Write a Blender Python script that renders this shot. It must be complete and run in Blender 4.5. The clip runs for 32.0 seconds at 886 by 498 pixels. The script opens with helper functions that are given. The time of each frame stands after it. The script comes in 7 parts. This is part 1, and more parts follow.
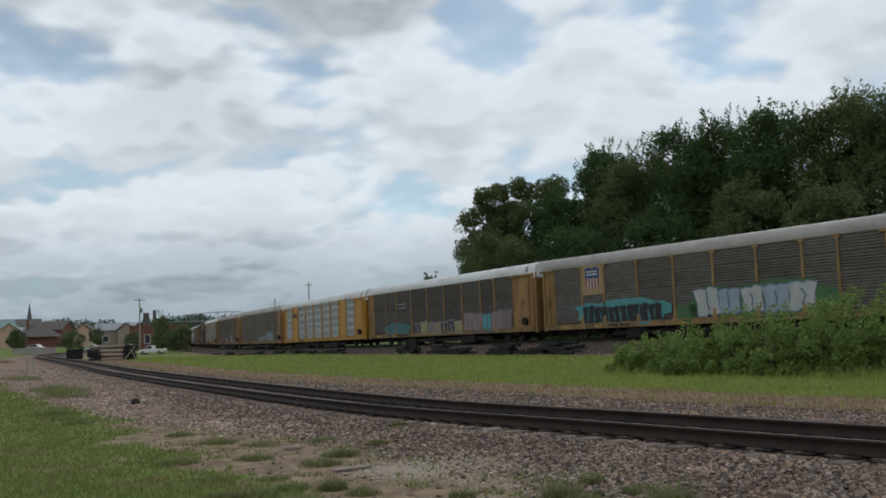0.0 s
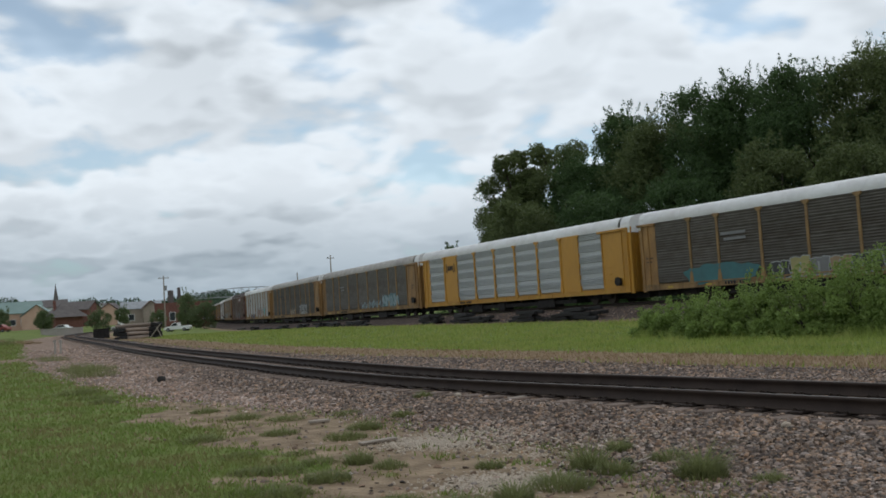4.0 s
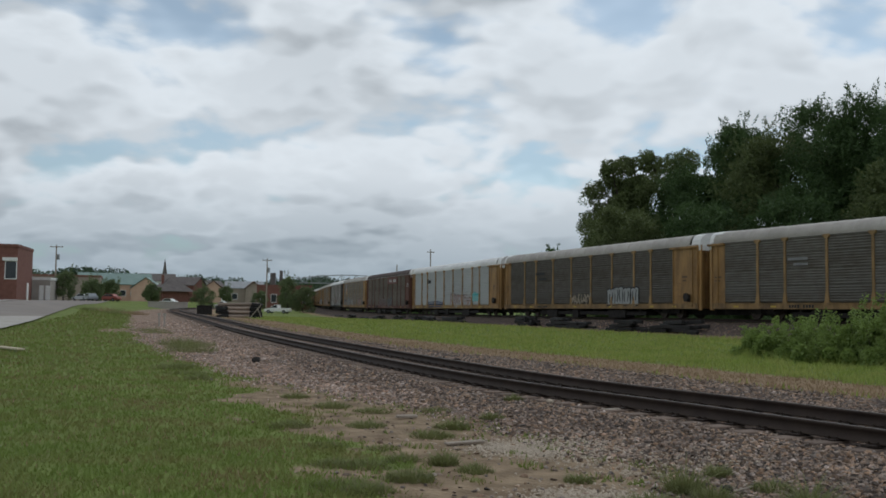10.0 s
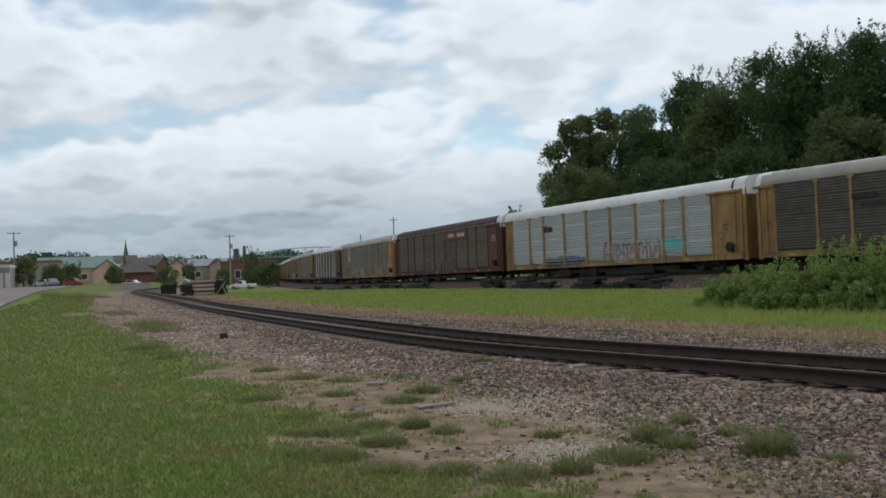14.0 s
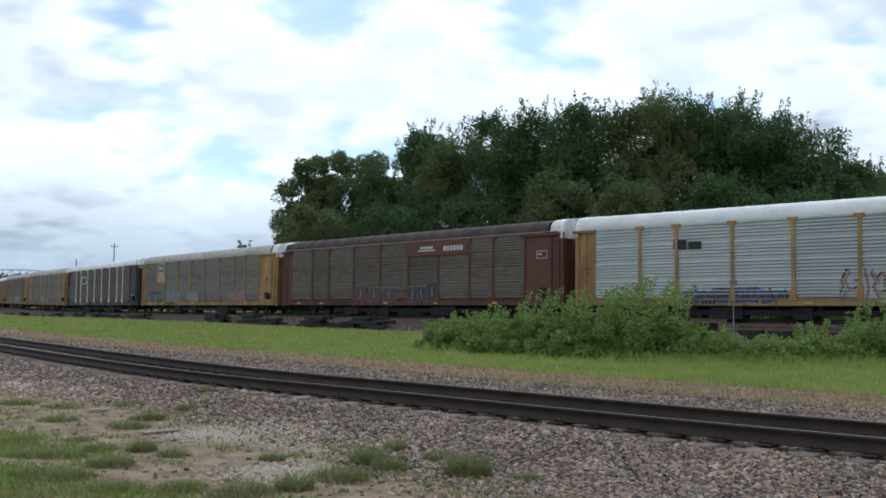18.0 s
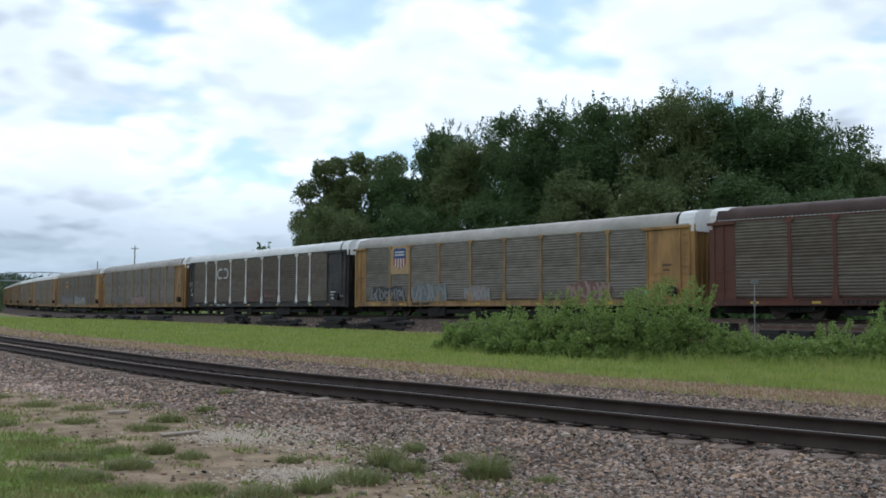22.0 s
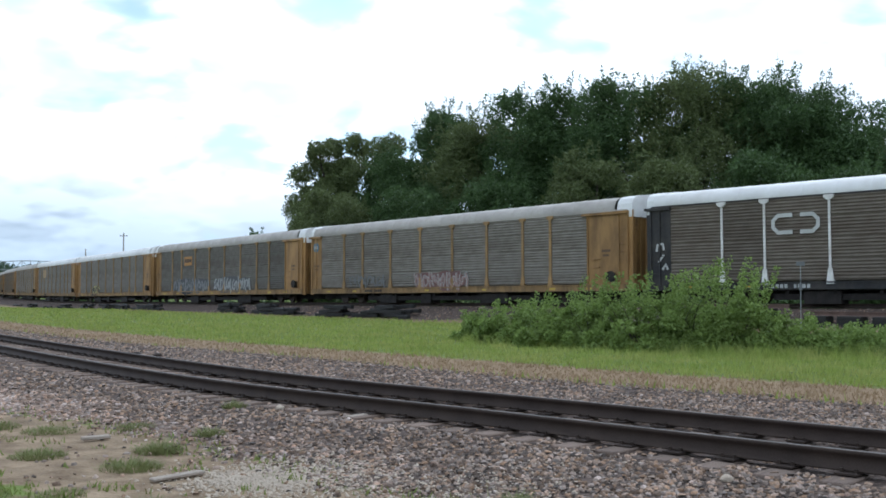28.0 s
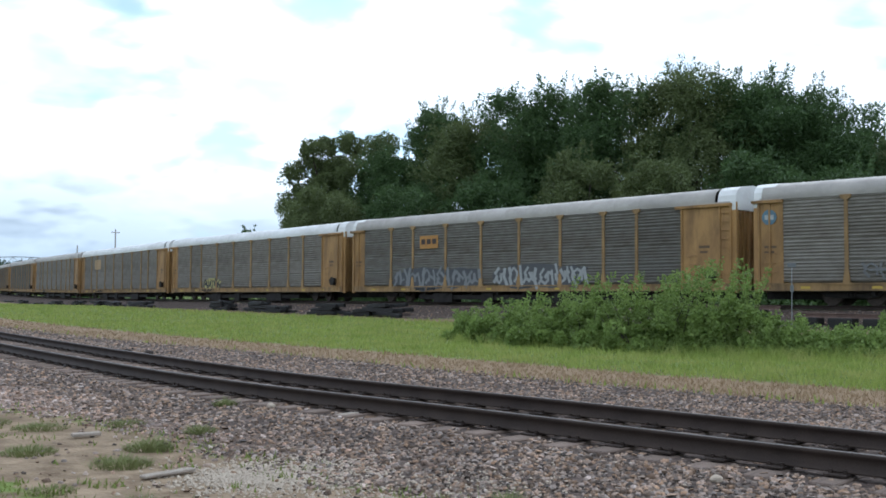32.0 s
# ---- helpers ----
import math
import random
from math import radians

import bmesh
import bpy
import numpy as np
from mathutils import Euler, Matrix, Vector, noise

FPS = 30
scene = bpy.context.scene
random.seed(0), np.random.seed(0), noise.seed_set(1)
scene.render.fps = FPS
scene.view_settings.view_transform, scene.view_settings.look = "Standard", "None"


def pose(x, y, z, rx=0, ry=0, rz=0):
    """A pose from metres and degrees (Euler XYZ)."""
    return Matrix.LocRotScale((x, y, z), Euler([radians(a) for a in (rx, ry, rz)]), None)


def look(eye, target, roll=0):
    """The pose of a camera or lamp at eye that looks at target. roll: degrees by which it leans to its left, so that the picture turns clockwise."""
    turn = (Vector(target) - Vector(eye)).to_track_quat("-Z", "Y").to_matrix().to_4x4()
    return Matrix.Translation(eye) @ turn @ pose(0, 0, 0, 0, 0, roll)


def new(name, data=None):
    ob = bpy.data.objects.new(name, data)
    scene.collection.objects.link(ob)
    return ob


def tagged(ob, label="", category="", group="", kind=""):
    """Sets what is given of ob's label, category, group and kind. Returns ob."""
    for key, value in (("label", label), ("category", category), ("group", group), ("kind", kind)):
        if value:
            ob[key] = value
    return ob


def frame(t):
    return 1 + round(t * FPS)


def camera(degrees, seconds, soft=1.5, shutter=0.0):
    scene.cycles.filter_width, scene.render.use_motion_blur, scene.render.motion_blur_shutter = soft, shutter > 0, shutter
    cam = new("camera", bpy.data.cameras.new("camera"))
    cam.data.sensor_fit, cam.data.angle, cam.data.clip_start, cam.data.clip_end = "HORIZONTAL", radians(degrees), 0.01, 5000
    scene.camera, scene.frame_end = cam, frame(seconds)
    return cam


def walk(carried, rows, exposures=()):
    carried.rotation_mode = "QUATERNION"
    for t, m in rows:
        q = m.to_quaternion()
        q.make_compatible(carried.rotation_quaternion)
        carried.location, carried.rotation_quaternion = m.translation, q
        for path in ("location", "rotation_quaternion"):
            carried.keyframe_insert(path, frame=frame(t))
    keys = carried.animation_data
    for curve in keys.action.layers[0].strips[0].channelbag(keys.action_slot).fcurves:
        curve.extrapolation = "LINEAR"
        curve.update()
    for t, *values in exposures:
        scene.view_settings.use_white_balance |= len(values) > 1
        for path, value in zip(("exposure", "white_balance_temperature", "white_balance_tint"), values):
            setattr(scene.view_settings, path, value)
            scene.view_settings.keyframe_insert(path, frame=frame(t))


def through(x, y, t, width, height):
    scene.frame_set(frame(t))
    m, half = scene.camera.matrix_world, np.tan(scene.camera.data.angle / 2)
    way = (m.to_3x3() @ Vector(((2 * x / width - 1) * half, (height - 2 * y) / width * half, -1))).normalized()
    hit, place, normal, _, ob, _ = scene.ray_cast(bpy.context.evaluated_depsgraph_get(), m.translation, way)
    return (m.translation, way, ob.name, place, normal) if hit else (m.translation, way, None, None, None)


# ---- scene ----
cam = camera(48.0, 32.0, soft=1.7)
# seconds, x, y, z, turn to the left, tilt up, lean to the left (metres, degrees)
PATH = [
    (0.0, 0.000, 0.003, 1.650, -7.447, 4.888, -1.800),
    (0.5, 0.004, 0.022, 1.652, -7.464, 4.869, -1.809),
    (1.0, 0.003, 0.017, 1.651, -7.488, 4.777, -1.900),
    (1.5, 0.001, 0.005, 1.650, -7.473, 4.626, -1.979),
    (2.0, -0.000, -0.002, 1.650, -7.454, 4.336, -2.329),
    (2.5, 0.004, 0.022, 1.651, -7.262, 3.964, -2.833),
    (3.0, 0.012, 0.070, 1.653, -6.932, 3.500, -3.298),
    (3.5, 0.023, 0.131, 1.656, -6.552, 3.198, -3.483),
    (5.5, 0.050, 0.302, 1.665, -4.719, 3.252, -2.572),
    (6.0, 0.056, 0.352, 1.666, -4.043, 3.200, -2.287),
    (6.5, 0.059, 0.410, 1.668, -3.262, 3.090, -1.851),
    (7.0, 0.064, 0.460, 1.671, -2.406, 2.980, -1.291),
    (7.5, 0.068, 0.528, 1.676, -1.521, 2.882, -0.796),
    (8.0, 0.061, 0.531, 1.675, -0.758, 2.736, -0.193),
    (8.5, 0.050, 0.455, 1.672, -0.586, 2.412, 0.390),
    (9.0, 0.048, 0.436, 1.670, -0.448, 2.019, 0.837),
    (9.5, 0.049, 0.464, 1.673, -0.362, 2.483, 1.039),
    (10.0, 0.047, 0.522, 1.675, -0.387, 3.225, 0.894),
    (10.5, 0.051, 0.531, 1.675, -0.347, 3.187, 0.425),
    (11.0, 0.051, 0.465, 1.668, -0.150, 2.188, -0.916),
    (11.5, 0.053, 0.431, 1.662, 0.065, 1.408, -2.080),
    (12.0, 0.054, 0.427, 1.660, 0.096, 1.214, -2.598),
    (12.5, 0.056, 0.437, 1.660, 0.102, 1.245, -2.667),
    (13.0, 0.054, 0.418, 1.660, -0.167, 1.265, -2.554),
    (13.5, 0.058, 0.404, 1.660, -1.025, 1.263, -2.454),
    (14.0, 0.063, 0.405, 1.661, -2.468, 1.272, -2.041),
    (14.5, 0.051, 0.290, 1.659, -4.800, 1.254, -1.521),
    (15.0, 0.010, 0.055, 1.652, -7.586, 1.523, -0.801),
    (15.5, -0.031, -0.143, 1.644, -10.197, 1.985, -0.051),
    (17.5, -0.136, -0.405, 1.631, -17.332, 3.302, 0.868),
    (18.0, -0.149, -0.424, 1.630, -18.040, 3.331, 0.850),
    (18.5, -0.152, -0.426, 1.630, -18.310, 3.338, 0.849),
    (19.0, -0.151, -0.423, 1.630, -18.311, 3.338, 0.840),
    (19.5, -0.153, -0.427, 1.630, -18.351, 3.349, 0.883),
    (20.0, -0.148, -0.414, 1.631, -18.381, 3.363, 0.855),
    (20.5, -0.144, -0.406, 1.631, -18.261, 3.381, 0.771),
    (21.0, -0.134, -0.388, 1.632, -17.873, 3.382, 0.743),
    (21.5, -0.125, -0.372, 1.633, -17.409, 3.390, 0.669),
    (22.0, -0.116, -0.356, 1.633, -16.950, 3.366, 0.674),
    (22.5, -0.110, -0.346, 1.634, -16.556, 3.298, 0.694),
    (23.0, -0.109, -0.343, 1.635, -16.407, 3.114, 0.664),
    (23.5, -0.110, -0.336, 1.635, -16.513, 2.822, 0.656),
    (24.0, -0.108, -0.320, 1.637, -16.819, 2.420, 0.605),
    (24.5, -0.107, -0.264, 1.638, -17.213, 2.003, 0.571),
    (25.0, -0.096, 0.198, 1.643, -17.137, 1.847, 0.410),
    (25.5, -0.078, 0.960, 1.652, -16.884, 2.029, 0.276),
    (27.5, -0.023, 3.302, 1.680, -17.275, 2.108, 0.146),
    (28.0, -0.023, 3.297, 1.680, -17.513, 2.539, 0.209),
    (28.5, -0.023, 3.298, 1.680, -17.582, 3.535, 0.324),
    (29.0, -0.024, 3.272, 1.680, -17.639, 4.035, 0.336),
    (29.5, -0.023, 3.286, 1.680, -17.702, 3.698, 0.468),
    (30.0, -0.024, 3.274, 1.680, -17.785, 3.239, 0.501),
    (30.5, -0.024, 3.259, 1.679, -17.869, 2.808, 0.510),
    (31.0, -0.024, 3.272, 1.680, -17.914, 2.563, 0.558),
    (31.5, -0.024, 3.275, 1.680, -17.937, 2.461, 0.527),
    (32.0, -0.023, 3.288, 1.680, -17.942, 2.487, 0.607),
]
EXPOSURES = [(0, -0.72, 6080, 8), (1.5, -0.66, 6080, 8), (3, -0.6, 6080, 8), (7, -0.62, 6080, 8), (9, -0.70, 6080, 8), (10.5, -0.78, 6080, 8), (12, -0.60, 6080, 8), (15, -0.56, 6080, 8), (17.5, -0.18, 5650, 8), (22, -0.2, 5650, 8), (24.5, -0.32, 5650, 8), (25.5, -0.25, 5620, 8), (27.5, 0.18, 5480, 8), (29, 0.06, 5480, 8), (30.5, 0.15, 5480, 8), (32, 0.16, 5480, 8)]
walk(cam, [(t, pose(x, y, z, 90 + tilt, 0, turn) @ pose(0, 0, 0, 0, 0, lean)) for t, x, y, z, turn, tilt, lean in PATH],
     exposures=EXPOSURES)

# ---------- sky, sun ----------
SUN_TURN, SUN_UP = -38.0, 52.0          # behind the trees, veiled by cloud


def make_world():
    w = bpy.data.worlds.new("sky")
    scene.world = w
    w.use_nodes = True
    nt = w.node_tree
    nt.nodes.clear()
    N, L = nt.nodes.new, nt.links.new
    out = N("ShaderNodeOutputWorld")
    sky = N("ShaderNodeTexSky")
    sky.sky_type, sky.sun_disc = "NISHITA", False
    sky.ozone_density = 0.4
    sky.sun_elevation, sky.sun_rotation = radians(SUN_UP), radians(-SUN_TURN)
    sky.air_density, sky.dust_density = 1.0, 0.3
    blue = N("ShaderNodeBackground")
    blue.inputs["Strength"].default_value = 0.14
    tint = N("ShaderNodeMix")
    tint.data_type, tint.blend_type = "RGBA", "MULTIPLY"
    tint.inputs[0].default_value, tint.inputs[7].default_value = 1.0, (0.86, 1.03, 1.03, 1)
    L(sky.outputs[0], tint.inputs[6]), L(tint.outputs[2], blue.inputs[0])
    co = N("ShaderNodeTexCoord")
    sep = N("ShaderNodeSeparateXYZ")
    L(co.outputs["Generated"], sep.inputs[0])

    def math_node(op, a, b):
        n = N("ShaderNodeMath")
        n.operation = op
        for k, v in enumerate((a, b)):
            if isinstance(v, (int, float)):
                n.inputs[k].default_value = v
            else:
                L(v, n.inputs[k])
        return n.outputs[0]

    up = math_node("ADD", math_node("MAXIMUM", sep.outputs[2], 0.0), 0.36)
    u = math_node("DIVIDE", sep.outputs[0], up)
    v = math_node("DIVIDE", sep.outputs[1], up)
    flat = N("ShaderNodeCombineXYZ")
    L(u, flat.inputs[0]), L(v, flat.inputs[1])
    L(math_node("MULTIPLY", sep.outputs[2], 1.2), flat.inputs[2])

    def billow(scale, detail, shift, nearer=1.0, rough=0.5):
        mp = N("ShaderNodeMapping")
        mp.inputs["Location"].default_value = shift
        mp.inputs["Scale"].default_value = (nearer, nearer, 1)
        L(flat.outputs[0], mp.inputs[0])
        no = N("ShaderNodeTexNoise")
        no.inputs["Scale"].default_value, no.inputs["Detail"].default_value = scale, detail
        no.inputs["Roughness"].default_value = rough
        no.inputs["Distortion"].default_value = 0.2
        L(mp.outputs[0], no.inputs["Vector"])
        return no.outputs[0]

    def smooth(src, low, high, to=1.0):
        mr = N("ShaderNodeMapRange")
        mr.interpolation_type = "SMOOTHSTEP"
        mr.inputs["From Min"].default_value, mr.inputs["From Max"].default_value = low, high
        mr.inputs["To Max"].default_value = to
        L(src, mr.inputs[0])
        return mr.outputs[0]

    def puffs(scale, nearer):
        mp = N("ShaderNodeMapping")
        mp.inputs["Location"].default_value = (1.7, 0.6, 0)
        mp.inputs["Scale"].default_value = (nearer, nearer, 1)
        L(flat.outputs[0], mp.inputs[0])
        vo = N("ShaderNodeTexVoronoi")
        vo.feature = "SMOOTH_F1"
        vo.inputs["Scale"].default_value, vo.inputs["Smoothness"].default_value = scale, 0.35
        L(mp.outputs[0], vo.inputs["Vector"])
        return math_node("MULTIPLY", vo.outputs["Distance"], -1.0)

    def heap(nearer, detail):
        """Cumulus: broad heaps with rounded puffs on them."""
        low = billow(3.5, detail, (4.6, 2.2, 0), nearer, 0.5)
        big = math_node("ADD", low, math_node("MULTIPLY", puffs(8.0, nearer), 0.16))
        return math_node("ADD", big, math_node("MULTIPLY", puffs(20.0, nearer), 0.09))

    here = heap(1.0, 7)
    cover = smooth(here, 0.225, 0.360)
    # a cloud is grey below where more cloud stands over it, and white along its upper rim
    under = smooth(math_node("SUBTRACT", heap(0.95, 3), heap(1.0, 3)), -0.06, 0.13)
    thick = smooth(here, 0.33, 0.50)
    wide = smooth(billow(1.1, 3, (3.0, 6.0, 0)), 0.34, 0.62)
    tone = N("ShaderNodeMix")
    tone.data_type = "RGBA"
    tone.inputs[6].default_value, tone.inputs[7].default_value = (0.975, 1.0, 1.015, 1), (0.46, 0.485, 0.505, 1)
    base = math_node("MULTIPLY", math_node("ADD", math_node("MULTIPLY", under, 0.66), math_node("MULTIPLY", thick, 0.34)),
                     math_node("ADD", math_node("MULTIPLY", wide, 0.55), 0.50))
    L(base, tone.inputs[0])
    cloud = N("ShaderNodeBackground")
    cloud.inputs["Strength"].default_value = 1.33
    L(tone.outputs[2], cloud.inputs[0])
    mix = N("ShaderNodeMixShader")
    L(math_node("ADD", math_node("MULTIPLY", cover, 0.54), 0.46), mix.inputs[0])
    L(blue.outputs[0], mix.inputs[1]), L(cloud.outputs[0], mix.inputs[2])
    # pale haze towards the horizon
    haze = N("ShaderNodeBackground")
    haze.inputs["Color"].default_value, haze.inputs["Strength"].default_value = (0.575, 0.735, 0.85, 1), 0.66
    hm = N("ShaderNodeMapRange")
    for key, val in (("From Min", 0.0), ("From Max", 0.13), ("To Min", 0.85), ("To Max", 0.0)):
        hm.inputs[key].default_value = val
    L(sep.outputs[2], hm.inputs[0])
    mix2 = N("ShaderNodeMixShader")
    L(hm.outputs[0], mix2.inputs[0]), L(mix.outputs[0], mix2.inputs[1]), L(haze.outputs[0], mix2.inputs[2])
    mix = mix2
    L(mix.outputs[0], out.inputs[0])


make_world()
sun = new("sun", bpy.data.lights.new("sun", "SUN"))
sun.data.energy, sun.data.angle, sun.data.color = 0.8, radians(14), (1.0, 0.96, 0.9)
az, el = radians(SUN_TURN), radians(SUN_UP)
sun.matrix_world = look((-60 * math.sin(az) * math.cos(el), 60 * math.cos(az) * math.cos(el), 60 * math.sin(el)), (0, 0, 0))

# ---------- materials ----------
MATS = {}


def material(name, low, high, scale=6.0, rough=0.85, metal=0.0, bump=0.15, stretch=(1, 1, 1), fine=60.0,
             dirt=None, dirt_amount=0.0, dirt_scale=0.45, random_tint=0.0, coords="Object", spec=0.3, island=False):
    """Two-scale noise between two colours, stains, and fine relief."""
    if name in MATS:
        return MATS[name]
    m = bpy.data.materials.new(name)
    m.use_nodes = True
    nt = m.node_tree
    N, L = nt.nodes.new, nt.links.new
    b = nt.nodes["Principled BSDF"]
    b.inputs["Roughness"].default_value, b.inputs["Metallic"].default_value = rough, metal
    b.inputs["Specular IOR Level"].default_value = spec
    co = N("ShaderNodeTexCoord")
    mp = N("ShaderNodeMapping")
    mp.inputs["Scale"].default_value = stretch
    L(co.outputs[coords], mp.inputs[0])
    big = N("ShaderNodeTexNoise")
    big.inputs["Scale"].default_value, big.inputs["Detail"].default_value = scale, 6
    small = N("ShaderNodeTexNoise")
    small.inputs["Scale"].default_value, small.inputs["Detail"].default_value = fine, 3
    L(mp.outputs[0], big.inputs["Vector"])
    L(co.outputs[coords], small.inputs["Vector"])
    add = N("ShaderNodeMath")
    add.operation = "MULTIPLY_ADD"
    add.inputs[1].default_value = 0.45
    L(small.outputs[0], add.inputs[0])
    half = N("ShaderNodeMath")
    half.operation = "MULTIPLY"
    half.inputs[1].default_value = 0.62
    L(big.outputs[0], half.inputs[0])
    L(half.outputs[0], add.inputs[2])
    ramp = N("ShaderNodeMapRange")
    ramp.inputs["From Min"].default_value, ramp.inputs["From Max"].default_value = 0.33, 0.73
    L(add.outputs[0], ramp.inputs[0])
    mix = N("ShaderNodeMix")
    mix.data_type = "RGBA"
    mix.inputs[6].default_value, mix.inputs[7].default_value = (*low, 1), (*high, 1)
    L(ramp.outputs[0], mix.inputs[0])
    colour = mix.outputs[2]
    if dirt:
        st = N("ShaderNodeTexNoise")
        st.inputs["Scale"].default_value, st.inputs["Detail"].default_value = scale * dirt_scale, 8
        st.inputs["Roughness"].default_value = 0.7
        L(mp.outputs[0], st.inputs["Vector"])
        sr = N("ShaderNodeMapRange")
        sr.inputs["From Min"].default_value, sr.inputs["From Max"].default_value = 0.42, 0.66
        sr.inputs["To Max"].default_value = dirt_amount
        L(st.outputs[0], sr.inputs[0])
        dm = N("ShaderNodeMix")
        dm.data_type = "RGBA"
        dm.inputs[7].default_value = (*dirt, 1)
        L(sr.outputs[0], dm.inputs[0]), L(colour, dm.inputs[6])
        colour = dm.outputs[2]
    if random_tint:
        hs = N("ShaderNodeHueSaturation")
        rn = N("ShaderNodeMapRange")
        rn.inputs["To Min"].default_value, rn.inputs["To Max"].default_value = 1 - random_tint, 1 + random_tint
        if island:
            L(N("ShaderNodeNewGeometry").outputs["Random Per Island"], rn.inputs[0])
        else:
            L(N("ShaderNodeObjectInfo").outputs["Random"], rn.inputs[0])
        if island:
            turn = N("ShaderNodeMath")
            turn.operation = "PINGPONG"
            turn.inputs[1].default_value = 0.13
            L(rn.outputs[0], turn.inputs[0])
            sat = N("ShaderNodeMapRange")
            sat.inputs["From Max"].default_value, sat.inputs["To Min"].default_value, sat.inputs["To Max"].default_value = 0.13, 0.55, 1.25
            L(turn.outputs[0], sat.inputs[0]), L(sat.outputs[0], hs.inputs["Saturation"])
        L(rn.outputs[0], hs.inputs["Value"]), L(colour, hs.inputs["Color"])
        colour = hs.outputs[0]
    L(colour, b.inputs["Base Color"])
    if bump:
        bp = N("ShaderNodeBump")
        bp.inputs["Strength"].default_value, bp.inputs["Distance"].default_value = bump, 0.02
        L(small.outputs[0], bp.inputs["Height"])
        L(bp.outputs[0], b.inputs["Normal"])
    MATS[name] = m
    return m


def leaf_material(name, low, high, gloss=0.45, through=0.25, dry=None):
    if name in MATS:
        return MATS[name]
    m = bpy.data.materials.new(name)
    m.use_nodes = True
    nt = m.node_tree
    N, L = nt.nodes.new, nt.links.new
    b = nt.nodes["Principled BSDF"]
    b.inputs["Roughness"].default_value, b.inputs["Specular IOR Level"].default_value = gloss, 0.3
    geo = N("ShaderNodeNewGeometry")
    no = N("ShaderNodeTexNoise")
    no.inputs["Scale"].default_value = 0.35
    co = N("ShaderNodeTexCoord")
    L(co.outputs["Object"], no.inputs["Vector"])
    av = N("ShaderNodeMath")
    av.operation = "MULTIPLY_ADD"
    av.inputs[1].default_value = 0.5
    L(geo.outputs["Random Per Island"], av.inputs[0])
    hf = N("ShaderNodeMath")
    hf.operation = "MULTIPLY"
    hf.inputs[1].default_value = 0.5
    L(no.outputs[0], hf.inputs[0]), L(hf.outputs[0], av.inputs[2])
    mix = N("ShaderNodeMix")
    mix.data_type = "RGBA"
    mix.inputs[6].default_value, mix.inputs[7].default_value = (*low, 1), (*high, 1)
    L(av.outputs[0], mix.inputs[0])
    colour = mix.outputs[2]
    if dry:                                        # patches where the grass is thin and yellow
        pn = N("ShaderNodeTexNoise")
        pn.inputs["Scale"].default_value, pn.inputs["Detail"].default_value = 0.8, 4
        L(co.outputs["Object"], pn.inputs["Vector"])
        pr = N("ShaderNodeMapRange")
        for key, val in (("From Min", 0.42), ("From Max", 0.68), ("To Min", 0.0), ("To Max", 0.8)):
            pr.inputs[key].default_value = val
        L(pn.outputs[0], pr.inputs[0])
        pm = N("ShaderNodeMix")
        pm.data_type = "RGBA"
        pm.inputs[7].default_value = (*dry, 1)
        L(pr.outputs[0], pm.inputs[0]), L(colour, pm.inputs[6])
        colour = pm.outputs[2]
    L(colour, b.inputs["Base Color"])
    tr = N("ShaderNodeBsdfTranslucent")
    L(colour, tr.inputs[0])
    ms = N("ShaderNodeMixShader")
    ms.inputs[0].default_value = through
    L(b.outputs[0], ms.inputs[1]), L(tr.outputs[0], ms.inputs[2])
    L(ms.outputs[0], nt.nodes["Material Output"].inputs[0])
    MATS[name] = m
    return m


M_RAIL = material("rail_steel", (0.020, 0.013, 0.010), (0.047, 0.032, 0.024), 3, 0.75, 0.1, 0.1)
M_RAILTOP = material("rail_head_worn", (0.060, 0.050, 0.043), (0.125, 0.108, 0.096), 4, 0.55, 0.3, 0.05)
M_TIE = material("creosoted_wood", (0.095, 0.068, 0.053), (0.215, 0.160, 0.128), 3, 0.9, 0, 0.3, (1, 8, 8), random_tint=0.25)
M_BLACKTIE = material("black_tarred_wood", (0.006, 0.006, 0.006), (0.03, 0.028, 0.026), 3, 0.7, 0, 0.4, (1, 6, 6))
M_STONE = material("ballast_stone", (0.094, 0.063, 0.045), (0.288, 0.206, 0.150), 1.2, 0.9, 0, 0.3, random_tint=0.78, island=True)
M_DUSTSTONE = material("dusty_pink_gravel", (0.160, 0.106, 0.080), (0.440, 0.318, 0.245), 1.2, 0.95, 0, 0.3, random_tint=0.6, island=True)
M_WOOD = material("weathered_wood", (0.20, 0.165, 0.13), (0.40, 0.345, 0.29), 5, 0.9, 0, 0.3, (1, 9, 9))
M_PALEWOOD = material("pale_board_wood", (0.36, 0.30, 0.21), (0.56, 0.48, 0.36), 5, 0.9, 0, 0.3, (1, 9, 9))
M_CHALK = material("pale_limestone", (0.30, 0.245, 0.188), (0.50, 0.425, 0.335), 4, 0.95, 0, 0.3)
M_BLACK = material("dark_underframe", (0.008, 0.007, 0.007), (0.035, 0.03, 0.026), 4, 0.8, 0.1, 0.2)
M_WHEEL = material("wheel_steel", (0.03, 0.024, 0.02), (0.09, 0.07, 0.055), 8, 0.6, 0.5, 0.1)
M_YELLOW = material("aged_yellow_paint", (0.255, 0.140, 0.048), (0.385, 0.228, 0.086), 1.6, 0.6, 0, 0.08, (1, 1, 0.3),
                    dirt=(0.085, 0.05, 0.028), dirt_amount=0.72, dirt_scale=0.7, random_tint=0.14)
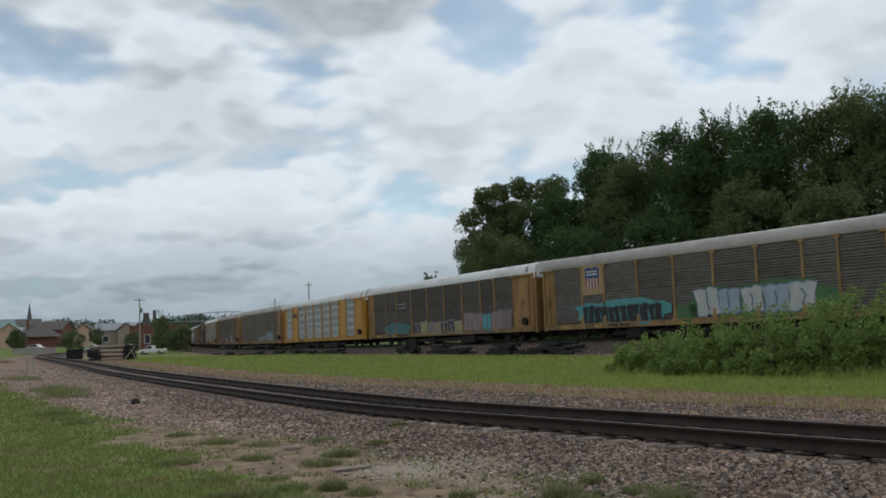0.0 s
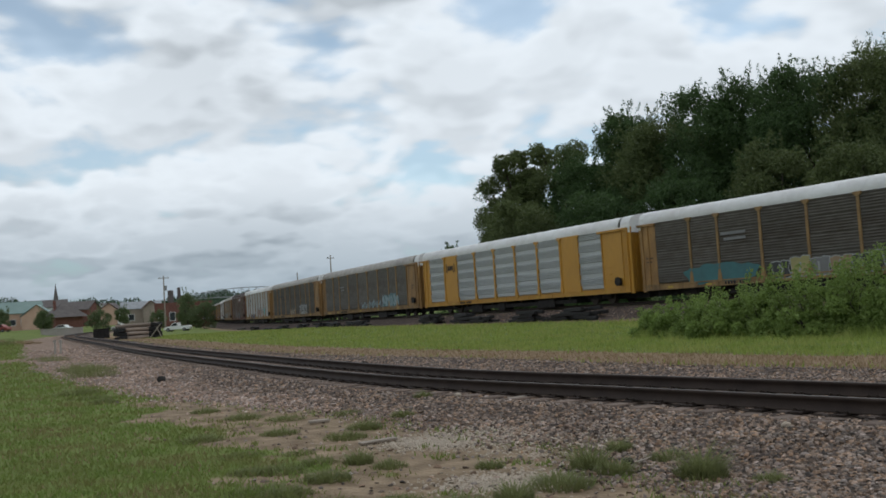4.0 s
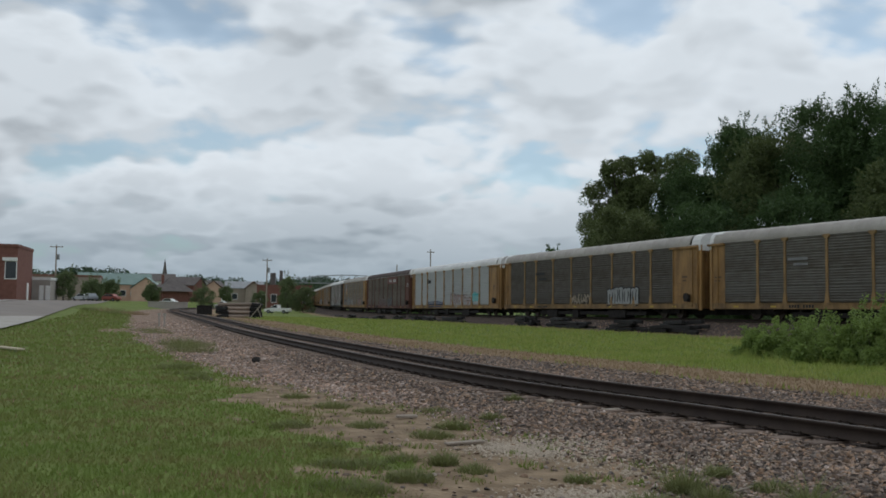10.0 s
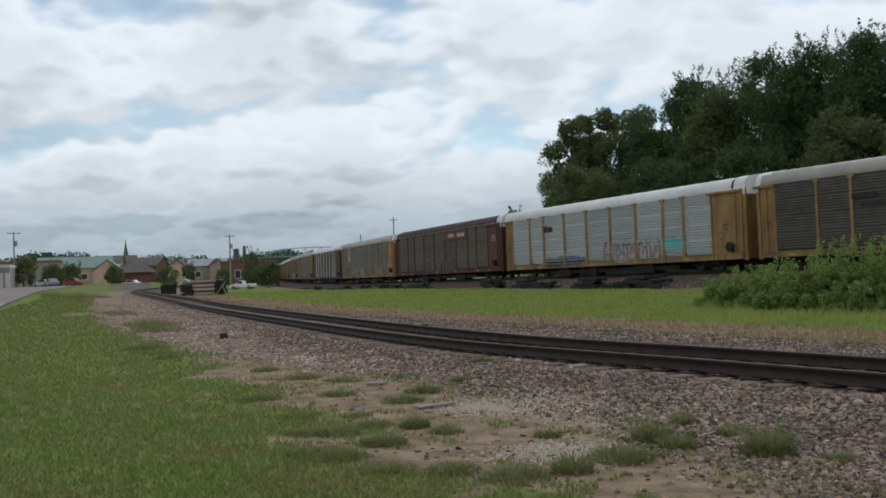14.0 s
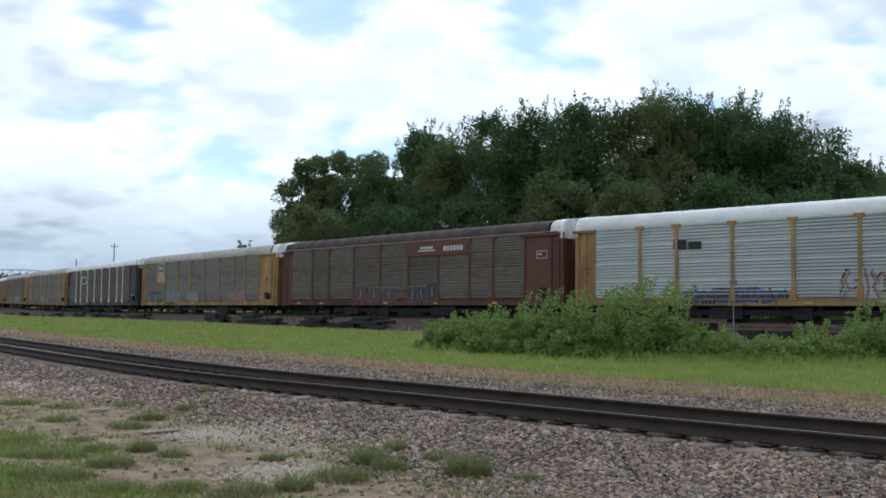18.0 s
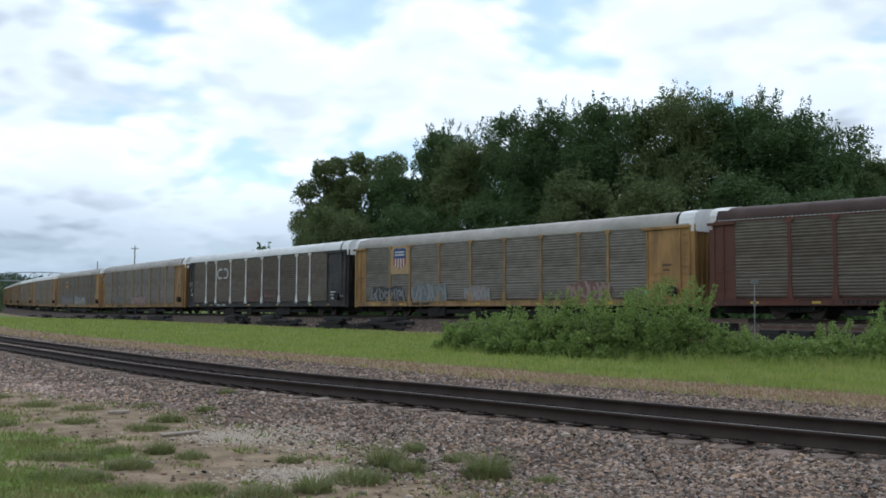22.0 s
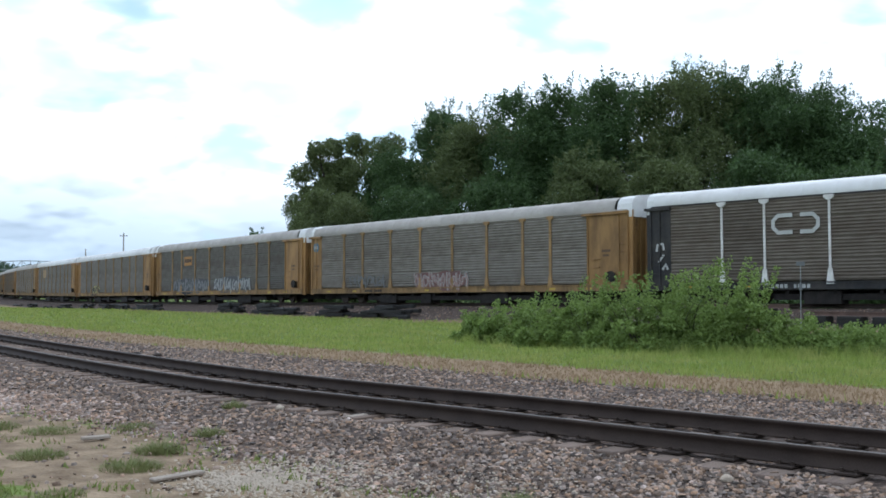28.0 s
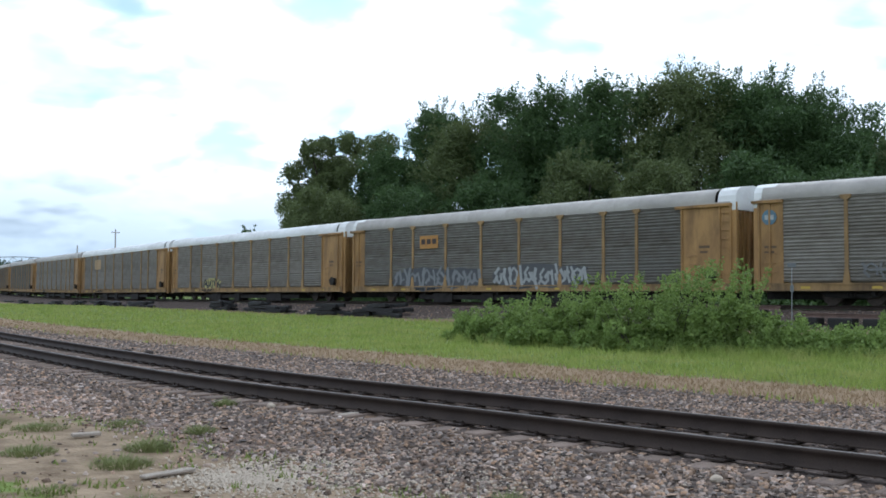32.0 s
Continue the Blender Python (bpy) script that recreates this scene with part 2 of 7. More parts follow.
M_POST = material("dirty_yellow_paint", (0.235, 0.142, 0.058), (0.365, 0.236, 0.102), 1.6, 0.7, 0, 0.08, (1, 1, 0.3),
                  dirt=(0.095, 0.065, 0.042), dirt_amount=0.8, dirt_scale=0.9, random_tint=0.14)
M_BRIGHTYELLOW = material("clean_yellow_paint", (0.42, 0.215, 0.032), (0.52, 0.275, 0.045), 1.2, 0.5, 0, 0.05, (1, 1, 0.4),
                          dirt=(0.22, 0.12, 0.04), dirt_amount=0.35)
M_BROWN = material("oxide_brown_paint", (0.085, 0.032, 0.022), (0.15, 0.06, 0.04), 1.6, 0.7, 0, 0.08, (1, 1, 0.3),
                   dirt=(0.05, 0.035, 0.03), dirt_amount=0.7)
M_BROWNROOF = material("dark_brown_roof", (0.035, 0.022, 0.019), (0.08, 0.05, 0.042), 1.0, 0.75, 0, 0.08)
M_CNBLACK = material("black_paint", (0.008, 0.008, 0.009), (0.03, 0.03, 0.033), 1.6, 0.55, 0, 0.08,
                     dirt=(0.09, 0.075, 0.06), dirt_amount=0.5)
M_WHITEPOST = material("white_post_paint", (0.62, 0.61, 0.58), (0.8, 0.79, 0.77), 2, 0.6, 0, 0.05, (1, 1, 0.5),
                       dirt=(0.22, 0.17, 0.13), dirt_amount=0.6)
M_SCREEN = material("sooty_galvanised_screen", (0.100, 0.092, 0.080), (0.190, 0.180, 0.160), 0.9, 0.8, 0.1, 0.1, (0.35, 1, 0.8),
                    dirt=(0.062, 0.045, 0.03), dirt_amount=0.8, dirt_scale=0.9, random_tint=0.12)
M_SCREENB = material("brown_sooty_screen", (0.080, 0.073, 0.062), (0.146, 0.136, 0.118), 0.9, 0.85, 0.08, 0.1, (0.35, 1, 0.8),
                     dirt=(0.05, 0.035, 0.025), dirt_amount=0.8, dirt_scale=0.9, random_tint=0.12)
M_SCREENR = material("rusty_sooty_screen", (0.100, 0.084, 0.067), (0.178, 0.154, 0.126), 0.9, 0.85, 0.08, 0.1, (0.35, 1, 0.8),
                     dirt=(0.06, 0.042, 0.03), dirt_amount=0.8, dirt_scale=0.9, random_tint=0.12)
M_SCREENG = material("grey_galvanised_screen", (0.138, 0.124, 0.105), (0.255, 0.236, 0.205), 0.9, 0.75, 0.1, 0.1, (0.35, 1, 0.8),
                     dirt=(0.075, 0.058, 0.042), dirt_amount=0.8, dirt_scale=0.9, random_tint=0.1)
M_SCREENL = material("clean_galvanised_screen", (0.37, 0.385, 0.385), (0.58, 0.595, 0.595), 0.8, 0.5, 0.2, 0.06, (1, 1, 0.3),
                     dirt=(0.30, 0.29, 0.27), dirt_amount=0.5, random_tint=0.06)
M_ROOFG = material("grey_roof", (0.31, 0.285, 0.258), (0.47, 0.437, 0.395), 0.7, 0.6, 0.2, 0.05, (0.6, 1, 1), dirt=(0.17, 0.155, 0.14), dirt_amount=0.6)
M_ROOFW = material("white_roof", (0.62, 0.62, 0.61), (0.76, 0.76, 0.75), 0.7, 0.55, 0.05, 0.05, (0.6, 1, 1), dirt=(0.36, 0.32, 0.29), dirt_amount=0.55)
M_GLASS = material("dark_window_glass", (0.015, 0.018, 0.02), (0.04, 0.045, 0.05), 2, 0.12, 0, 0, spec=0.6)
M_BARK = material("bark", (0.03, 0.024, 0.018), (0.09, 0.075, 0.06), 4, 0.95, 0, 0.5, (1, 1, 0.2))
M_BRICK = material("red_brick", (0.135, 0.062, 0.048), (0.235, 0.112, 0.088), 2, 0.9, 0, 0.3, dirt=(0.12, 0.05, 0.04), dirt_amount=0.5)
M_CONC = material("concrete", (0.29, 0.265, 0.235), (0.43, 0.40, 0.365), 0.8, 0.9, 0, 0.2, dirt=(0.25, 0.23, 0.2), dirt_amount=0.5)
M_ASPH = material("asphalt", (0.165, 0.140, 0.122), (0.255, 0.220, 0.194), 0.3, 0.9, 0, 0.2, dirt=(0.2, 0.19, 0.18), dirt_amount=0.5)
M_WHITE = material("white_paint", (0.66, 0.66, 0.64), (0.8, 0.8, 0.78), 1, 0.7, 0, 0.08)
M_GREENROOF = material("green_metal_roof", (0.125, 0.190, 0.170), (0.185, 0.255, 0.230), 0.5, 0.5, 0.1, 0.05)
M_GREYROOF = material("grey_shingle_roof", (0.085, 0.074, 0.07), (0.155, 0.135, 0.128), 0.8, 0.9, 0, 0.2)
M_STUCCO = material("pale_peach_stucco", (0.47, 0.31, 0.23), (0.58, 0.40, 0.30), 0.6, 0.9, 0, 0.1)
M_TAN = material("tan_siding", (0.26, 0.215, 0.175), (0.36, 0.30, 0.25), 0.6, 0.9, 0, 0.1)
M_STEEL = material("grey_steel", (0.2, 0.21, 0.22), (0.34, 0.35, 0.36), 1, 0.6, 0.4, 0.05)
M_LEAF = leaf_material("dark_leaves", (0.030, 0.058, 0.019), (0.102, 0.163, 0.053), 0.62, 0.33)
M_LEAF2 = leaf_material("olive_leaves", (0.060, 0.082, 0.027), (0.165, 0.200, 0.074), 0.62, 0.32)
# distance haze is put into this leaf colour, lighter and greyer
M_TOWNLEAF = leaf_material("hazy_street_tree_leaves", (0.078, 0.108, 0.046), (0.18, 0.225, 0.098), 0.7, 0.3)
M_BUSH = leaf_material("bush_leaves", (0.090, 0.140, 0.028), (0.310, 0.405, 0.112), 0.6, 0.4)
M_GRASS = leaf_material("grass_blades", (0.138, 0.186, 0.038), (0.206, 0.270, 0.064), 0.65, 0.3, dry=(0.228, 0.184, 0.080))
M_MEADOW = leaf_material("long_grass_blades", (0.140, 0.188, 0.033), (0.345, 0.420, 0.098), 0.65, 0.42, dry=(0.36, 0.36, 0.115))
M_DRYGRASS = leaf_material("dry_grass_blades", (0.20, 0.138, 0.078), (0.37, 0.272, 0.165), 0.7, 0.3)
M_WEED = leaf_material("weed_leaves", (0.105, 0.122, 0.040), (0.255, 0.270, 0.110), 0.7, 0.35)
M_FARWOOD = leaf_material("far_woods", (0.045, 0.075, 0.045), (0.085, 0.125, 0.075), 0.9, 0.1)


def paint(name, rgb, rough=0.6):
    """A sprayed or stencilled paint, slightly uneven."""
    return material("paint_" + name, tuple(c * 0.8 for c in rgb), rgb, 2.5, rough, 0, 0.05, dirt=tuple(c * 0.45 + 0.03 for c in rgb), dirt_amount=0.45)

# ---------- building helpers ----------
rng = np.random.default_rng(7)


def empty(name, m=None, **tags):
    ob = new(name)
    ob.empty_display_size = 0.2
    if m is not None:
        ob.matrix_world = m
    return tagged(ob, **tags)


def mesh_ob(name, me, mat, parent=None, label="", smooth=False, **tags):
    if not me.materials:
        me.materials.append(mat)
    if smooth:
        me.polygons.foreach_set("use_smooth", [True] * len(me.polygons))
    ob = new(name, me)
    ob.parent = parent
    if label:
        tags["label"] = label
    return tagged(ob, **tags)


def part(name, bm, mat, parent, label="", smooth=False):
    me = bpy.data.meshes.new(name)
    bm.to_mesh(me)
    bm.free()
    return mesh_ob(name, me, mat, parent, label, smooth)


def from_arrays(name, verts, faces, mat, parent=None, label="", smooth=False, **tags):
    me = bpy.data.meshes.new(name)
    verts, faces = np.asarray(verts, np.float32), np.asarray(faces, np.int32)
    k = faces.shape[1]
    me.vertices.add(len(verts))
    me.vertices.foreach_set("co", verts.ravel())
    me.loops.add(faces.size)
    me.loops.foreach_set("vertex_index", faces.ravel())
    me.polygons.add(len(faces))
    me.polygons.foreach_set("loop_start", np.arange(0, faces.size, k, dtype=np.int32))
    me.update(calc_edges=True)
    return mesh_ob(name, me, mat, parent, label, smooth, **tags)


def box(bm, x0, x1, y0, y1, z0, z1, turn=None):
    vs = [bm.verts.new((x, y, z)) for z in (z0, z1) for y in (y0, y1) for x in (x0, x1)]
    if turn is not None:
        for v in vs:
            v.co = turn @ v.co
    for f in ((0, 2, 3, 1), (4, 5, 7, 6), (0, 1, 5, 4), (2, 6, 7, 3), (0, 4, 6, 2), (1, 3, 7, 5)):
        bm.faces.new([vs[i] for i in f])
    return vs


def boxes(*rows, bevel=0.0):
    bm = bmesh.new()
    for r in rows:
        box(bm, *r)
    if bevel:
        bmesh.ops.bevel(bm, geom=bm.edges[:], offset=bevel, segments=1, affect="EDGES")
    return bm


def cylinder(bm, a, b, r0, r1=None, n=10, caps=True):
    a, b = Vector(a), Vector(b)
    r1 = r0 if r1 is None else r1
    d = (b - a).normalized()
    s = d.cross((0, 0, 1) if abs(d.z) < 0.9 else (1, 0, 0)).normalized()
    t = d.cross(s)
    rings = [[bm.verts.new(p + r * (math.cos(2 * math.pi * k / n) * s + math.sin(2 * math.pi * k / n) * t)) for k in range(n)]
             for p, r in ((a, r0), (b, r1))]
    for k in range(n):
        bm.faces.new((rings[0][k], rings[0][(k + 1) % n], rings[1][(k + 1) % n], rings[1][k]))
    if caps:
        bm.faces.new(rings[0][::-1]), bm.faces.new(rings[1])


def prism(bm, profile, x0, x1):
    """A closed (y, z) outline drawn out along x."""
    ends = [[bm.verts.new((x, y, z)) for y, z in profile] for x in (x0, x1)]
    n = len(profile)
    for k in range(n):
        bm.faces.new((ends[0][k], ends[0][(k + 1) % n], ends[1][(k + 1) % n], ends[1][k]))
    bm.faces.new(ends[0][::-1]), bm.faces.new(ends[1])


# ---------- the two tracks ----------
def spline(points, step=0.5):
    p = np.array(points, float)
    p = np.vstack((2 * p[0] - p[1], p, 2 * p[-1] - p[-2]))
    out = []
    for i in range(1, len(p) - 2):
        a, b, c, d = p[i - 1:i + 3]
        n = max(2, int(np.linalg.norm(c - b) / step))
        u = np.linspace(0, 1, n, endpoint=False)[:, None]
        out.append(0.5 * (2 * b + (c - a) * u + (2 * a - 5 * b + 4 * c - d) * u ** 2 + (3 * b - a - 3 * c + d) * u ** 3))
    return np.vstack(out)


NEAR_LINE = spline([(40, -34), (26, -14.5), (16, -2.0), (10.2, 5.2), (7.2, 9.6), (4.5, 14.4), (1.4, 20.3), (-2.9, 32),
                    (-9.6, 52), (-16.8, 76), (-26.3, 107), (-36.2, 140), (-43.8, 170), (-48.5, 200), (-50, 230)])
NEAR_TOP = 0.36                                    # the rail head of the near track

# the train's track: a curve that eases off
T0X, T0Y, T0TURN, T0K, T0K1 = 11.068, 72.933, radians(21.2025), -1 / 412.51, 1.31953e-05
RAISE = 0.5                                        # rail head above the cars' base
SIDE = 1.52                                        # from the fitted side line to the track's middle


def far_line(s):
    u = np.linspace(0, 1, 81)
    h = T0TURN + T0K * s * u + T0K1 * (s * u) ** 2 / 2
    w = np.ones(81)
    w[0] = w[-1] = 0.5
    x = T0X - (np.sin(h) * w).sum() * s / 80
    y = T0Y + (np.cos(h) * w).sum() * s / 80
    return x + SIDE * math.cos(h[-1]), y + SIDE * math.sin(h[-1]), h[-1]


def far_top(s):
    """Height of the rail head."""
    return 0.489 - 0.00795 * s if s < 45 else 0.131 - 0.1 * (1 - math.exp(-(s - 45) * 0.0795))


FAR_S = np.arange(-120, 226, 1.0)
FAR_PTS = np.array([far_line(s) for s in FAR_S])
FAR_Z = np.array([far_top(s) + RAISE for s in FAR_S])


def lateral(x, y, line):
    """Signed distance from a line of points (positive to its right when seen along it) and the nearest index."""
    d = np.empty(len(x))
    k = np.empty(len(x), int)
    for i in range(0, len(x), 4000):
        dx = x[i:i + 4000, None] - line[None, :, 0]
        dy = y[i:i + 4000, None] - line[None, :, 1]
        q = dx * dx + dy * dy
        j = q.argmin(1)
        r = np.arange(len(j))
        a, b = np.maximum(j - 1, 0), np.minimum(j + 1, len(line) - 1)
        tx, ty = line[b, 0] - line[a, 0], line[b, 1] - line[a, 1]
        n = np.hypot(tx, ty)
        d[i:i + 4000] = (dx[r, j] * ty - dy[r, j] * tx) / n
        far = np.sqrt(q[r, j])
        side = np.where(d[i:i + 4000] >= 0, 1, -1)
        d[i:i + 4000] = np.where(far > np.abs(d[i:i + 4000]) + 1.5, far * side, d[i:i + 4000])
        k[i:i + 4000] = j
    return d, k


def step(a, b, v):
    u = np.clip((v - a) / (b - a), 0, 1)
    return u * u * (3 - 2 * u)


def wobble(x, y, size, seed=0.0):
    """Cheap smooth unevenness, about -1 to 1."""
    a, b = x / size + seed, y / size + 1.7 * seed
    return (np.sin(1.3 * a + 2.1 * np.sin(0.7 * b)) + np.sin(1.9 * b - 1.6 * np.sin(0.9 * a + 1.0)) + np.sin(2.7 * (a + b) + 0.6)
            + 0.7 * np.sin(5.3 * a - 3.1 * b + 2 * np.sin(1.7 * b))) / 3.7


def ground_parts(x, y):
    """Height of the ground and shares of gravel, dry grass, bare earth and lawn."""
    x, y = np.asarray(x, float).ravel(), np.asarray(y, float).ravel()
    dn, _ = lateral(x, y, NEAR_LINE)
    df, kf = lateral(x, y, FAR_PTS)
    dist = np.hypot(x, y)
    w1, w2 = wobble(x, y, 1.1, 3.0), wobble(x, y, 4.3, 8.0)
    # the town's side rises gently
    rise = 1.36 * step(45, 165, dist) * step(6, 18, -dn)
    rise = rise * step(-20, 40, y) + step(280, 900, dist) * 6.0 * step(-30, 80, -dn) * step(0, 200, y)
    z = rise + 0.02 * w1 + 0.03 * w2
    # slight dip between the tracks, down towards the far curve
    z -= 0.3 * step(70, 150, y) * step(2, 10, dn) * step(30, 10, np.abs(df))
    z += 0.20 * step(-24, -6, df) * step(130, 90, y) * (df < 8)
    # near track's bed
    bed = NEAR_TOP - 0.225
    z_bed = np.where(np.abs(dn) < 1.45, bed, bed - (np.abs(dn) - 1.45) * np.where(dn > 0, 0.07, 0.075))
    z = np.where(np.abs(dn) < 4.5, np.maximum(z, z_bed + 0.012 * w1), z)
    # far track's bed
    zf = FAR_Z[kf] - 0.22
    z_bed = np.where(np.abs(df) < 1.75, zf, zf - (np.abs(df) - 1.75) * 0.22)
    z = np.where(np.abs(df) < 7.0, np.maximum(z, z_bed + 0.015 * w1), z)
    w3 = wobble(x, y, 0.42, 5.0)
    rag = 0.35 * w2 + 0.35 * w1 + 0.25 * w3
    g_left = np.interp(y, [7, 9, 12, 16, 19, 22, 30, 37, 60, 110], [4.8, 4.3, 3.7, 3.2, 3.4, 4.4, 5.0, 5.4, 6.0, 6.0])
    l_left = np.interp(y, [7, 9, 10.7, 14, 22, 37, 60, 110], [6.3, 6.2, 6.0, 5.5, 4.8, 5.4, 6.0, 6.0])
    g_right = np.interp(y, [10, 25, 30, 40, 60, 92], [6.4, 6.2, 5.8, 4.4, 3.5, 3.3])
    gravel_near = step(-0.5, 0.5, dn + g_left + rag) * step(0.5, -0.5, dn - g_right + 0.6 * rag)
    gravel_far = step(5.3, 4.4, np.abs(df) + 0.4 * w1)
    gravel = np.clip(gravel_near + gravel_far, 0, 1)
    dry = step(-0.6, 0.3, dn - g_right + 0.6 * rag) * step(3.6, 2.2, dn - g_right + 0.9 * rag) * (1 - gravel_far)
    dry = np.clip(dry + 0.9 * step(1.4, 0.3, np.abs(np.abs(df) - 5.7 + 0.4 * w1)) * (df < 0), 0, 1)
    earth = step(-0.5, 0.6, dn + l_left + 2.1 * rag) * step(1, 0, dn) * (1 - gravel)
    bare = step(1.25, 0.8, np.hypot((x + 17.0) / 1.6, (y - 57) / 4.0) + 0.25 * w1)
    earth = np.clip(earth + bare * (1 - gravel), 0, 1)
    return z, gravel, dry, earth, dn, df


def dusty(x, y, dn):
    """Share of old pinkish dust in the gravel: on the town side of the near track, away from the fresh ballast."""
    return np.clip(step(-1.9, -3.2, dn + 0.5 * wobble(x, y, 1.3, 9.0)) * step(11, 19, y) + 0.6 * step(24, 40, y) * (dn < 0), 0, 1)


def ground_height(x, y):
    return float(ground_parts([x], [y])[0][0])


def ground_material():
    m = bpy.data.materials.new("grass_gravel_and_earth")
    m.use_nodes = True
    nt = m.node_tree
    N, L = nt.nodes.new, nt.links.new
    b = nt.nodes["Principled BSDF"]
    b.inputs["Roughness"].default_value, b.inputs["Specular IOR Level"].default_value = 0.95, 0.15
    co = N("ShaderNodeTexCoord")

    def noise_of(scale, detail=5):
        n = N("ShaderNodeTexNoise")
        n.inputs["Scale"].default_value, n.inputs["Detail"].default_value = scale, detail
        L(co.outputs["Object"], n.inputs["Vector"])
        return n.outputs[0]

    def ramp(src, a, b_, lo=0.0, hi=1.0):
        r = N("ShaderNodeMapRange")
        for key, v in (("From Min", a), ("From Max", b_), ("To Min", lo), ("To Max", hi)):
            r.inputs[key].default_value = v
        L(src, r.inputs[0])
        return r.outputs[0]

    def mix(f, a, b_):
        n = N("ShaderNodeMix")
        n.data_type = "RGBA"
        L(f, n.inputs[0])
        for k, v in ((6, a), (7, b_)):
            if isinstance(v, tuple):
                n.inputs[k].default_value = (*v, 1)
            else:
                L(v, n.inputs[k])
        return n.outputs[2]

    fine, mid, wide = noise_of(28), noise_of(2.6), noise_of(0.22)
    grass = mix(ramp(fine, 0.3, 0.7), (0.112, 0.152, 0.034), (0.172, 0.222, 0.056))
    grass = mix(ramp(mid, 0.45, 0.8, 0, 0.6), grass, (0.185, 0.148, 0.070))
    grass = mix(ramp(wide, 0.4, 0.75, 0, 0.4), grass, (0.055, 0.080, 0.020))
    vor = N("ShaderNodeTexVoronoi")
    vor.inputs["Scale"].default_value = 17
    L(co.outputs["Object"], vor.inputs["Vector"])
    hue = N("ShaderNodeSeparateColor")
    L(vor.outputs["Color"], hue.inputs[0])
    # ground under the stones painted dark, as the shade in their gaps
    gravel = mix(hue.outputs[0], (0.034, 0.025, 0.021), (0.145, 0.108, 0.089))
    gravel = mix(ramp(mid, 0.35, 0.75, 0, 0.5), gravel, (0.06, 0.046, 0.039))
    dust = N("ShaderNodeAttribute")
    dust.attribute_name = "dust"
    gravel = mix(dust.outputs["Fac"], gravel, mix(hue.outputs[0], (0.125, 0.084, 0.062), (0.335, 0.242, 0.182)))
    dry = mix(ramp(fine, 0.3, 0.7), (0.17, 0.116, 0.068), (0.30, 0.218, 0.138))
    earth = mix(ramp(mid, 0.3, 0.7), (0.128, 0.088, 0.054), (0.300, 0.224, 0.146))
    earth = mix(ramp(fine, 0.55, 0.75, 0, 0.6), earth, (0.32, 0.255, 0.178))
    colour = grass
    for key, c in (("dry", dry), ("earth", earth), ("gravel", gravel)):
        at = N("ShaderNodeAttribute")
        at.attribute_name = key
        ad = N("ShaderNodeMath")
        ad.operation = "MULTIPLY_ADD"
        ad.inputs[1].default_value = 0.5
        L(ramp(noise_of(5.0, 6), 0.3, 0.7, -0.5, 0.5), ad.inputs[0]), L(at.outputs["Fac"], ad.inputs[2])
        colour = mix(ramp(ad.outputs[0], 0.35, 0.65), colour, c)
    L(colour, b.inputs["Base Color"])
    bp = N("ShaderNodeBump")
    bp.inputs["Strength"].default_value, bp.inputs["Distance"].default_value = 0.6, 0.03
    L(vor.outputs["Distance"], bp.inputs["Height"])
    L(bp.outputs[0], b.inputs["Normal"])
    return m


def build_ground():
    rad = np.concatenate(([0.0], np.geomspace(0.8, 6, 10), np.geomspace(6.2, 60, 190), np.geomspace(61, 330, 120), np.geomspace(345, 4500, 24)))
    ang = np.radians(np.concatenate((np.linspace(-62, 34, 430), np.linspace(36, 296, 66))))
    R, A = np.meshgrid(rad, ang, indexing="ij")
    X, Y = -R * np.sin(A), R * np.cos(A)
    z, gravel, dry, earth, dn, df = ground_parts(X, Y)
    nr, na = R.shape
    i, j = np.meshgrid(np.arange(nr - 1), np.arange(na), indexing="ij")
    jj = (j + 1) % na
    faces = np.stack((i * na + j, (i + 1) * na + j, (i + 1) * na + jj, i * na + jj), -1).reshape(-1, 4)
    ob = from_arrays("ground", np.stack((X.ravel(), Y.ravel(), z), -1), faces[:, ::-1], ground_material(), smooth=True,
                     label="mown grass, gravel and bare earth round two railway tracks", category="ground", kind="structure")
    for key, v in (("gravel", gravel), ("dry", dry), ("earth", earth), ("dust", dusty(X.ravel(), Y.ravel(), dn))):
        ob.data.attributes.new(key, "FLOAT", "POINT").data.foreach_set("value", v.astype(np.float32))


build_ground()


def along(line):
    """Arc length and left-pointing normals of a line of points."""
    t = np.gradient(line[:, :2], axis=0)
    t /= np.linalg.norm(t, axis=1)[:, None]
    s = np.concatenate(([0], np.cumsum(np.linalg.norm(np.diff(line[:, :2], axis=0), axis=1))))
    return s, t, np.stack((-t[:, 1], t[:, 0]), -1)


RAIL_PROFILE = [(-0.075, 0.0), (0.075, 0.0), (0.072, 0.018), (0.014, 0.036), (0.011, 0.125), (0.036, 0.138), (0.036, 0.165),
                (0.026, 0.172), (-0.026, 0.172), (-0.036, 0.165), (-0.036, 0.138), (-0.011, 0.125), (-0.014, 0.036), (-0.072, 0.018)]


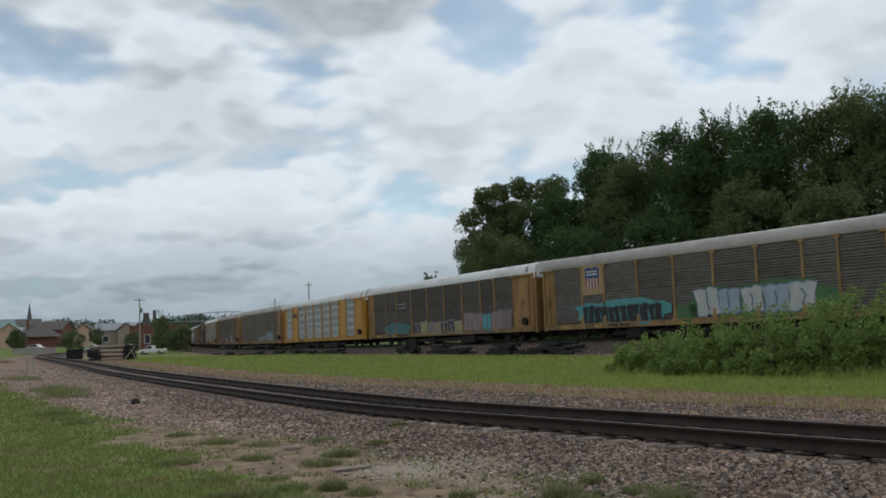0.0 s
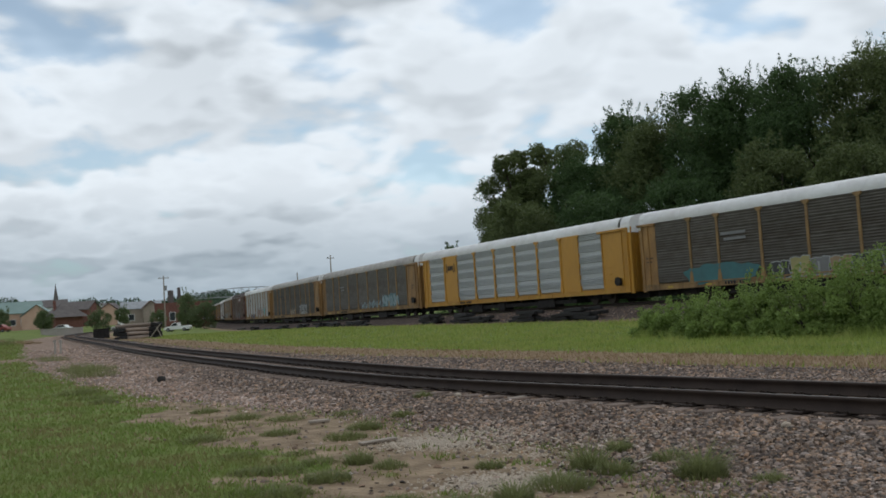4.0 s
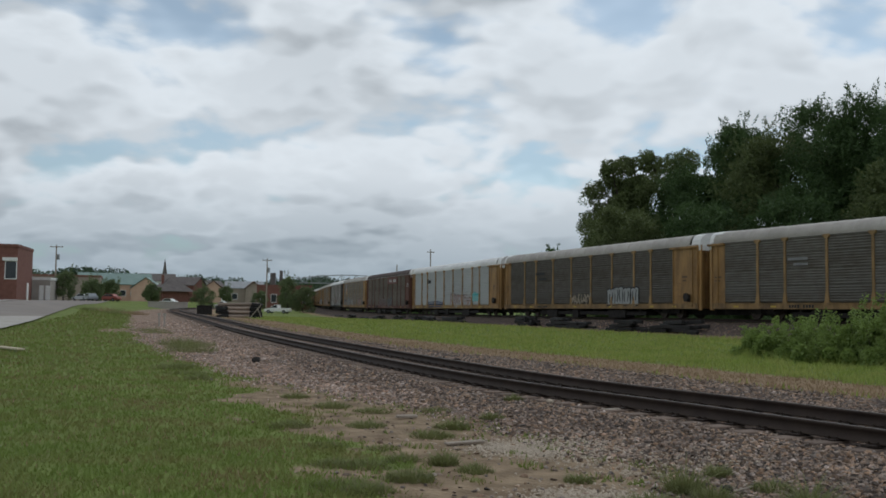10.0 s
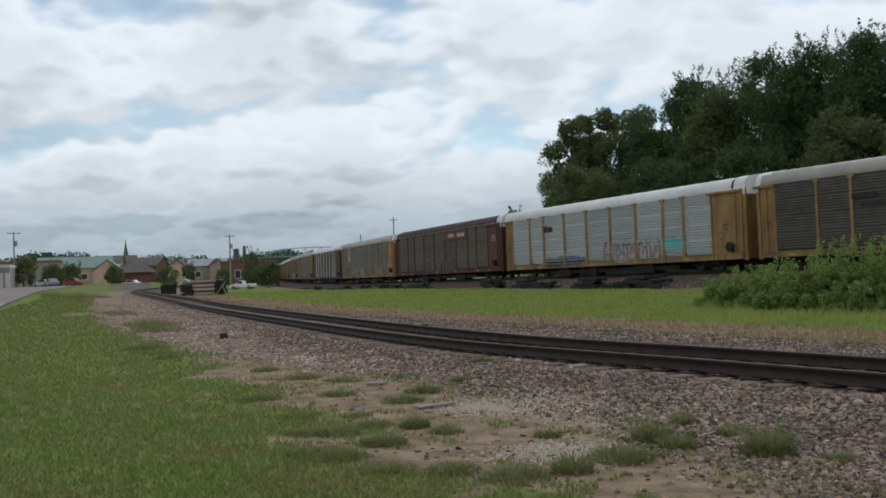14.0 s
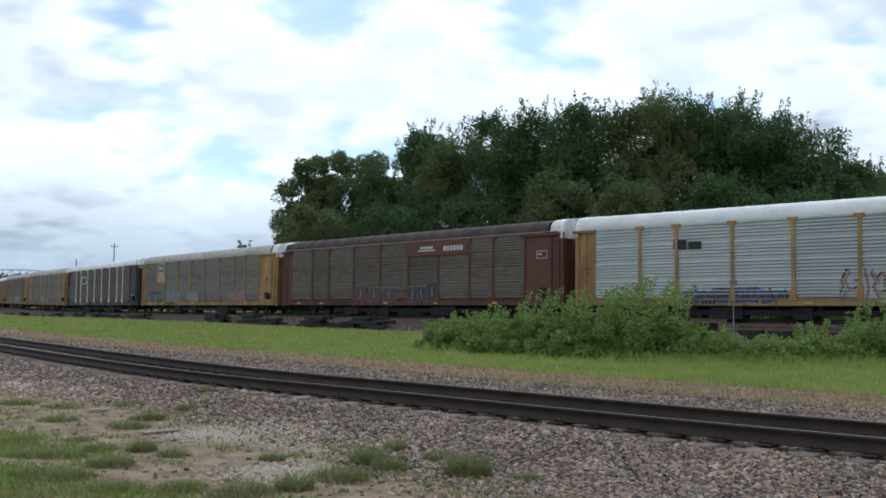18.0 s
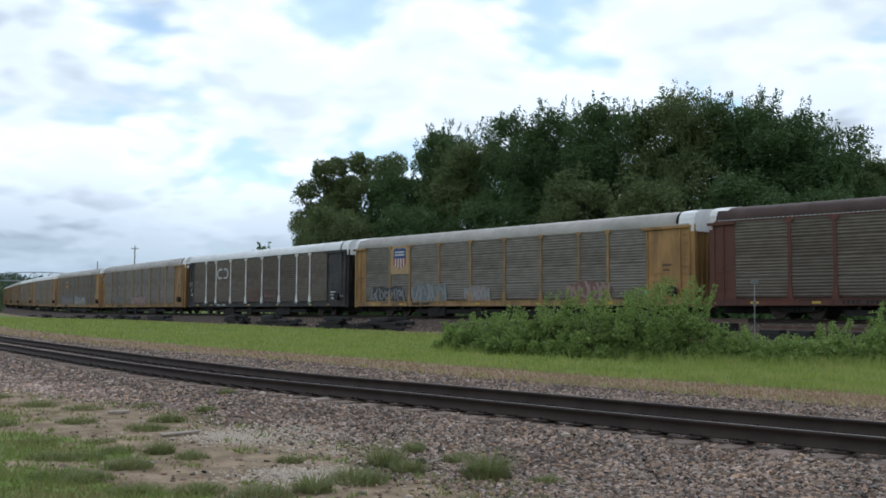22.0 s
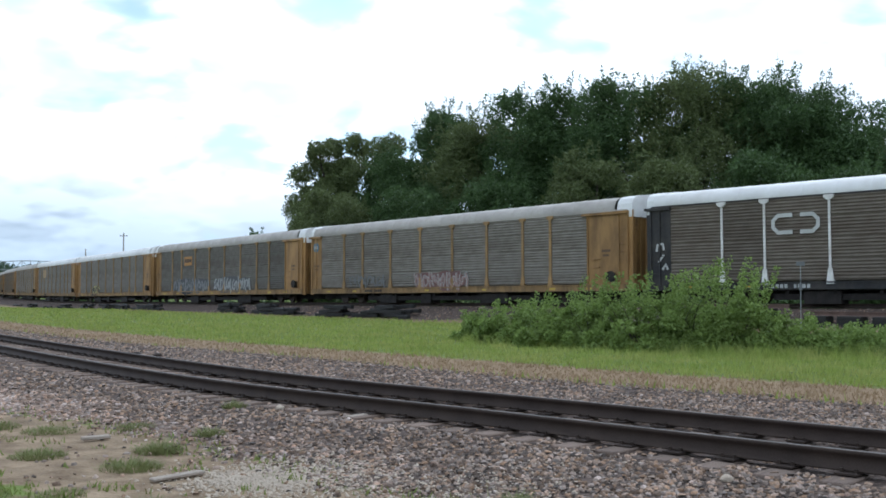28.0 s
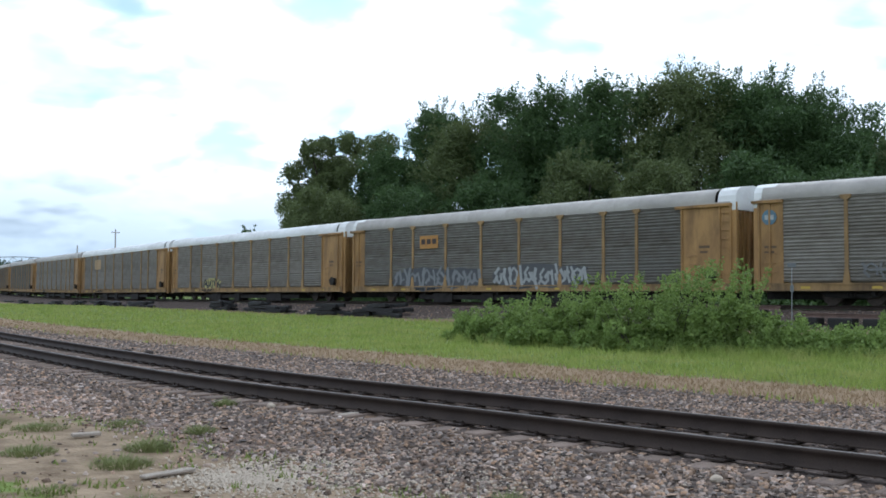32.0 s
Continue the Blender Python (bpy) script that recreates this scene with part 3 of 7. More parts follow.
def rail(line, tops, offset, parent):
    n = along(line)[2]
    prof = np.array(RAIL_PROFILE)
    c = line[:, :2] + n * offset
    v = np.concatenate((c[:, None, :] + n[:, None, :] * prof[None, :, :1], (tops[:, None] - 0.172 + prof[None, :, 1])[..., None]), -1)
    k = len(prof)
    i, j = np.meshgrid(np.arange(len(line) - 1), np.arange(k), indexing="ij")
    f = np.stack((i * k + j, i * k + (j + 1) % k, (i + 1) * k + (j + 1) % k, (i + 1) * k + j), -1).reshape(-1, 4)
    ob = from_arrays("rail", v.reshape(-1, 3), f, M_RAIL, parent)
    ob.data.materials.append(M_RAILTOP)
    ob.data.polygons.foreach_set("material_index", np.where(j.ravel() == 7, 1, 0).astype(np.int32))
    return ob


def build_track(line, tops, name, label, near_from, near_to):
    root = empty(name, label=label, category="railway track", kind="structure")
    for off in (-0.754, 0.754):
        rail(line, tops, off, root)
    bm = boxes((-1.28, 1.28, -0.115, 0.115, -0.19, 0.0), bevel=0.012)
    tie_me = bpy.data.meshes.new("sleeper")
    bm.to_mesh(tie_me), bm.free()
    tie_me.materials.append(M_TIE)
    bm = bmesh.new()
    box(bm, -0.18, 0.18, -0.095, 0.095, 0.0, 0.016)
    for x in (-0.1, 0.1):
        for y in (-0.06, 0.06):
            box(bm, x - 0.013, x + 0.013, y - 0.013, y + 0.013, 0.016, 0.05)
    plate_me = bpy.data.meshes.new("tie_plate")
    bm.to_mesh(plate_me), bm.free()
    plate_me.materials.append(M_RAIL)
    s, t, n = along(line)
    rest = []
    for q in np.arange(0.3, s[-1], 0.54):
        i = min(int(np.searchsorted(s, q)), len(line) - 1)
        x, y = line[i, 0] + (q - s[i]) * t[i, 0], line[i, 1] + (q - s[i]) * t[i, 1]
        turn = math.degrees(math.atan2(n[i, 1], n[i, 0]))
        z = tops[i] - 0.19
        m = pose(x, y, z - rng.uniform(0, 0.02), 0, 0, turn + rng.uniform(-1.5, 1.5))
        if near_from < q < near_to:
            ob = mesh_ob("sleeper", tie_me, M_TIE, root)
            ob.matrix_basis = m @ Matrix.Translation((rng.uniform(-0.05, 0.05), 0, 0))
            for k in (-0.754, 0.754):
                pl = mesh_ob("tie_plate", plate_me, M_RAIL, root)
                pl.matrix_basis = pose(x, y, z, 0, 0, turn) @ Matrix.Translation((k, 0, 0))
        else:
            rest.append(m)
    bm = bmesh.new()
    for m in rest:
        box(bm, -1.28, 1.28, -0.115, 0.115, -0.19, 0.0, m)
    if rest:
        tagged(part("distant_sleepers", bm, M_TIE, root), kind="stuff")


near_s = along(NEAR_LINE)[0]
s_at = lambda y: near_s[np.abs(NEAR_LINE[:, 1] - y).argmin()]
build_track(NEAR_LINE, np.full(len(NEAR_LINE), NEAR_TOP), "railway_track_near", "rusty single railway track on pinkish grey ballast", s_at(3), s_at(62))
build_track(FAR_PTS[:, :2], FAR_Z, "railway_track_far", "main railway track on a low ballast bank under the train", 60, 61)


# ---------- loose stones ----------
def stones(name, x, y, z, size, mat, label):
    """Many angular stones in one mesh."""
    base = np.array([(-1, -0.8, -0.5), (0.9, -1, -0.6), (1, 0.9, -0.5), (-0.9, 1, -0.4), (-0.6, -0.5, 0.7), (0.7, -0.6, 0.6), (0.5, 0.7, 0.8), (-0.7, 0.5, 0.6)], float)
    quads = np.array([(4, 5, 6, 7), (0, 1, 5, 4), (1, 2, 6, 5), (2, 3, 7, 6), (3, 0, 4, 7)])
    n = len(x)
    v = base[None] * rng.uniform(0.65, 1.25, (n, 8, 1)) * (size[:, None, None] * rng.uniform(0.55, 1.45, (n, 1, 3)) * np.array((1.15, 0.95, 0.8)))
    a, b = rng.uniform(0, 6.28, n), rng.uniform(-0.9, 0.9, n)
    ca, sa, cb, sb = np.cos(a)[:, None], np.sin(a)[:, None], np.cos(b)[:, None], np.sin(b)[:, None]
    vy, vz = v[..., 1] * cb - v[..., 2] * sb, v[..., 1] * sb + v[..., 2] * cb
    vx, vy = v[..., 0] * ca - vy * sa, v[..., 0] * sa + vy * ca
    p = np.stack((vx + x[:, None], vy + y[:, None], vz + z[:, None]), -1).reshape(-1, 3)
    f = (quads[None] + 8 * np.arange(n)[:, None, None]).reshape(-1, 4)
    return from_arrays(name, p, f, mat, label=label, category="gravel", kind="stuff")


def scatter(n, az0, az1, r0, r1):
    """Random places seen from the camera's stand, thinning with distance."""
    a = np.radians(rng.uniform(az0, az1, n))
    r = r0 * (r1 / r0) ** rng.uniform(0, 1, n)
    return -r * np.sin(a), r * np.cos(a)


x, y = scatter(260000, -55, 26, 5.5, 82)
z, gravel, dry, earth, dn, df = ground_parts(x, y)
keep = (rng.uniform(0, 1, len(x)) < np.clip(gravel * 1.2 + 0.035 * earth, 0, 1)) & (df < -1.7)
keep &= ~((np.abs(np.abs(dn) - 0.754) < 0.13))
keep &= ~((np.abs(dn) < 1.3) & (rng.uniform(0, 1, len(x)) < 0.55))
_, kn = lateral(x, y, NEAR_LINE)
ns, nt_, nn = along(NEAR_LINE)
q = ns[kn] + (x - NEAR_LINE[kn, 0]) * nt_[kn, 0] + (y - NEAR_LINE[kn, 1]) * nt_[kn, 1]
on_tie = (np.abs((q - 0.3 + 0.27) % 0.54 - 0.27) < 0.12) & (np.abs(dn) < 1.3)
keep &= ~(on_tie & (rng.uniform(0, 1, len(x)) < 0.88))
x, y, z = x[keep], y[keep], z[keep]
pale = rng.uniform(0, 1, len(x)) < 0.06 + 0.9 * dusty(x, y, dn[keep])
size = rng.uniform(0.009, 0.023, len(x)) * (1 + np.hypot(x, y) / 60)
stones("ballast_stones", x[~pale], y[~pale], z[~pale] + 0.006, size[~pale], M_STONE, "loose angular brownish grey ballast stones beside the track")
stones("dusty_gravel", x[pale], y[pale], z[pale] + 0.006, size[pale], M_DUSTSTONE, "dusty pinkish gravel beside the track")

# ---------- the train ----------
PITCH, HALF = 28.6, 13.75                          # coupler to coupler; half a body
POST_X = [HALF - q for q in (5.2, 7.2, 10.0, 12.9, 15.8, 18.7, 21.6, 23.65)]   # leading end is +x
END_X, REAR_X = HALF - 2.75, -HALF + 1.2
FLOOR, EAVE, TOP = 1.12, 4.98, 5.75
CACHE = {}


def shared(key, make, mat):
    """One mesh for all alike parts of one material."""
    k = (key, mat.name)
    if k not in CACHE:
        bm = make()
        me = bpy.data.meshes.new(key.split("|")[0])
        bm.to_mesh(me), bm.free()
        me.materials.append(mat)
        CACHE[k] = me
    return CACHE[k]


def fit(name, key, make, mat, parent, at=(0, 0, 0), label=""):
    ob = mesh_ob(name, shared(name + "|" + key, make, mat), mat, parent, label)
    ob.location = at
    return ob


def screen(width, ribs, groups):
    """A ribbed side panel standing in the xz plane, seen from -y."""
    def make():
        z0, z1 = FLOOR + 0.34, EAVE
        prof = []
        g = (z1 - z0) / groups
        for k in range(groups):
            a = z0 + k * g
            prof.append((0.0, a + 0.02))
            plain = 0.36 if groups == 5 else 0.14 if ribs == 5 else 0.05
            h = g * (1 - plain) / ribs
            for r in range(ribs):
                b = a + g * plain + r * h
                out = -0.088 if groups == 5 or ribs == 5 else -0.030
                prof += [(0.0, b), (out, b + 0.25 * h), (out, b + 0.45 * h), (0.0, b + 0.7 * h)]
            prof.append((0.0, a + g - 0.012))
            prof.append((0.022, a + g - 0.006))
        bm = bmesh.new()
        cols = [[bm.verts.new((x, p, q)) for p, q in prof] for x in (-width / 2, width / 2)]
        for i in range(len(prof) - 1):
            bm.faces.new((cols[0][i], cols[1][i], cols[1][i + 1], cols[0][i + 1]))
        back = [bm.verts.new((x, 0.05, q)) for x in (-width / 2, width / 2) for q in (z0, z1)]
        bm.faces.new((back[0], back[1], back[3], back[2]))
        return bm
    return make


def slim_post_mesh():
    return post_mesh(0.045)


def post_mesh(half=0.075):
    bm = bmesh.new()
    box(bm, -half, half, -0.10, 0.02, FLOOR + 0.55, EAVE - 0.02)
    top = [bm.verts.new(c) for y in (-0.13, 0.02) for c in ((-0.08, y, EAVE - 0.22), (0.08, y, EAVE - 0.22), (0.22, y, EAVE - 0.12), (0.22, y, EAVE - 0.01), (-0.22, y, EAVE - 0.01), (-0.22, y, EAVE - 0.12))]
    bm.faces.new(top[:6])
    for i in range(6):
        bm.faces.new((top[i], top[6 + i], top[6 + (i + 1) % 6], top[(i + 1) % 6]))
    vs = [bm.verts.new(c) for c in ((-0.17, -0.12, FLOOR + 0.2), (0.17, -0.12, FLOOR + 0.2), (0.08, -0.11, FLOOR + 0.85), (-0.08, -0.11, FLOOR + 0.85),
                                    (-0.17, 0.02, FLOOR + 0.2), (0.17, 0.02, FLOOR + 0.2), (0.08, 0.02, FLOOR + 0.85), (-0.08, 0.02, FLOOR + 0.85))]
    for f in ((0, 1, 2, 3), (0, 4, 5, 1), (1, 5, 6, 2), (2, 6, 7, 3), (3, 7, 4, 0)):
        bm.faces.new([vs[i] for i in f])
    return bm


def roof_mesh():
    """Rounded roof sheets with slight cross seams."""
    arc = [(-1.53, EAVE), (-1.545, EAVE + 0.05), (-1.50, EAVE + 0.27), (-1.36, EAVE + 0.50), (-1.10, EAVE + 0.63), (-0.6, EAVE + 0.72), (0, TOP)]
    arc += [(-a, b) for a, b in arc[-2::-1]]
    bm = bmesh.new()
    xs = [-HALF + 0.25]
    while xs[-1] < HALF - 1.0:
        xs += [xs[-1] + 1.42, xs[-1] + 1.45, xs[-1] + 1.48]
    rings = []
    for i, x in enumerate(xs):
        lift = 0.012 if i % 3 == 2 and i else 0.0
        rings.append([bm.verts.new((min(x, HALF - 0.9), a * (1 + lift * 0.5), b + lift)) for a, b in arc])
    for p, q in zip(rings, rings[1:]):
        for k in range(len(arc) - 1):
            bm.faces.new((p[k], q[k], q[k + 1], p[k + 1]))
    bm.faces.new(rings[0][::-1]), bm.faces.new(rings[-1])
    return bm


def cap_mesh():
    """The lighter fairing over a car's end."""
    arc = [(-1.50, EAVE - 0.35), (-1.51, EAVE + 0.05), (-1.47, EAVE + 0.30), (-1.32, EAVE + 0.54), (-1.05, EAVE + 0.67), (-0.55, EAVE + 0.75), (0, TOP + 0.03)]
    arc += [(-a, b) for a, b in arc[-2::-1]]
    bm = bmesh.new()
    prism(bm, arc, -0.45, 0.45)
    bmesh.ops.recalc_face_normals(bm, faces=bm.faces[:])
    return bm


def end_panel_mesh(width, rungs):
    def make():
        bm = bmesh.new()
        box(bm, -width / 2, width / 2, -0.06, 0.04, FLOOR + 0.10, EAVE - 0.16)
        box(bm, -width / 2 - 0.22, width / 2 + 0.02, -0.20, 0.04, EAVE - 0.17, EAVE - 0.05)
        for x in (-width / 2 + 0.05, width / 2 - 0.62):
            box(bm, x, x + 0.07, -0.12, -0.06, FLOOR + 0.10, EAVE - 0.16)
        if rungs:
            for k in range(9):
                z = FLOOR + 0.35 + k * 0.38
                box(bm, width / 2 - 0.56, width / 2 - 0.04, -0.13, -0.10, z, z + 0.04)
            box(bm, width / 2 - 0.06, width / 2, -0.14, -0.06, FLOOR + 0.10, EAVE - 0.16)
        return bm
    return make


def end_door_mesh():
    """A folded end door, facing +x."""
    outline = [(-1.38, 0.0)]
    for k in range(6):
        y = -1.15 + k * 0.40
        outline += [(y, 0.0), (y + 0.03, 0.08), (y + 0.19, 0.08), (y + 0.22, 0.0)]
    outline += [(1.38, 0.0), (1.38, -0.1), (-1.38, -0.1)]
    bm = bmesh.new()
    lo, hi = [[bm.verts.new((d, y, z)) for y, d in outline] for z in (FLOOR, EAVE - 0.02)]
    n = len(outline)
    for k in range(n):
        bm.faces.new((lo[k], lo[(k + 1) % n], hi[(k + 1) % n], hi[k]))
    bm.faces.new(lo[::-1]), bm.faces.new(hi)
    return bm


def corner_post_mesh():
    return boxes((-0.12, 0.16, -0.06, 0.06, FLOOR - 0.1, EAVE), bevel=0.015)


def ladder_mesh():
    bm = boxes((0.0, 0.04, -0.24, -0.20, FLOOR, EAVE - 0.3), (0.0, 0.04, 0.20, 0.24, FLOOR, EAVE - 0.3))
    for k in range(9):
        box(bm, 0.0, 0.03, -0.21, 0.21, FLOOR + 0.2 + k * 0.4, FLOOR + 0.23 + k * 0.4)
    return bm


def truck_mesh():
    bm = bmesh.new()
    for y in (-1.08, 0.98):
        prof = [(-1.25, 0.52), (-1.1, 0.36), (-0.5, 0.30), (0.5, 0.30), (1.1, 0.36), (1.25, 0.52), (1.05, 0.66), (0.45, 0.74), (-0.45, 0.74), (-1.05, 0.66)]
        lo = [bm.verts.new((a, y, b)) for a, b in prof]
        hi = [bm.verts.new((a, y + 0.10, b)) for a, b in prof]
        n = len(prof)
        for k in range(n):
            bm.faces.new((lo[k], lo[(k + 1) % n], hi[(k + 1) % n], hi[k]))
        bm.faces.new(lo[::-1]), bm.faces.new(hi)
    box(bm, -0.3, 0.3, -1.0, 1.0, 0.42, 0.86)
    for k in (-0.14, 0.0, 0.14):
        cylinder(bm, (k, -1.12, 0.36), (k, -1.12, 0.62), 0.06, n=8)
    return bm


def wheel_mesh():
    bm = bmesh.new()
    cylinder(bm, (0, -0.07, 0), (0, 0.07, 0), 0.42, n=20)
    cylinder(bm, (0, 0.07, 0), (0, 0.10, 0), 0.455, n=20)
    cylinder(bm, (0, -0.12, 0), (0, -0.07, 0), 0.12, n=10)
    return bm


def sill_mesh():
    bm = bmesh.new()
    box(bm, -HALF + 0.1, HALF - 0.1, -1.56, -1.44, FLOOR - 0.02, FLOOR + 0.24)
    box(bm, -HALF + 0.1, HALF - 0.1, -1.60, -1.44, FLOOR + 0.24, FLOOR + 0.30)
    for k in range(18):
        x = -HALF + 1.2 + k * 1.48
        box(bm, x, x + 0.10, -1.585, -1.56, FLOOR - 0.02, FLOOR + 0.24)
    return bm


def frame_mesh():
    bm = bmesh.new()
    box(bm, -HALF + 0.2, HALF - 0.2, -1.42, 1.42, FLOOR - 0.06, FLOOR + 0.12)
    box(bm, -HALF - 0.1, HALF + 0.1, -0.35, 0.35, FLOOR - 0.38, FLOOR - 0.06)
    for k in range(10):
        x = -9.0 + k * 2.0
        box(bm, x, x + 0.14, -1.4, 1.4, FLOOR - 0.20, FLOOR - 0.06)
    # deep slab between the trucks, added to stand for shade under the car
    box(bm, -7.6, 7.6, -1.25, 1.25, FLOOR - 0.46, FLOOR - 0.21)
    for x, w in ((-6.2, 1.6), (-2.2, 0.9), (3.0, 2.2)):
        box(bm, x, x + w, -1.35, -0.6, FLOOR - 0.62, FLOOR - 0.1)
    return bm


def farside_mesh():
    return boxes((-HALF + 0.1, HALF - 0.1, 1.44, 1.52, FLOOR, EAVE), (-HALF + 0.1, HALF - 0.1, 1.40, 1.44, FLOOR, EAVE - 0.3))


def hand_brake_mesh():
    bm = boxes((-0.16, 0.16, -0.22, 0.0, -0.2, 0.24), bevel=0.03)
    cylinder(bm, (0.05, -0.30, 0.05), (0.05, -0.22, 0.05), 0.27, n=14)
    return bm


def coupler_mesh():
    return boxes((-0.55, 0.30, -0.12, 0.12, 0.75, 0.98), (0.30, 0.50, -0.17, 0.17, 0.70, 1.02), bevel=0.02)


def flat_shape(outlines, depth=0.012):
    """Plates lying in the xz plane on a panel; outlines are (x, z) loops."""
    bm = bmesh.new()
    for loop in outlines:
        f = [bm.verts.new((a, -depth, b)) for a, b in loop]
        k = [bm.verts.new((a, 0.0, b)) for a, b in loop]
        n = len(loop)
        bm.faces.new(f)
        for i in range(n):
            bm.faces.new((f[i], k[i], k[(i + 1) % n], f[(i + 1) % n]))
    bmesh.ops.recalc_face_normals(bm, faces=bm.faces[:])
    return bm


def rect(x0, x1, z0, z1):
    return [(x0, z0), (x1, z0), (x1, z1), (x0, z1)]


def ribbon(points, width, depth):
    """One bent band of even width in the xz plane, standing proud by depth."""
    p = [Vector(q) for q in points]
    bm = bmesh.new()
    rows = []
    for i, q in enumerate(p):
        d = (p[min(i + 1, len(p) - 1)] - p[max(i - 1, 0)]).normalized()
        s = Vector((-d.y, d.x)) * width / 2
        rows.append([bm.verts.new((c.x, y, c.y)) for y in (-depth - 0.0015 * i, 0.0) for c in (q + s, q - s)])
    for a, b in zip(rows, rows[1:]):
        for i, j in ((0, 1), (1, 3), (3, 2), (2, 0)):
            bm.faces.new((a[i], a[j], b[j], b[i]))
    bm.faces.new([rows[0][i] for i in (0, 1, 3, 2)]), bm.faces.new([rows[-1][i] for i in (0, 2, 3, 1)])
    bmesh.ops.recalc_face_normals(bm, faces=bm.faces[:])
    return bm


def faded(name, rgb, fade):
    return paint("%s_faded_%d" % (name, fade * 100), tuple(c + (g - c) * fade for c, g in zip(rgb, (0.13, 0.13, 0.125))))


def block_graffiti(car, x0, x1, z0, z1, fills, rim, n, seed, label, edge=0.07, fade=0.15, slits=2):
    """Chunky abstract blocks side by side, each with an outline and a few slits in it."""
    r = random.Random(seed)
    w, h = (x1 - x0) / n, z1 - z0
    for k in range(n):
        cx, wide, tall, lean = x0 + w * (k + 0.5), w * r.uniform(0.92, 1.16), h * r.uniform(0.80, 1.0), r.uniform(-0.14, 0.14)
        base = z0 + h * r.uniform(0.0, 0.06)

        def at_cell(u, v):
            return cx + wide * u + lean * tall * (v - 0.5), base + tall * v

        def block(grow):
            gx, gz = grow / wide, grow / tall
            a, b, c = r.uniform(-0.06, 0.06), r.uniform(0.10, 0.22), r.uniform(0.3, 0.6)
            r.seed(seed * 31 + k)
            ring = [(-0.46 + a - gx, 0.02 - gz), (-0.12, 0.0 - gz), (0.0, b * 0.5 - gz), (0.14, 0.0 - gz), (0.47 + gx, 0.05 - gz), (0.42 + gx, c),
                    (0.49 + gx, 0.93 + gz), (0.16, 1.0 + gz), (0.04, 0.9 + gz), (-0.20, 0.97 + gz), (-0.48 - gx, 0.90 + gz), (-0.40 - gx, c - 0.1)]
            return [at_cell(u + r.uniform(-0.03, 0.03), v + r.uniform(-0.03, 0.03)) for u, v in ring]
        r.seed(seed * 17 + k)
        if edge:
            part("graffiti_outline", flat_shape([block(edge)], 0.013 + 0.001 * (k % 3)), faded(*rim, fade), car, label).location = (0, -1.562, 0)
        r.seed(seed * 17 + k)
        part("graffiti_block", flat_shape([block(0.0)], 0.019 + 0.001 * (k % 3)), faded(*fills[k % len(fills)], fade), car, label).location = (0, -1.562, 0)
        for q in range(slits):
            u = (q + 1) / (slits + 1) - 0.5 + r.uniform(-0.05, 0.05)
            pts = [at_cell(u, r.uniform(0.1, 0.25)), at_cell(u + r.uniform(-0.12, 0.12), 0.5), at_cell(u + r.uniform(-0.1, 0.1), r.uniform(0.65, 0.9))]
            part("graffiti_stroke", ribbon(pts, min(0.11, wide * 0.10), 0.025), faded(*rim, fade), car, label).location = (0, -1.562, 0)


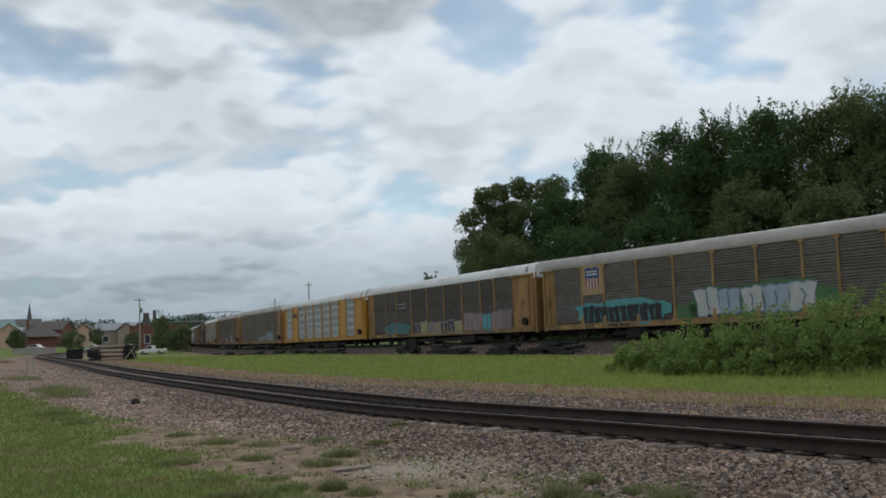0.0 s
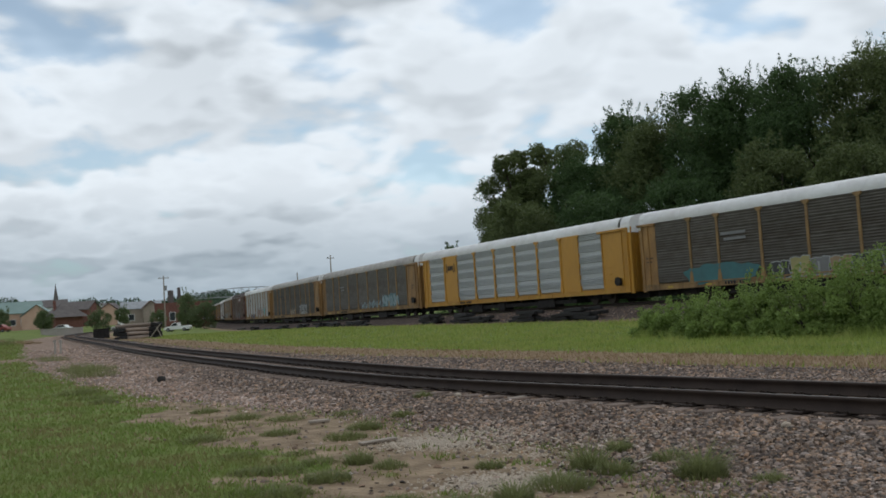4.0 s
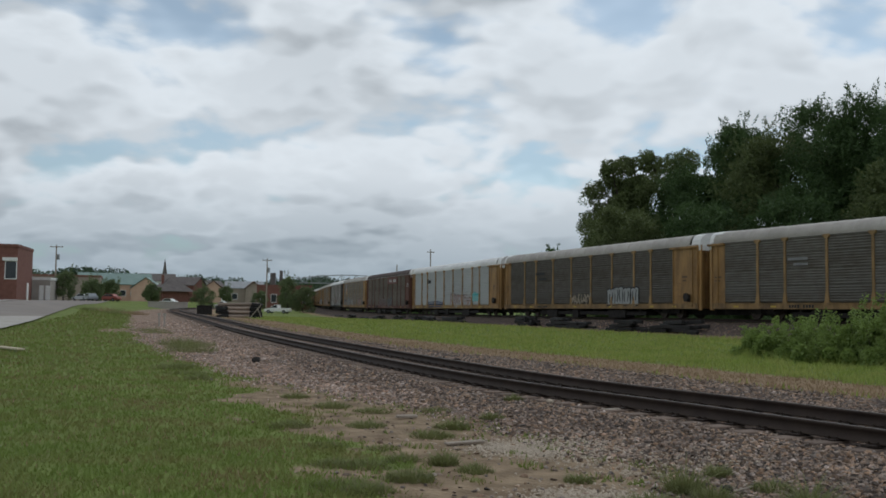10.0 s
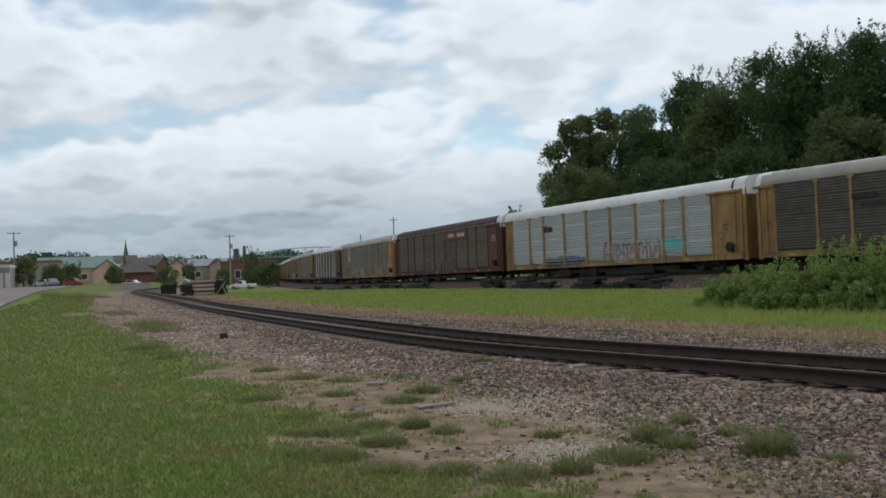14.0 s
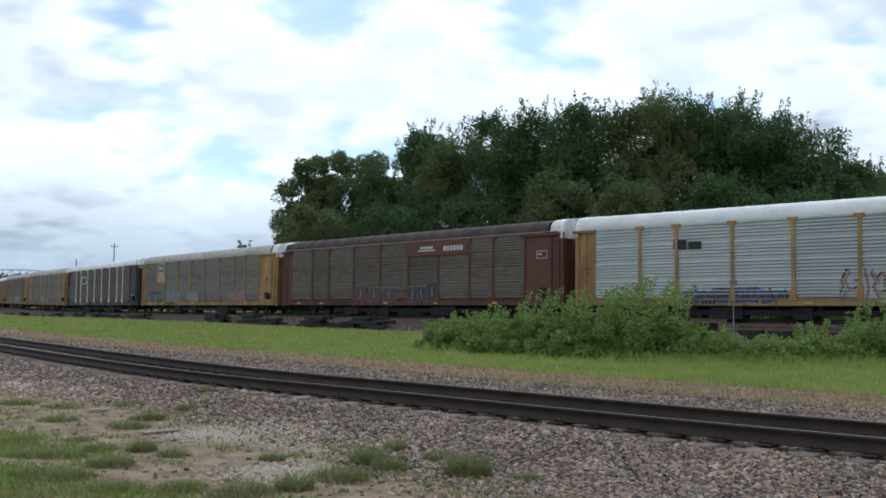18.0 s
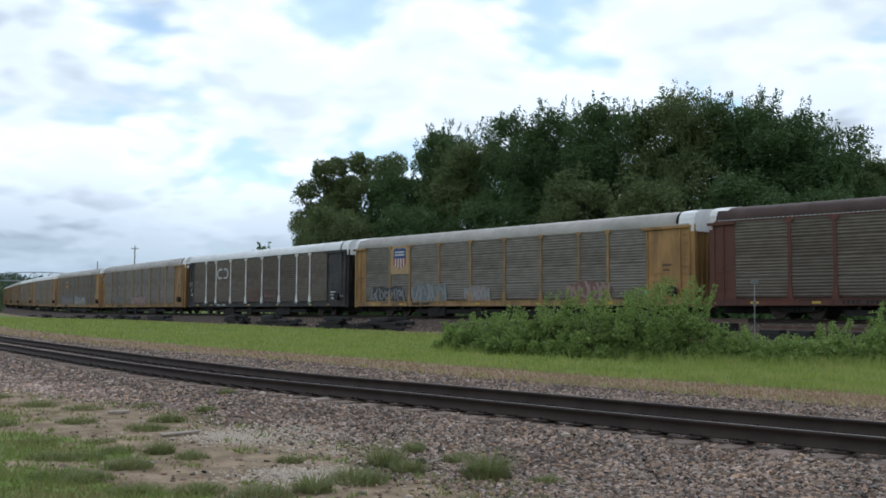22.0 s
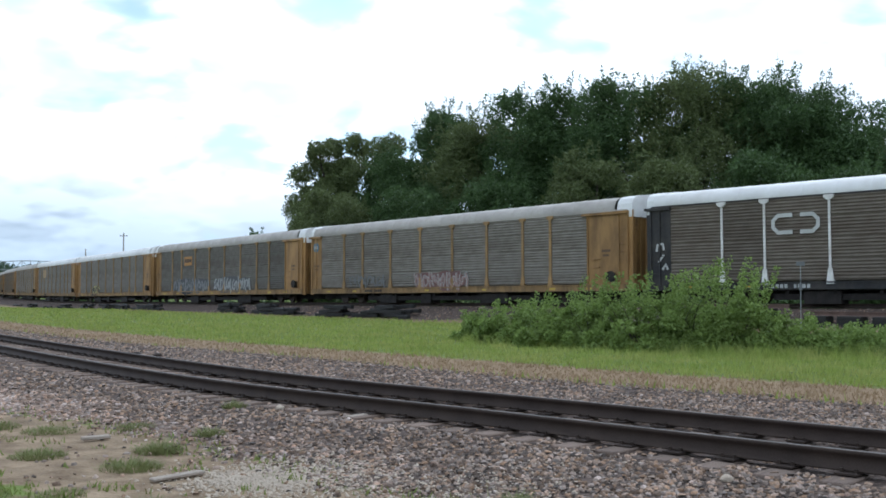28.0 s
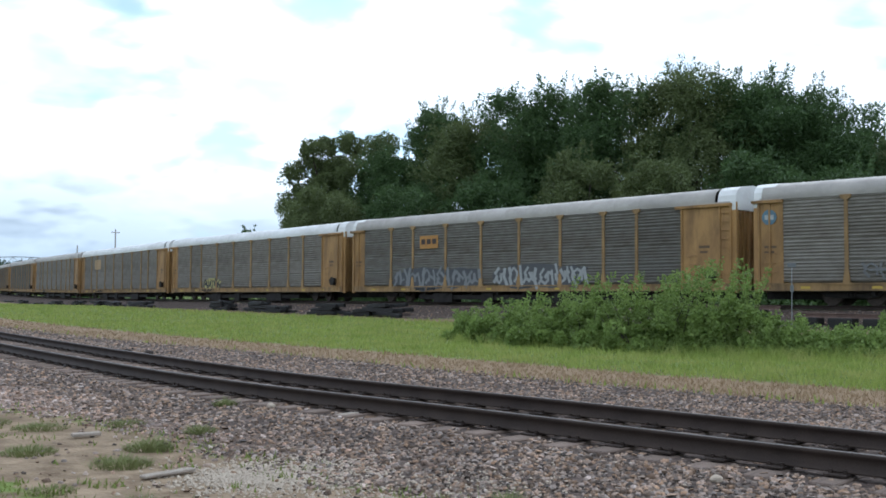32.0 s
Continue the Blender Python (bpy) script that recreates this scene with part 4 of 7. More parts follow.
def graffiti(car, x0, x1, z0, z1, fill, line, n, seed, label="sprayed graffiti", fade=0.15):
    """Sprayed abstract tags: a ragged cloud of the first colour, then interlocking strokes, dark or pale, with lighter cores."""
    r = random.Random(seed)

    cx, cz, w, h = (x0 + x1) / 2, (z0 + z1) / 2, x1 - x0, z1 - z0
    if fill:
        m = 6 * n + 14
        rim = []
        for k in range(m):
            a = 2 * math.pi * k / m
            c, q = math.cos(a), math.sin(a)
            grow = 1 + 0.12 * math.sin(5 * a + seed) + 0.09 * math.sin(11 * a + 2 * seed) + r.uniform(-0.07, 0.07)
            rim.append((cx + w / 2 * math.copysign(abs(c) ** 0.75, c) * (0.98 + 0.4 * (grow - 1)), cz + h / 2 * math.copysign(abs(q) ** 0.6, q) * grow * 0.95))
        part("graffiti", flat_shape([rim], 0.008), faded(*fill[0], fade), car, label).location = (0, -1.562, 0)
    inks = ([line] if line else []) + (list(fill[1:]) if fill else [])
    if not inks:
        return
    fat = min(0.22, h * 0.13)
    marks = 4 * n
    for k in range(marks):
        # a jagged or hooked stroke that overlaps its neighbours
        px, pz = x0 + w * (k + 0.5) / marks, cz + h * r.uniform(-0.08, 0.08)
        tall, turn = h * r.uniform(0.30, 0.46), r.choice((-1, 1))
        reach = w / marks * r.uniform(0.5, 1.5)
        kind = k % 4
        if kind == 0:
            pts = [(px - reach * 0.4, pz - turn * tall), (px + reach * 0.3, pz - 0.1 * turn * tall), (px - reach * 0.1, pz + 0.2 * turn * tall), (px + reach * 0.7, pz + turn * tall)]
        elif kind == 1:
            pts = [(px + reach * math.cos(a) * 0.9, pz + turn * tall * math.sin(a) * 0.8) for a in (-0.6, 0.5, 1.5, 2.6, 3.4)]
        elif kind == 2:
            pts = [(px - reach, pz + tall * r.uniform(-0.9, 0.9)), (px, pz + tall * r.uniform(-0.5, 0.5)), (px + reach, pz + tall * r.uniform(-0.9, 0.9))]
        else:
            pts = [(px - 0.3 * reach, pz + tall), (px + r.uniform(-0.2, 0.2), pz), (px + 0.2 * reach, pz - tall * 1.05)]
        pts = [(min(max(u, x0), x1), v) for u, v in pts]
        width = fat * r.uniform(0.7, 1.3)
        part("graffiti_stroke", ribbon(pts, width, 0.012 + 0.0013 * (k % 6)), faded(*inks[0], fade), car, label).location = (0, -1.562, 0)
        if len(inks) > 1:
            part("graffiti_stroke", ribbon([(u + 0.03, v - 0.03) for u, v in pts], width * 0.45, 0.024 + 0.0013 * (k % 6)), faded(*inks[1], fade), car, label).location = (0, -1.562, 0)


def decal(car, name, loops, colour, y=-1.57, depth=0.012, label=""):
    for group in ([loops] if len(loops) > 20 else [[q] for q in loops]):
        part(name, flat_shape(group, depth), paint(*colour), car, label).location = (0, y, 0)


WHITE, PALE, BUFF, ORANGE = ("white", (0.52, 0.52, 0.5)), ("pale_grey", (0.42, 0.43, 0.42)), ("buff", (0.40, 0.27, 0.14)), ("orange", (0.42, 0.21, 0.05))
TEAL, DEEPTEAL, PINK, LEMON = ("teal", (0.10, 0.36, 0.38)), ("deep_teal", (0.05, 0.17, 0.18)), ("pink", (0.30, 0.205, 0.22)), ("lemon", (0.45, 0.40, 0.14))
INK, GREENS, RED, BLUE, GREY = ("ink", (0.02, 0.02, 0.022)), ("green", (0.07, 0.17, 0.06)), ("red", (0.27, 0.05, 0.045)), ("blue", (0.04, 0.07, 0.2)), ("grey", (0.22, 0.22, 0.22))
SALMON, RUST = ("salmon", (0.45, 0.26, 0.22)), ("rust_red", (0.20, 0.055, 0.04))


REFLECT = paint("reflector_yellow", (0.55, 0.38, 0.06))


def build_car(body, screens, roof, cap, label, post=None, panel=None, ribs=(6, 4), wide=()):
    """One covered car carrier. body: posts and ends; screens: side panels; wide: bays closed with plain panels."""
    car = empty("autorack_car", label=label, category="railway car", group="cars of the train")
    post, panel = post or (M_POST if body is M_YELLOW else body), panel or body
    fit("underframe", "a", frame_mesh, M_BLACK, car)
    fit("side_sill", "a", sill_mesh, M_POST if body is M_YELLOW else body, car)
    fit("far_side_wall", "a", farside_mesh, screens, car)
    xs = [END_X] + POST_X + [REAR_X]
    for k, (a, b) in enumerate(zip(xs, xs[1:])):
        w = round(a - b, 2)
        if k in wide:
            ob = fit("plain_panel", "%.2f" % w, lambda w=w: boxes((-w / 2, w / 2, -0.05, 0.04, FLOOR + 0.3, EAVE), bevel=0.01), body, car, ((a + b) / 2, -1.50, 0))
        else:
            fit("side_screen", "%.2f %d %d" % (w, *ribs), screen(w, *ribs), screens, car, ((a + b) / 2, -1.50, 0))
    for x in POST_X:
        fit("side_post", "a", slim_post_mesh if post is M_WHITEPOST else post_mesh, post, car, (x, -1.47 if ribs == (6, 4) else -1.515, 0))
    fit("end_panel", "lead", end_panel_mesh(2.65, True), panel, car, ((END_X + HALF) / 2 - 0.03, -1.47, 0))
    fit("end_panel", "rear", end_panel_mesh(1.15, False), panel, car, ((REAR_X - HALF) / 2 + 0.02, -1.47, 0))
    fit("top_rail", "a", lambda: boxes((-HALF + 0.15, HALF - 0.15, -1.54, -1.43, EAVE - 0.03, EAVE + 0.03)), roof if body is M_YELLOW or body is M_BRIGHTYELLOW else body, car)
    fit("roof", "a", roof_mesh, roof, car).data.polygons.foreach_set("use_smooth", [True] * len(CACHE[("roof|a", roof.name)].polygons))
    fit("roof_end_cap", "a", cap_mesh, cap, car, (HALF - 0.33, 0, 0))
    fit("roof_end_cap", "a", cap_mesh, cap, car, (-HALF + 0.33, 0, 0))
    for sign in (1, -1):
        turn = 0 if sign > 0 else math.pi
        fit("end_door", "a", end_door_mesh, panel, car, (sign * (HALF - 0.02), 0, 0)).rotation_euler = (0, 0, turn)
        for y in (-1.44, 1.44):
            fit("corner_post", "a", corner_post_mesh, panel, car, (sign * (HALF - 0.02), y, 0)).rotation_euler = (0, 0, turn)
        fit("end_ladder", "a", ladder_mesh, panel, car, (sign * (HALF + 0.08), -sign * 1.05, 0)).rotation_euler = (0, 0, turn)
    for x in (-9.9, 9.9):
        tr = fit("truck", "a", truck_mesh, M_BLACK, car, (x, 0, RAISE))
        for a in (-0.88, 0.88):
            for y, turn in ((-0.76, 0), (0.76, math.pi)):
                wh = fit("wheel", "a", wheel_mesh, M_WHEEL, tr, (a, y, 0.42))
                wh.rotation_euler = (0, 0, turn)
    fit("coupler", "a", coupler_mesh, M_BLACK, car, (HALF, 0, 0.4))
    ob = fit("coupler", "a", coupler_mesh, M_BLACK, car, (-HALF, 0, 0.4))
    ob.rotation_euler = (0, 0, math.pi)
    # hand brake and stencils on the leading end, grab irons on both
    fit("hand_brake", "a", hand_brake_mesh, M_BLACK, car, (HALF - 1.05, -1.53, FLOOR + 0.62))
    for x in (HALF - 2.1, -HALF + 0.62):
        for z in (0.75, 1.15, 1.55):
            fit("grab_iron", "a", lambda: boxes((-0.24, 0.24, -0.10, -0.075, -0.015, 0.015), (-0.24, -0.215, -0.10, 0.0, -0.015, 0.015), (0.215, 0.24, -0.10, 0.0, -0.015, 0.015)), panel, car, (x, -1.53, FLOOR + z))
    if panel is M_YELLOW:
        decal(car, "stencil_mark", [rect(HALF - 1.75, HALF - 1.2, 3.0, 3.12), rect(HALF - 1.7, HALF - 1.3, 2.78, 2.88), rect(-HALF + 0.35, -HALF + 0.9, 2.9, 3.0), rect(-HALF + 0.35, -HALF + 0.8, 2.68, 2.78)], ("dull_brown", (0.12, 0.075, 0.04)), y=-1.534, depth=0.006)
    # reflector strips along the sill
    for x in (-11.6, -8.7, -1.4, 3.6, 8.7, 11.2):
        fit("reflector", "a", lambda: boxes((-0.2, 0.2, -0.008, 0, -0.05, 0.05)), REFLECT, car, (x, -1.561, FLOOR + 0.11), "yellow reflector strip")
    # stencilled bars of reporting marks on the sill
    x = -HALF + 6.2
    loops = []
    for k in range(9):
        if k != 4:
            loops.append(rect(x + k * 0.2, x + k * 0.2 + 0.13, FLOOR + 0.04, FLOOR + 0.2))
    decal(car, "stencil_mark", loops, INK if body is not M_CNBLACK else PALE, y=-1.572)
    return car


def shield(car, x, z, big=1.0):
    """A buff board with a plain shield, blue above red and white stripes."""
    decal(car, "emblem_board", [rect(x - 0.98, x + 0.98, z - 0.95, z + 0.85)], BUFF, y=-1.535, depth=0.02)
    s = 0.62 * big
    decal(car, "emblem", [[(x - s, z + 0.62), (x - s * 0.5, z + 0.72), (x, z + 0.64), (x + s * 0.5, z + 0.72), (x + s, z + 0.62), (x + s * 1.02, z + 0.05), (x - s * 1.02, z + 0.05)]], BLUE, y=-1.556)
    decal(car, "emblem", [rect(x - s * 0.8, x + s * 0.8, z + 0.40, z + 0.50), rect(x - s * 0.8, x + s * 0.8, z + 0.22, z + 0.32)], WHITE, y=-1.569, depth=0.008)
    st = [rect(x - s + k * s * 2 / 9, x - s + (k + 1) * s * 2 / 9, z - 0.62 + 0.25 * abs(k - 4) / 4, z + 0.05) for k in range(9)]
    decal(car, "emblem", st[0::2], RED, y=-1.556)
    decal(car, "emblem", st[1::2], WHITE, y=-1.556)


def build_cars():
    cars = []
    c = build_car(M_YELLOW, M_SCREEN, M_ROOFG, M_ROOFG, "weathered yellow car carrier with sooty screens, shield emblem and graffiti")
    shield(c, -8.88, 4.1)
    graffiti(c, -10.6, -2.4, 1.3, 2.75, [TEAL], None, 6, 1, "teal sprayed ground of graffiti")
    block_graffiti(c, -9.9, -3.0, 1.35, 2.5, [INK], DEEPTEAL, 6, 1, "black block graffiti on a teal ground", edge=0.05, fade=0.05, slits=1)
    graffiti(c, -1.2, 8.4, 1.25, 3.1, [GREENS], None, 5, 2, "green sprayed ground of graffiti", fade=0.05)
    block_graffiti(c, -0.4, 7.2, 1.5, 3.0, [WHITE, ("pale_lilac", (0.36, 0.42, 0.50))], ("steel_blue", (0.16, 0.22, 0.32)), 5, 2, "white and pale blue block graffiti on green", edge=0.06, fade=0.05, slits=1)
    graffiti(c, -2.0, -0.3, 1.25, 2.2, [GREENS], None, 2, 3, "green sprayed graffiti")
    cars.append(c)
    c = build_car(M_YELLOW, M_SCREENB, M_ROOFW, M_ROOFW, "yellow car carrier with dark screens, white roof and pastel graffiti")
    block_graffiti(c, -4.4, 3.7, 1.25, 2.3, [INK, LEMON, GREY, BUFF, INK], PALE, 7, 4, "black, grey and yellow graffiti", edge=0.05, fade=0.3, slits=1)
    graffiti(c, -4.2, 3.6, 1.3, 1.55, None, PALE, 5, 44, "pale grey graffiti strokes", fade=0.2)
    block_graffiti(c, 4.0, 10.9, 1.25, 2.7, [PINK, PINK, TEAL, PINK, ("dull_mauve", (0.22, 0.16, 0.18))], ("mauve_line", (0.16, 0.13, 0.15)), 5, 5, "pink and turquoise block graffiti", fade=0.1, slits=1)
    graffiti(c, -10.4, -5.2, 1.25, 2.3, [DEEPTEAL], None, 4, 6, "dark green graffiti")
    decal(c, "lettering", [rect(-7.6, -5.9, 3.75, 3.9), rect(-7.4, -5.9, 3.45, 3.6)], GREY)
    cars.append(c)
    c = build_car(M_BRIGHTYELLOW, M_SCREENL, M_ROOFW, M_ROOFW, "bright yellow car carrier with clean galvanised louvres and white roof", ribs=(4, 5), wide=(1, 7))
    decal(c, "logo_mark", [rect(-9.3 + k * 0.3, -9.07 + k * 0.3, 3.85, 4.2) for k in range(3)] + [rect(-9.55, -9.47, 3.7, 4.4), rect(-8.3, -8.22, 3.7, 4.4),
                                                                                             rect(-9.46, -9.3, 3.7, 3.77), rect(-8.5, -8.31, 3.7, 3.77)], INK)
    cars.append(c)
    c = build_car(M_YELLOW, M_SCREEN, M_ROOFG, M_ROOFW, "weathered yellow car carrier with grey screens and pale blue graffiti")
    graffiti(c, -1.0, 4.4, 1.3, 2.2, None, ("aqua_line", (0.30, 0.40, 0.42)), 5, 7, "pale blue graffiti", fade=0.2)
    graffiti(c, 4.8, 9.0, 1.35, 2.6, [("dull_teal", (0.10, 0.20, 0.21))], ("aqua_line", (0.30, 0.40, 0.42)), 4, 8, "pale blue graffiti on teal", fade=0.2)
    decal(c, "lettering", [rect(-7.6, -6.2, 3.7, 3.85), rect(-7.2, -6.2, 3.42, 3.55)], GREY)
    cars.append(c)
    c = build_car(M_YELLOW, M_SCREENB, M_ROOFG, M_ROOFW, "weathered yellow car carrier with brown-grey screens and white tags")
    graffiti(c, -2.2, 1.0, 1.35, 2.25, None, ("tan_grey", (0.36, 0.30, 0.22)), 4, 9, "faint tan graffiti")
    block_graffiti(c, 3.2, 7.2, 1.35, 2.6, [("pale_wash", (0.31, 0.32, 0.31))], INK, 4, 10, "black and white striped graffiti", edge=0.09, fade=0.05, slits=2)
    decal(c, "lettering", [rect(-7.8, -6.3, 3.75, 3.95), rect(-7.3, -6.0, 3.35, 3.5)], INK)
    cars.append(c)
    c = build_car(M_YELLOW, M_SCREENL, M_ROOFW, M_ROOFW, "yellow car carrier with pale galvanised louvres and black graffiti", post=M_YELLOW, ribs=(5, 4))
    graffiti(c, 0.0, 6.3, 1.3, 2.75, [PALE, SALMON], INK, 5, 11, "black and salmon graffiti")
    graffiti(c, 6.4, 8.6, 1.7, 2.6, [("bright_teal", (0.08, 0.5, 0.52))], None, 2, 12, "turquoise graffiti")
    graffiti(c, -7.5, -2.3, 1.2, 1.9, [BLUE], INK, 6, 13, "dark blue graffiti")
    decal(c, "logo_mark", [rect(-8.0, -7.3, 3.75, 4.2), rect(-7.2, -6.5, 3.75, 4.1)], INK, y=-1.592)
    cars.append(c)
    c = build_car(M_BROWN, M_SCREENR, M_BROWNROOF, M_WHITEPOST, "oxide brown car carrier with sooty screens and a red name board")
    decal(c, "name_board", [rect(0.85, 6.45, 4.1, 4.92)], ("dull_red", (0.135, 0.038, 0.03)), y=-1.575, depth=0.02)
    decal(c, "lettering", [rect(1.9, 3.5, 4.36, 4.44), rect(2.1, 3.3, 4.5, 4.64)] + [rect(4.3 + k * 0.3, 4.52 + k * 0.3, 4.32, 4.62) for k in range(6)], WHITE, y=-1.597)
    for k in range(128):
        q = -HALF + 0.3 + k * 0.21
        fit("eave_stud", "eave_stud", lambda: boxes((-0.075, 0.075, -0.012, 0.0, -0.02, 0.02)), paint(*PALE), c, (q + 0.13, -1.55, EAVE + 0.04))
    block_graffiti(c, -4.9, -0.2, 1.3, 2.4, [("dark_rust", (0.085, 0.036, 0.030))], GREY, 3, 14, "red graffiti with faint pale outlines", edge=0.03, fade=0.15, slits=1)
    block_graffiti(c, 0.85, 3.75, 1.3, 2.5, [INK], GREY, 3, 15, "black graffiti with faint pale outlines", edge=0.03, fade=0.2, slits=1)
    decal(c, "stencil_board", [rect(12.0, 12.8, 3.6, 3.64), rect(12.0, 12.8, 3.98, 4.02), rect(12.0, 12.04, 3.64, 3.98), rect(12.76, 12.8, 3.64, 3.98), rect(12.1, 12.4, 3.8, 3.9)], PALE, y=-1.56)
    cars.append(c)
    c = build_car(M_YELLOW, M_SCREENG, M_ROOFG, M_ROOFW, "yellow car carrier with grey screens, shield emblem and faded graffiti")
    shield(c, -8.88, 4.1)
    graffiti(c, -12.0, -8.3, 1.35, 2.4, [INK], GREY, 4, 16, "black and white graffiti", fade=0.25)
    graffiti(c, -7.6, -4.2, 1.3, 2.5, [("faded_blue", (0.16, 0.22, 0.25))], PALE, 4, 17, "faded blue graffiti", fade=0.65)
    graffiti(c, -2.6, -0.3, 1.3, 2.3, [SALMON], WHITE, 4, 18, "faded pink graffiti", fade=0.65)
    graffiti(c, 5.6, 8.8, 1.25, 2.4, [RUST], SALMON, 4, 19, "red graffiti", fade=0.5)
    cars.append(c)
    c = build_car(M_CNBLACK, M_SCREENR, M_ROOFW, M_ROOFW, "black car carrier with white posts, brown-grey panels and white roof", post=M_WHITEPOST)
    for q in ([(-6.55, 4.22), (-7.2, 4.22), (-7.42, 4.0), (-7.42, 3.72), (-7.2, 3.5), (-6.55, 3.5)], [(-6.2, 4.22), (-5.65, 4.22), (-5.42, 4.0), (-5.42, 3.72), (-5.65, 3.5), (-6.2, 3.5)]):
        part("logo_mark", ribbon(q, 0.17, 0.012), paint(*WHITE), c).location = (0, -1.57, 0)
    part("heart_outline", ribbon([(-0.5, 1.5), (-1.25, 2.1), (-1.1, 2.45), (-0.7, 2.4), (-0.5, 2.15), (-0.2, 2.42), (0.15, 2.4), (0.2, 2.05), (-0.5, 1.5)], 0.07, 0.012), paint(*RUST), c, "red sprayed heart outline").location = (0, -1.57, 0)
    graffiti(c, 1.3, 3.4, 1.6, 2.5, None, RUST, 2, 20, "faint red sprayed letters", fade=0.5)
    for q in ([(-13.3, 2.9), (-13.25, 3.2), (-12.95, 3.25), (-12.9, 2.95)], [(-13.2, 2.4), (-12.9, 2.75)], [(-13.0, 2.05), (-12.8, 2.3), (-12.7, 2.05)]):
        part("sprayed_tag", ribbon(q, 0.11, 0.012), paint(*WHITE), c).location = (0, -1.57, 0)
    decal(c, "stencil_mark", [rect(11.6, 12.3, 2.05, 2.15), rect(11.6, 12.3, 1.85, 1.95), rect(11.7, 12.2, 1.6, 1.75), rect(12.9, 13.3, 1.75, 1.9)], PALE, y=-1.56)
    cars.append(c)
    c = build_car(M_YELLOW, M_SCREENG, M_ROOFG, M_ROOFW, "yellow car carrier with ribbed grey screens and red-white graffiti")
    graffiti(c, -2.6, 2.2, 1.25, 2.35, [RUST, SALMON], WHITE, 6, 21, "red and white graffiti", fade=0.45)
    graffiti(c, -9.3, -5.4, 1.4, 2.3, None, GREY, 4, 22, "faint grey graffiti", fade=0.5)
    decal(c, "round_emblem", [[(-13.15 + 0.33 * math.cos(q * 0.524), 4.2 + 0.33 * math.sin(q * 0.524)) for q in range(12)]], ("slate_blue", (0.12, 0.2, 0.26)), y=-1.56)
    decal(c, "round_emblem", [rect(-13.35, -13.2, 4.1, 4.3), rect(-13.1, -12.95, 4.1, 4.3)], PALE, y=-1.575, depth=0.006)
    cars.append(c)
    c = build_car(M_YELLOW, M_SCREEN, M_ROOFG, M_ROOFW, "yellow car carrier with sooty screens and large white graffiti")
    graffiti(c, -9.6, -1.9, 1.2, 2.5, [("slate", (0.07, 0.072, 0.08))], ("grey_wash", (0.21, 0.215, 0.22)), 6, 23, "grey graffiti on a dark ground")
    graffiti(c, -1.0, 5.6, 1.25, 2.5, [("slate", (0.07, 0.072, 0.08))], PALE, 6, 24, "white graffiti edged with black", fade=0.3)
    decal(c, "logo_board", [rect(-7.2, -5.6, 3.6, 4.35)], ORANGE, y=-1.548)
    decal(c, "logo_mark", [rect(-7.05 + k * 0.48, -6.7 + k * 0.48, 3.85, 4.15) for k in range(3)], ("dark_brown", (0.06, 0.04, 0.03)), y=-1.562)
    cars.append(c)
    c = build_car(M_YELLOW, M_SCREENG, M_ROOFW, M_ROOFW, "yellow car carrier with blue-grey screens and a small yellow tag")
    graffiti(c, -7.2, -4.2, 1.3, 2.2, [LEMON], INK, 4, 25, "yellow graffiti")
    cars.append(c)
    c = build_car(M_YELLOW, M_SCREENG, M_ROOFW, M_ROOFW, "yellow car carrier with grey screens and a buff emblem board")
    decal(c, "emblem_board", [rect(-8.6, -6.4, 3.5, 4.5)], BUFF, y=-1.548)
    cars.append(c)
    for k in (13, 14, 15):
        cars.append(build_car(M_YELLOW, M_SCREENG if k == 13 else M_SCREENB, M_ROOFG, M_ROOFG, "distant weathered car carrier with grey screens"))
    return cars


CARS = build_cars()
# coupled length of each car, and how far the train has come: it slows slightly
LENGTHS = [28.4, 28.24, 28.41, 28.64, 28.71, 28.46, 28.04, 27.85, 27.88] + [28.25] * 7
COUPLINGS = np.concatenate(([0.0], np.cumsum(LENGTHS[1:])))
COME_T = [0, 1, 3, 6, 9, 11, 14, 18, 20.5, 23, 25, 28, 30, 32]
COME = [9.79, 18.71, 36.54, 63.33, 90.2, 108.16, 135.11, 170.84, 192.73, 214.2, 231.14, 256.4, 273.4, 290.5]


def come(t):
    """Distance travelled at t seconds, gliding between the rows above."""
    v = np.gradient(COME, COME_T)
    i = min(max(int(np.searchsorted(COME_T, t)) - 1, 0), len(COME) - 2)
    h = COME_T[i + 1] - COME_T[i]
    u = (t - COME_T[i]) / h
    return ((2 * u ** 3 - 3 * u ** 2 + 1) * COME[i] + (u ** 3 - 2 * u ** 2 + u) * h * v[i]
            + (3 * u ** 2 - 2 * u ** 3) * COME[i + 1] + (u ** 3 - u ** 2) * h * v[i + 1])


for k, car in enumerate(CARS):
    car.scale = (LENGTHS[k] / PITCH, 1, 1)


def car_pose(k, t):
    """Both trucks of car k ride on the track at t seconds."""
    mid = COUPLINGS[k] - LENGTHS[k] / 2 - come(t)
    (ax, ay, _), (bx, by, _) = far_line(mid + 9.9), far_line(mid - 9.9)
    az_, bz = far_top(mid + 9.9), far_top(mid - 9.9)
    fwd = Vector((bx - ax, by - ay, bz - az_)).normalized()
    left = Vector((0, 0, 1)).cross(fwd).normalized()
    m = Matrix((fwd, left, fwd.cross(left))).transposed().to_4x4()
    return Matrix.Translation(((ax + bx) / 2, (ay + by) / 2, (az_ + bz) / 2)) @ m


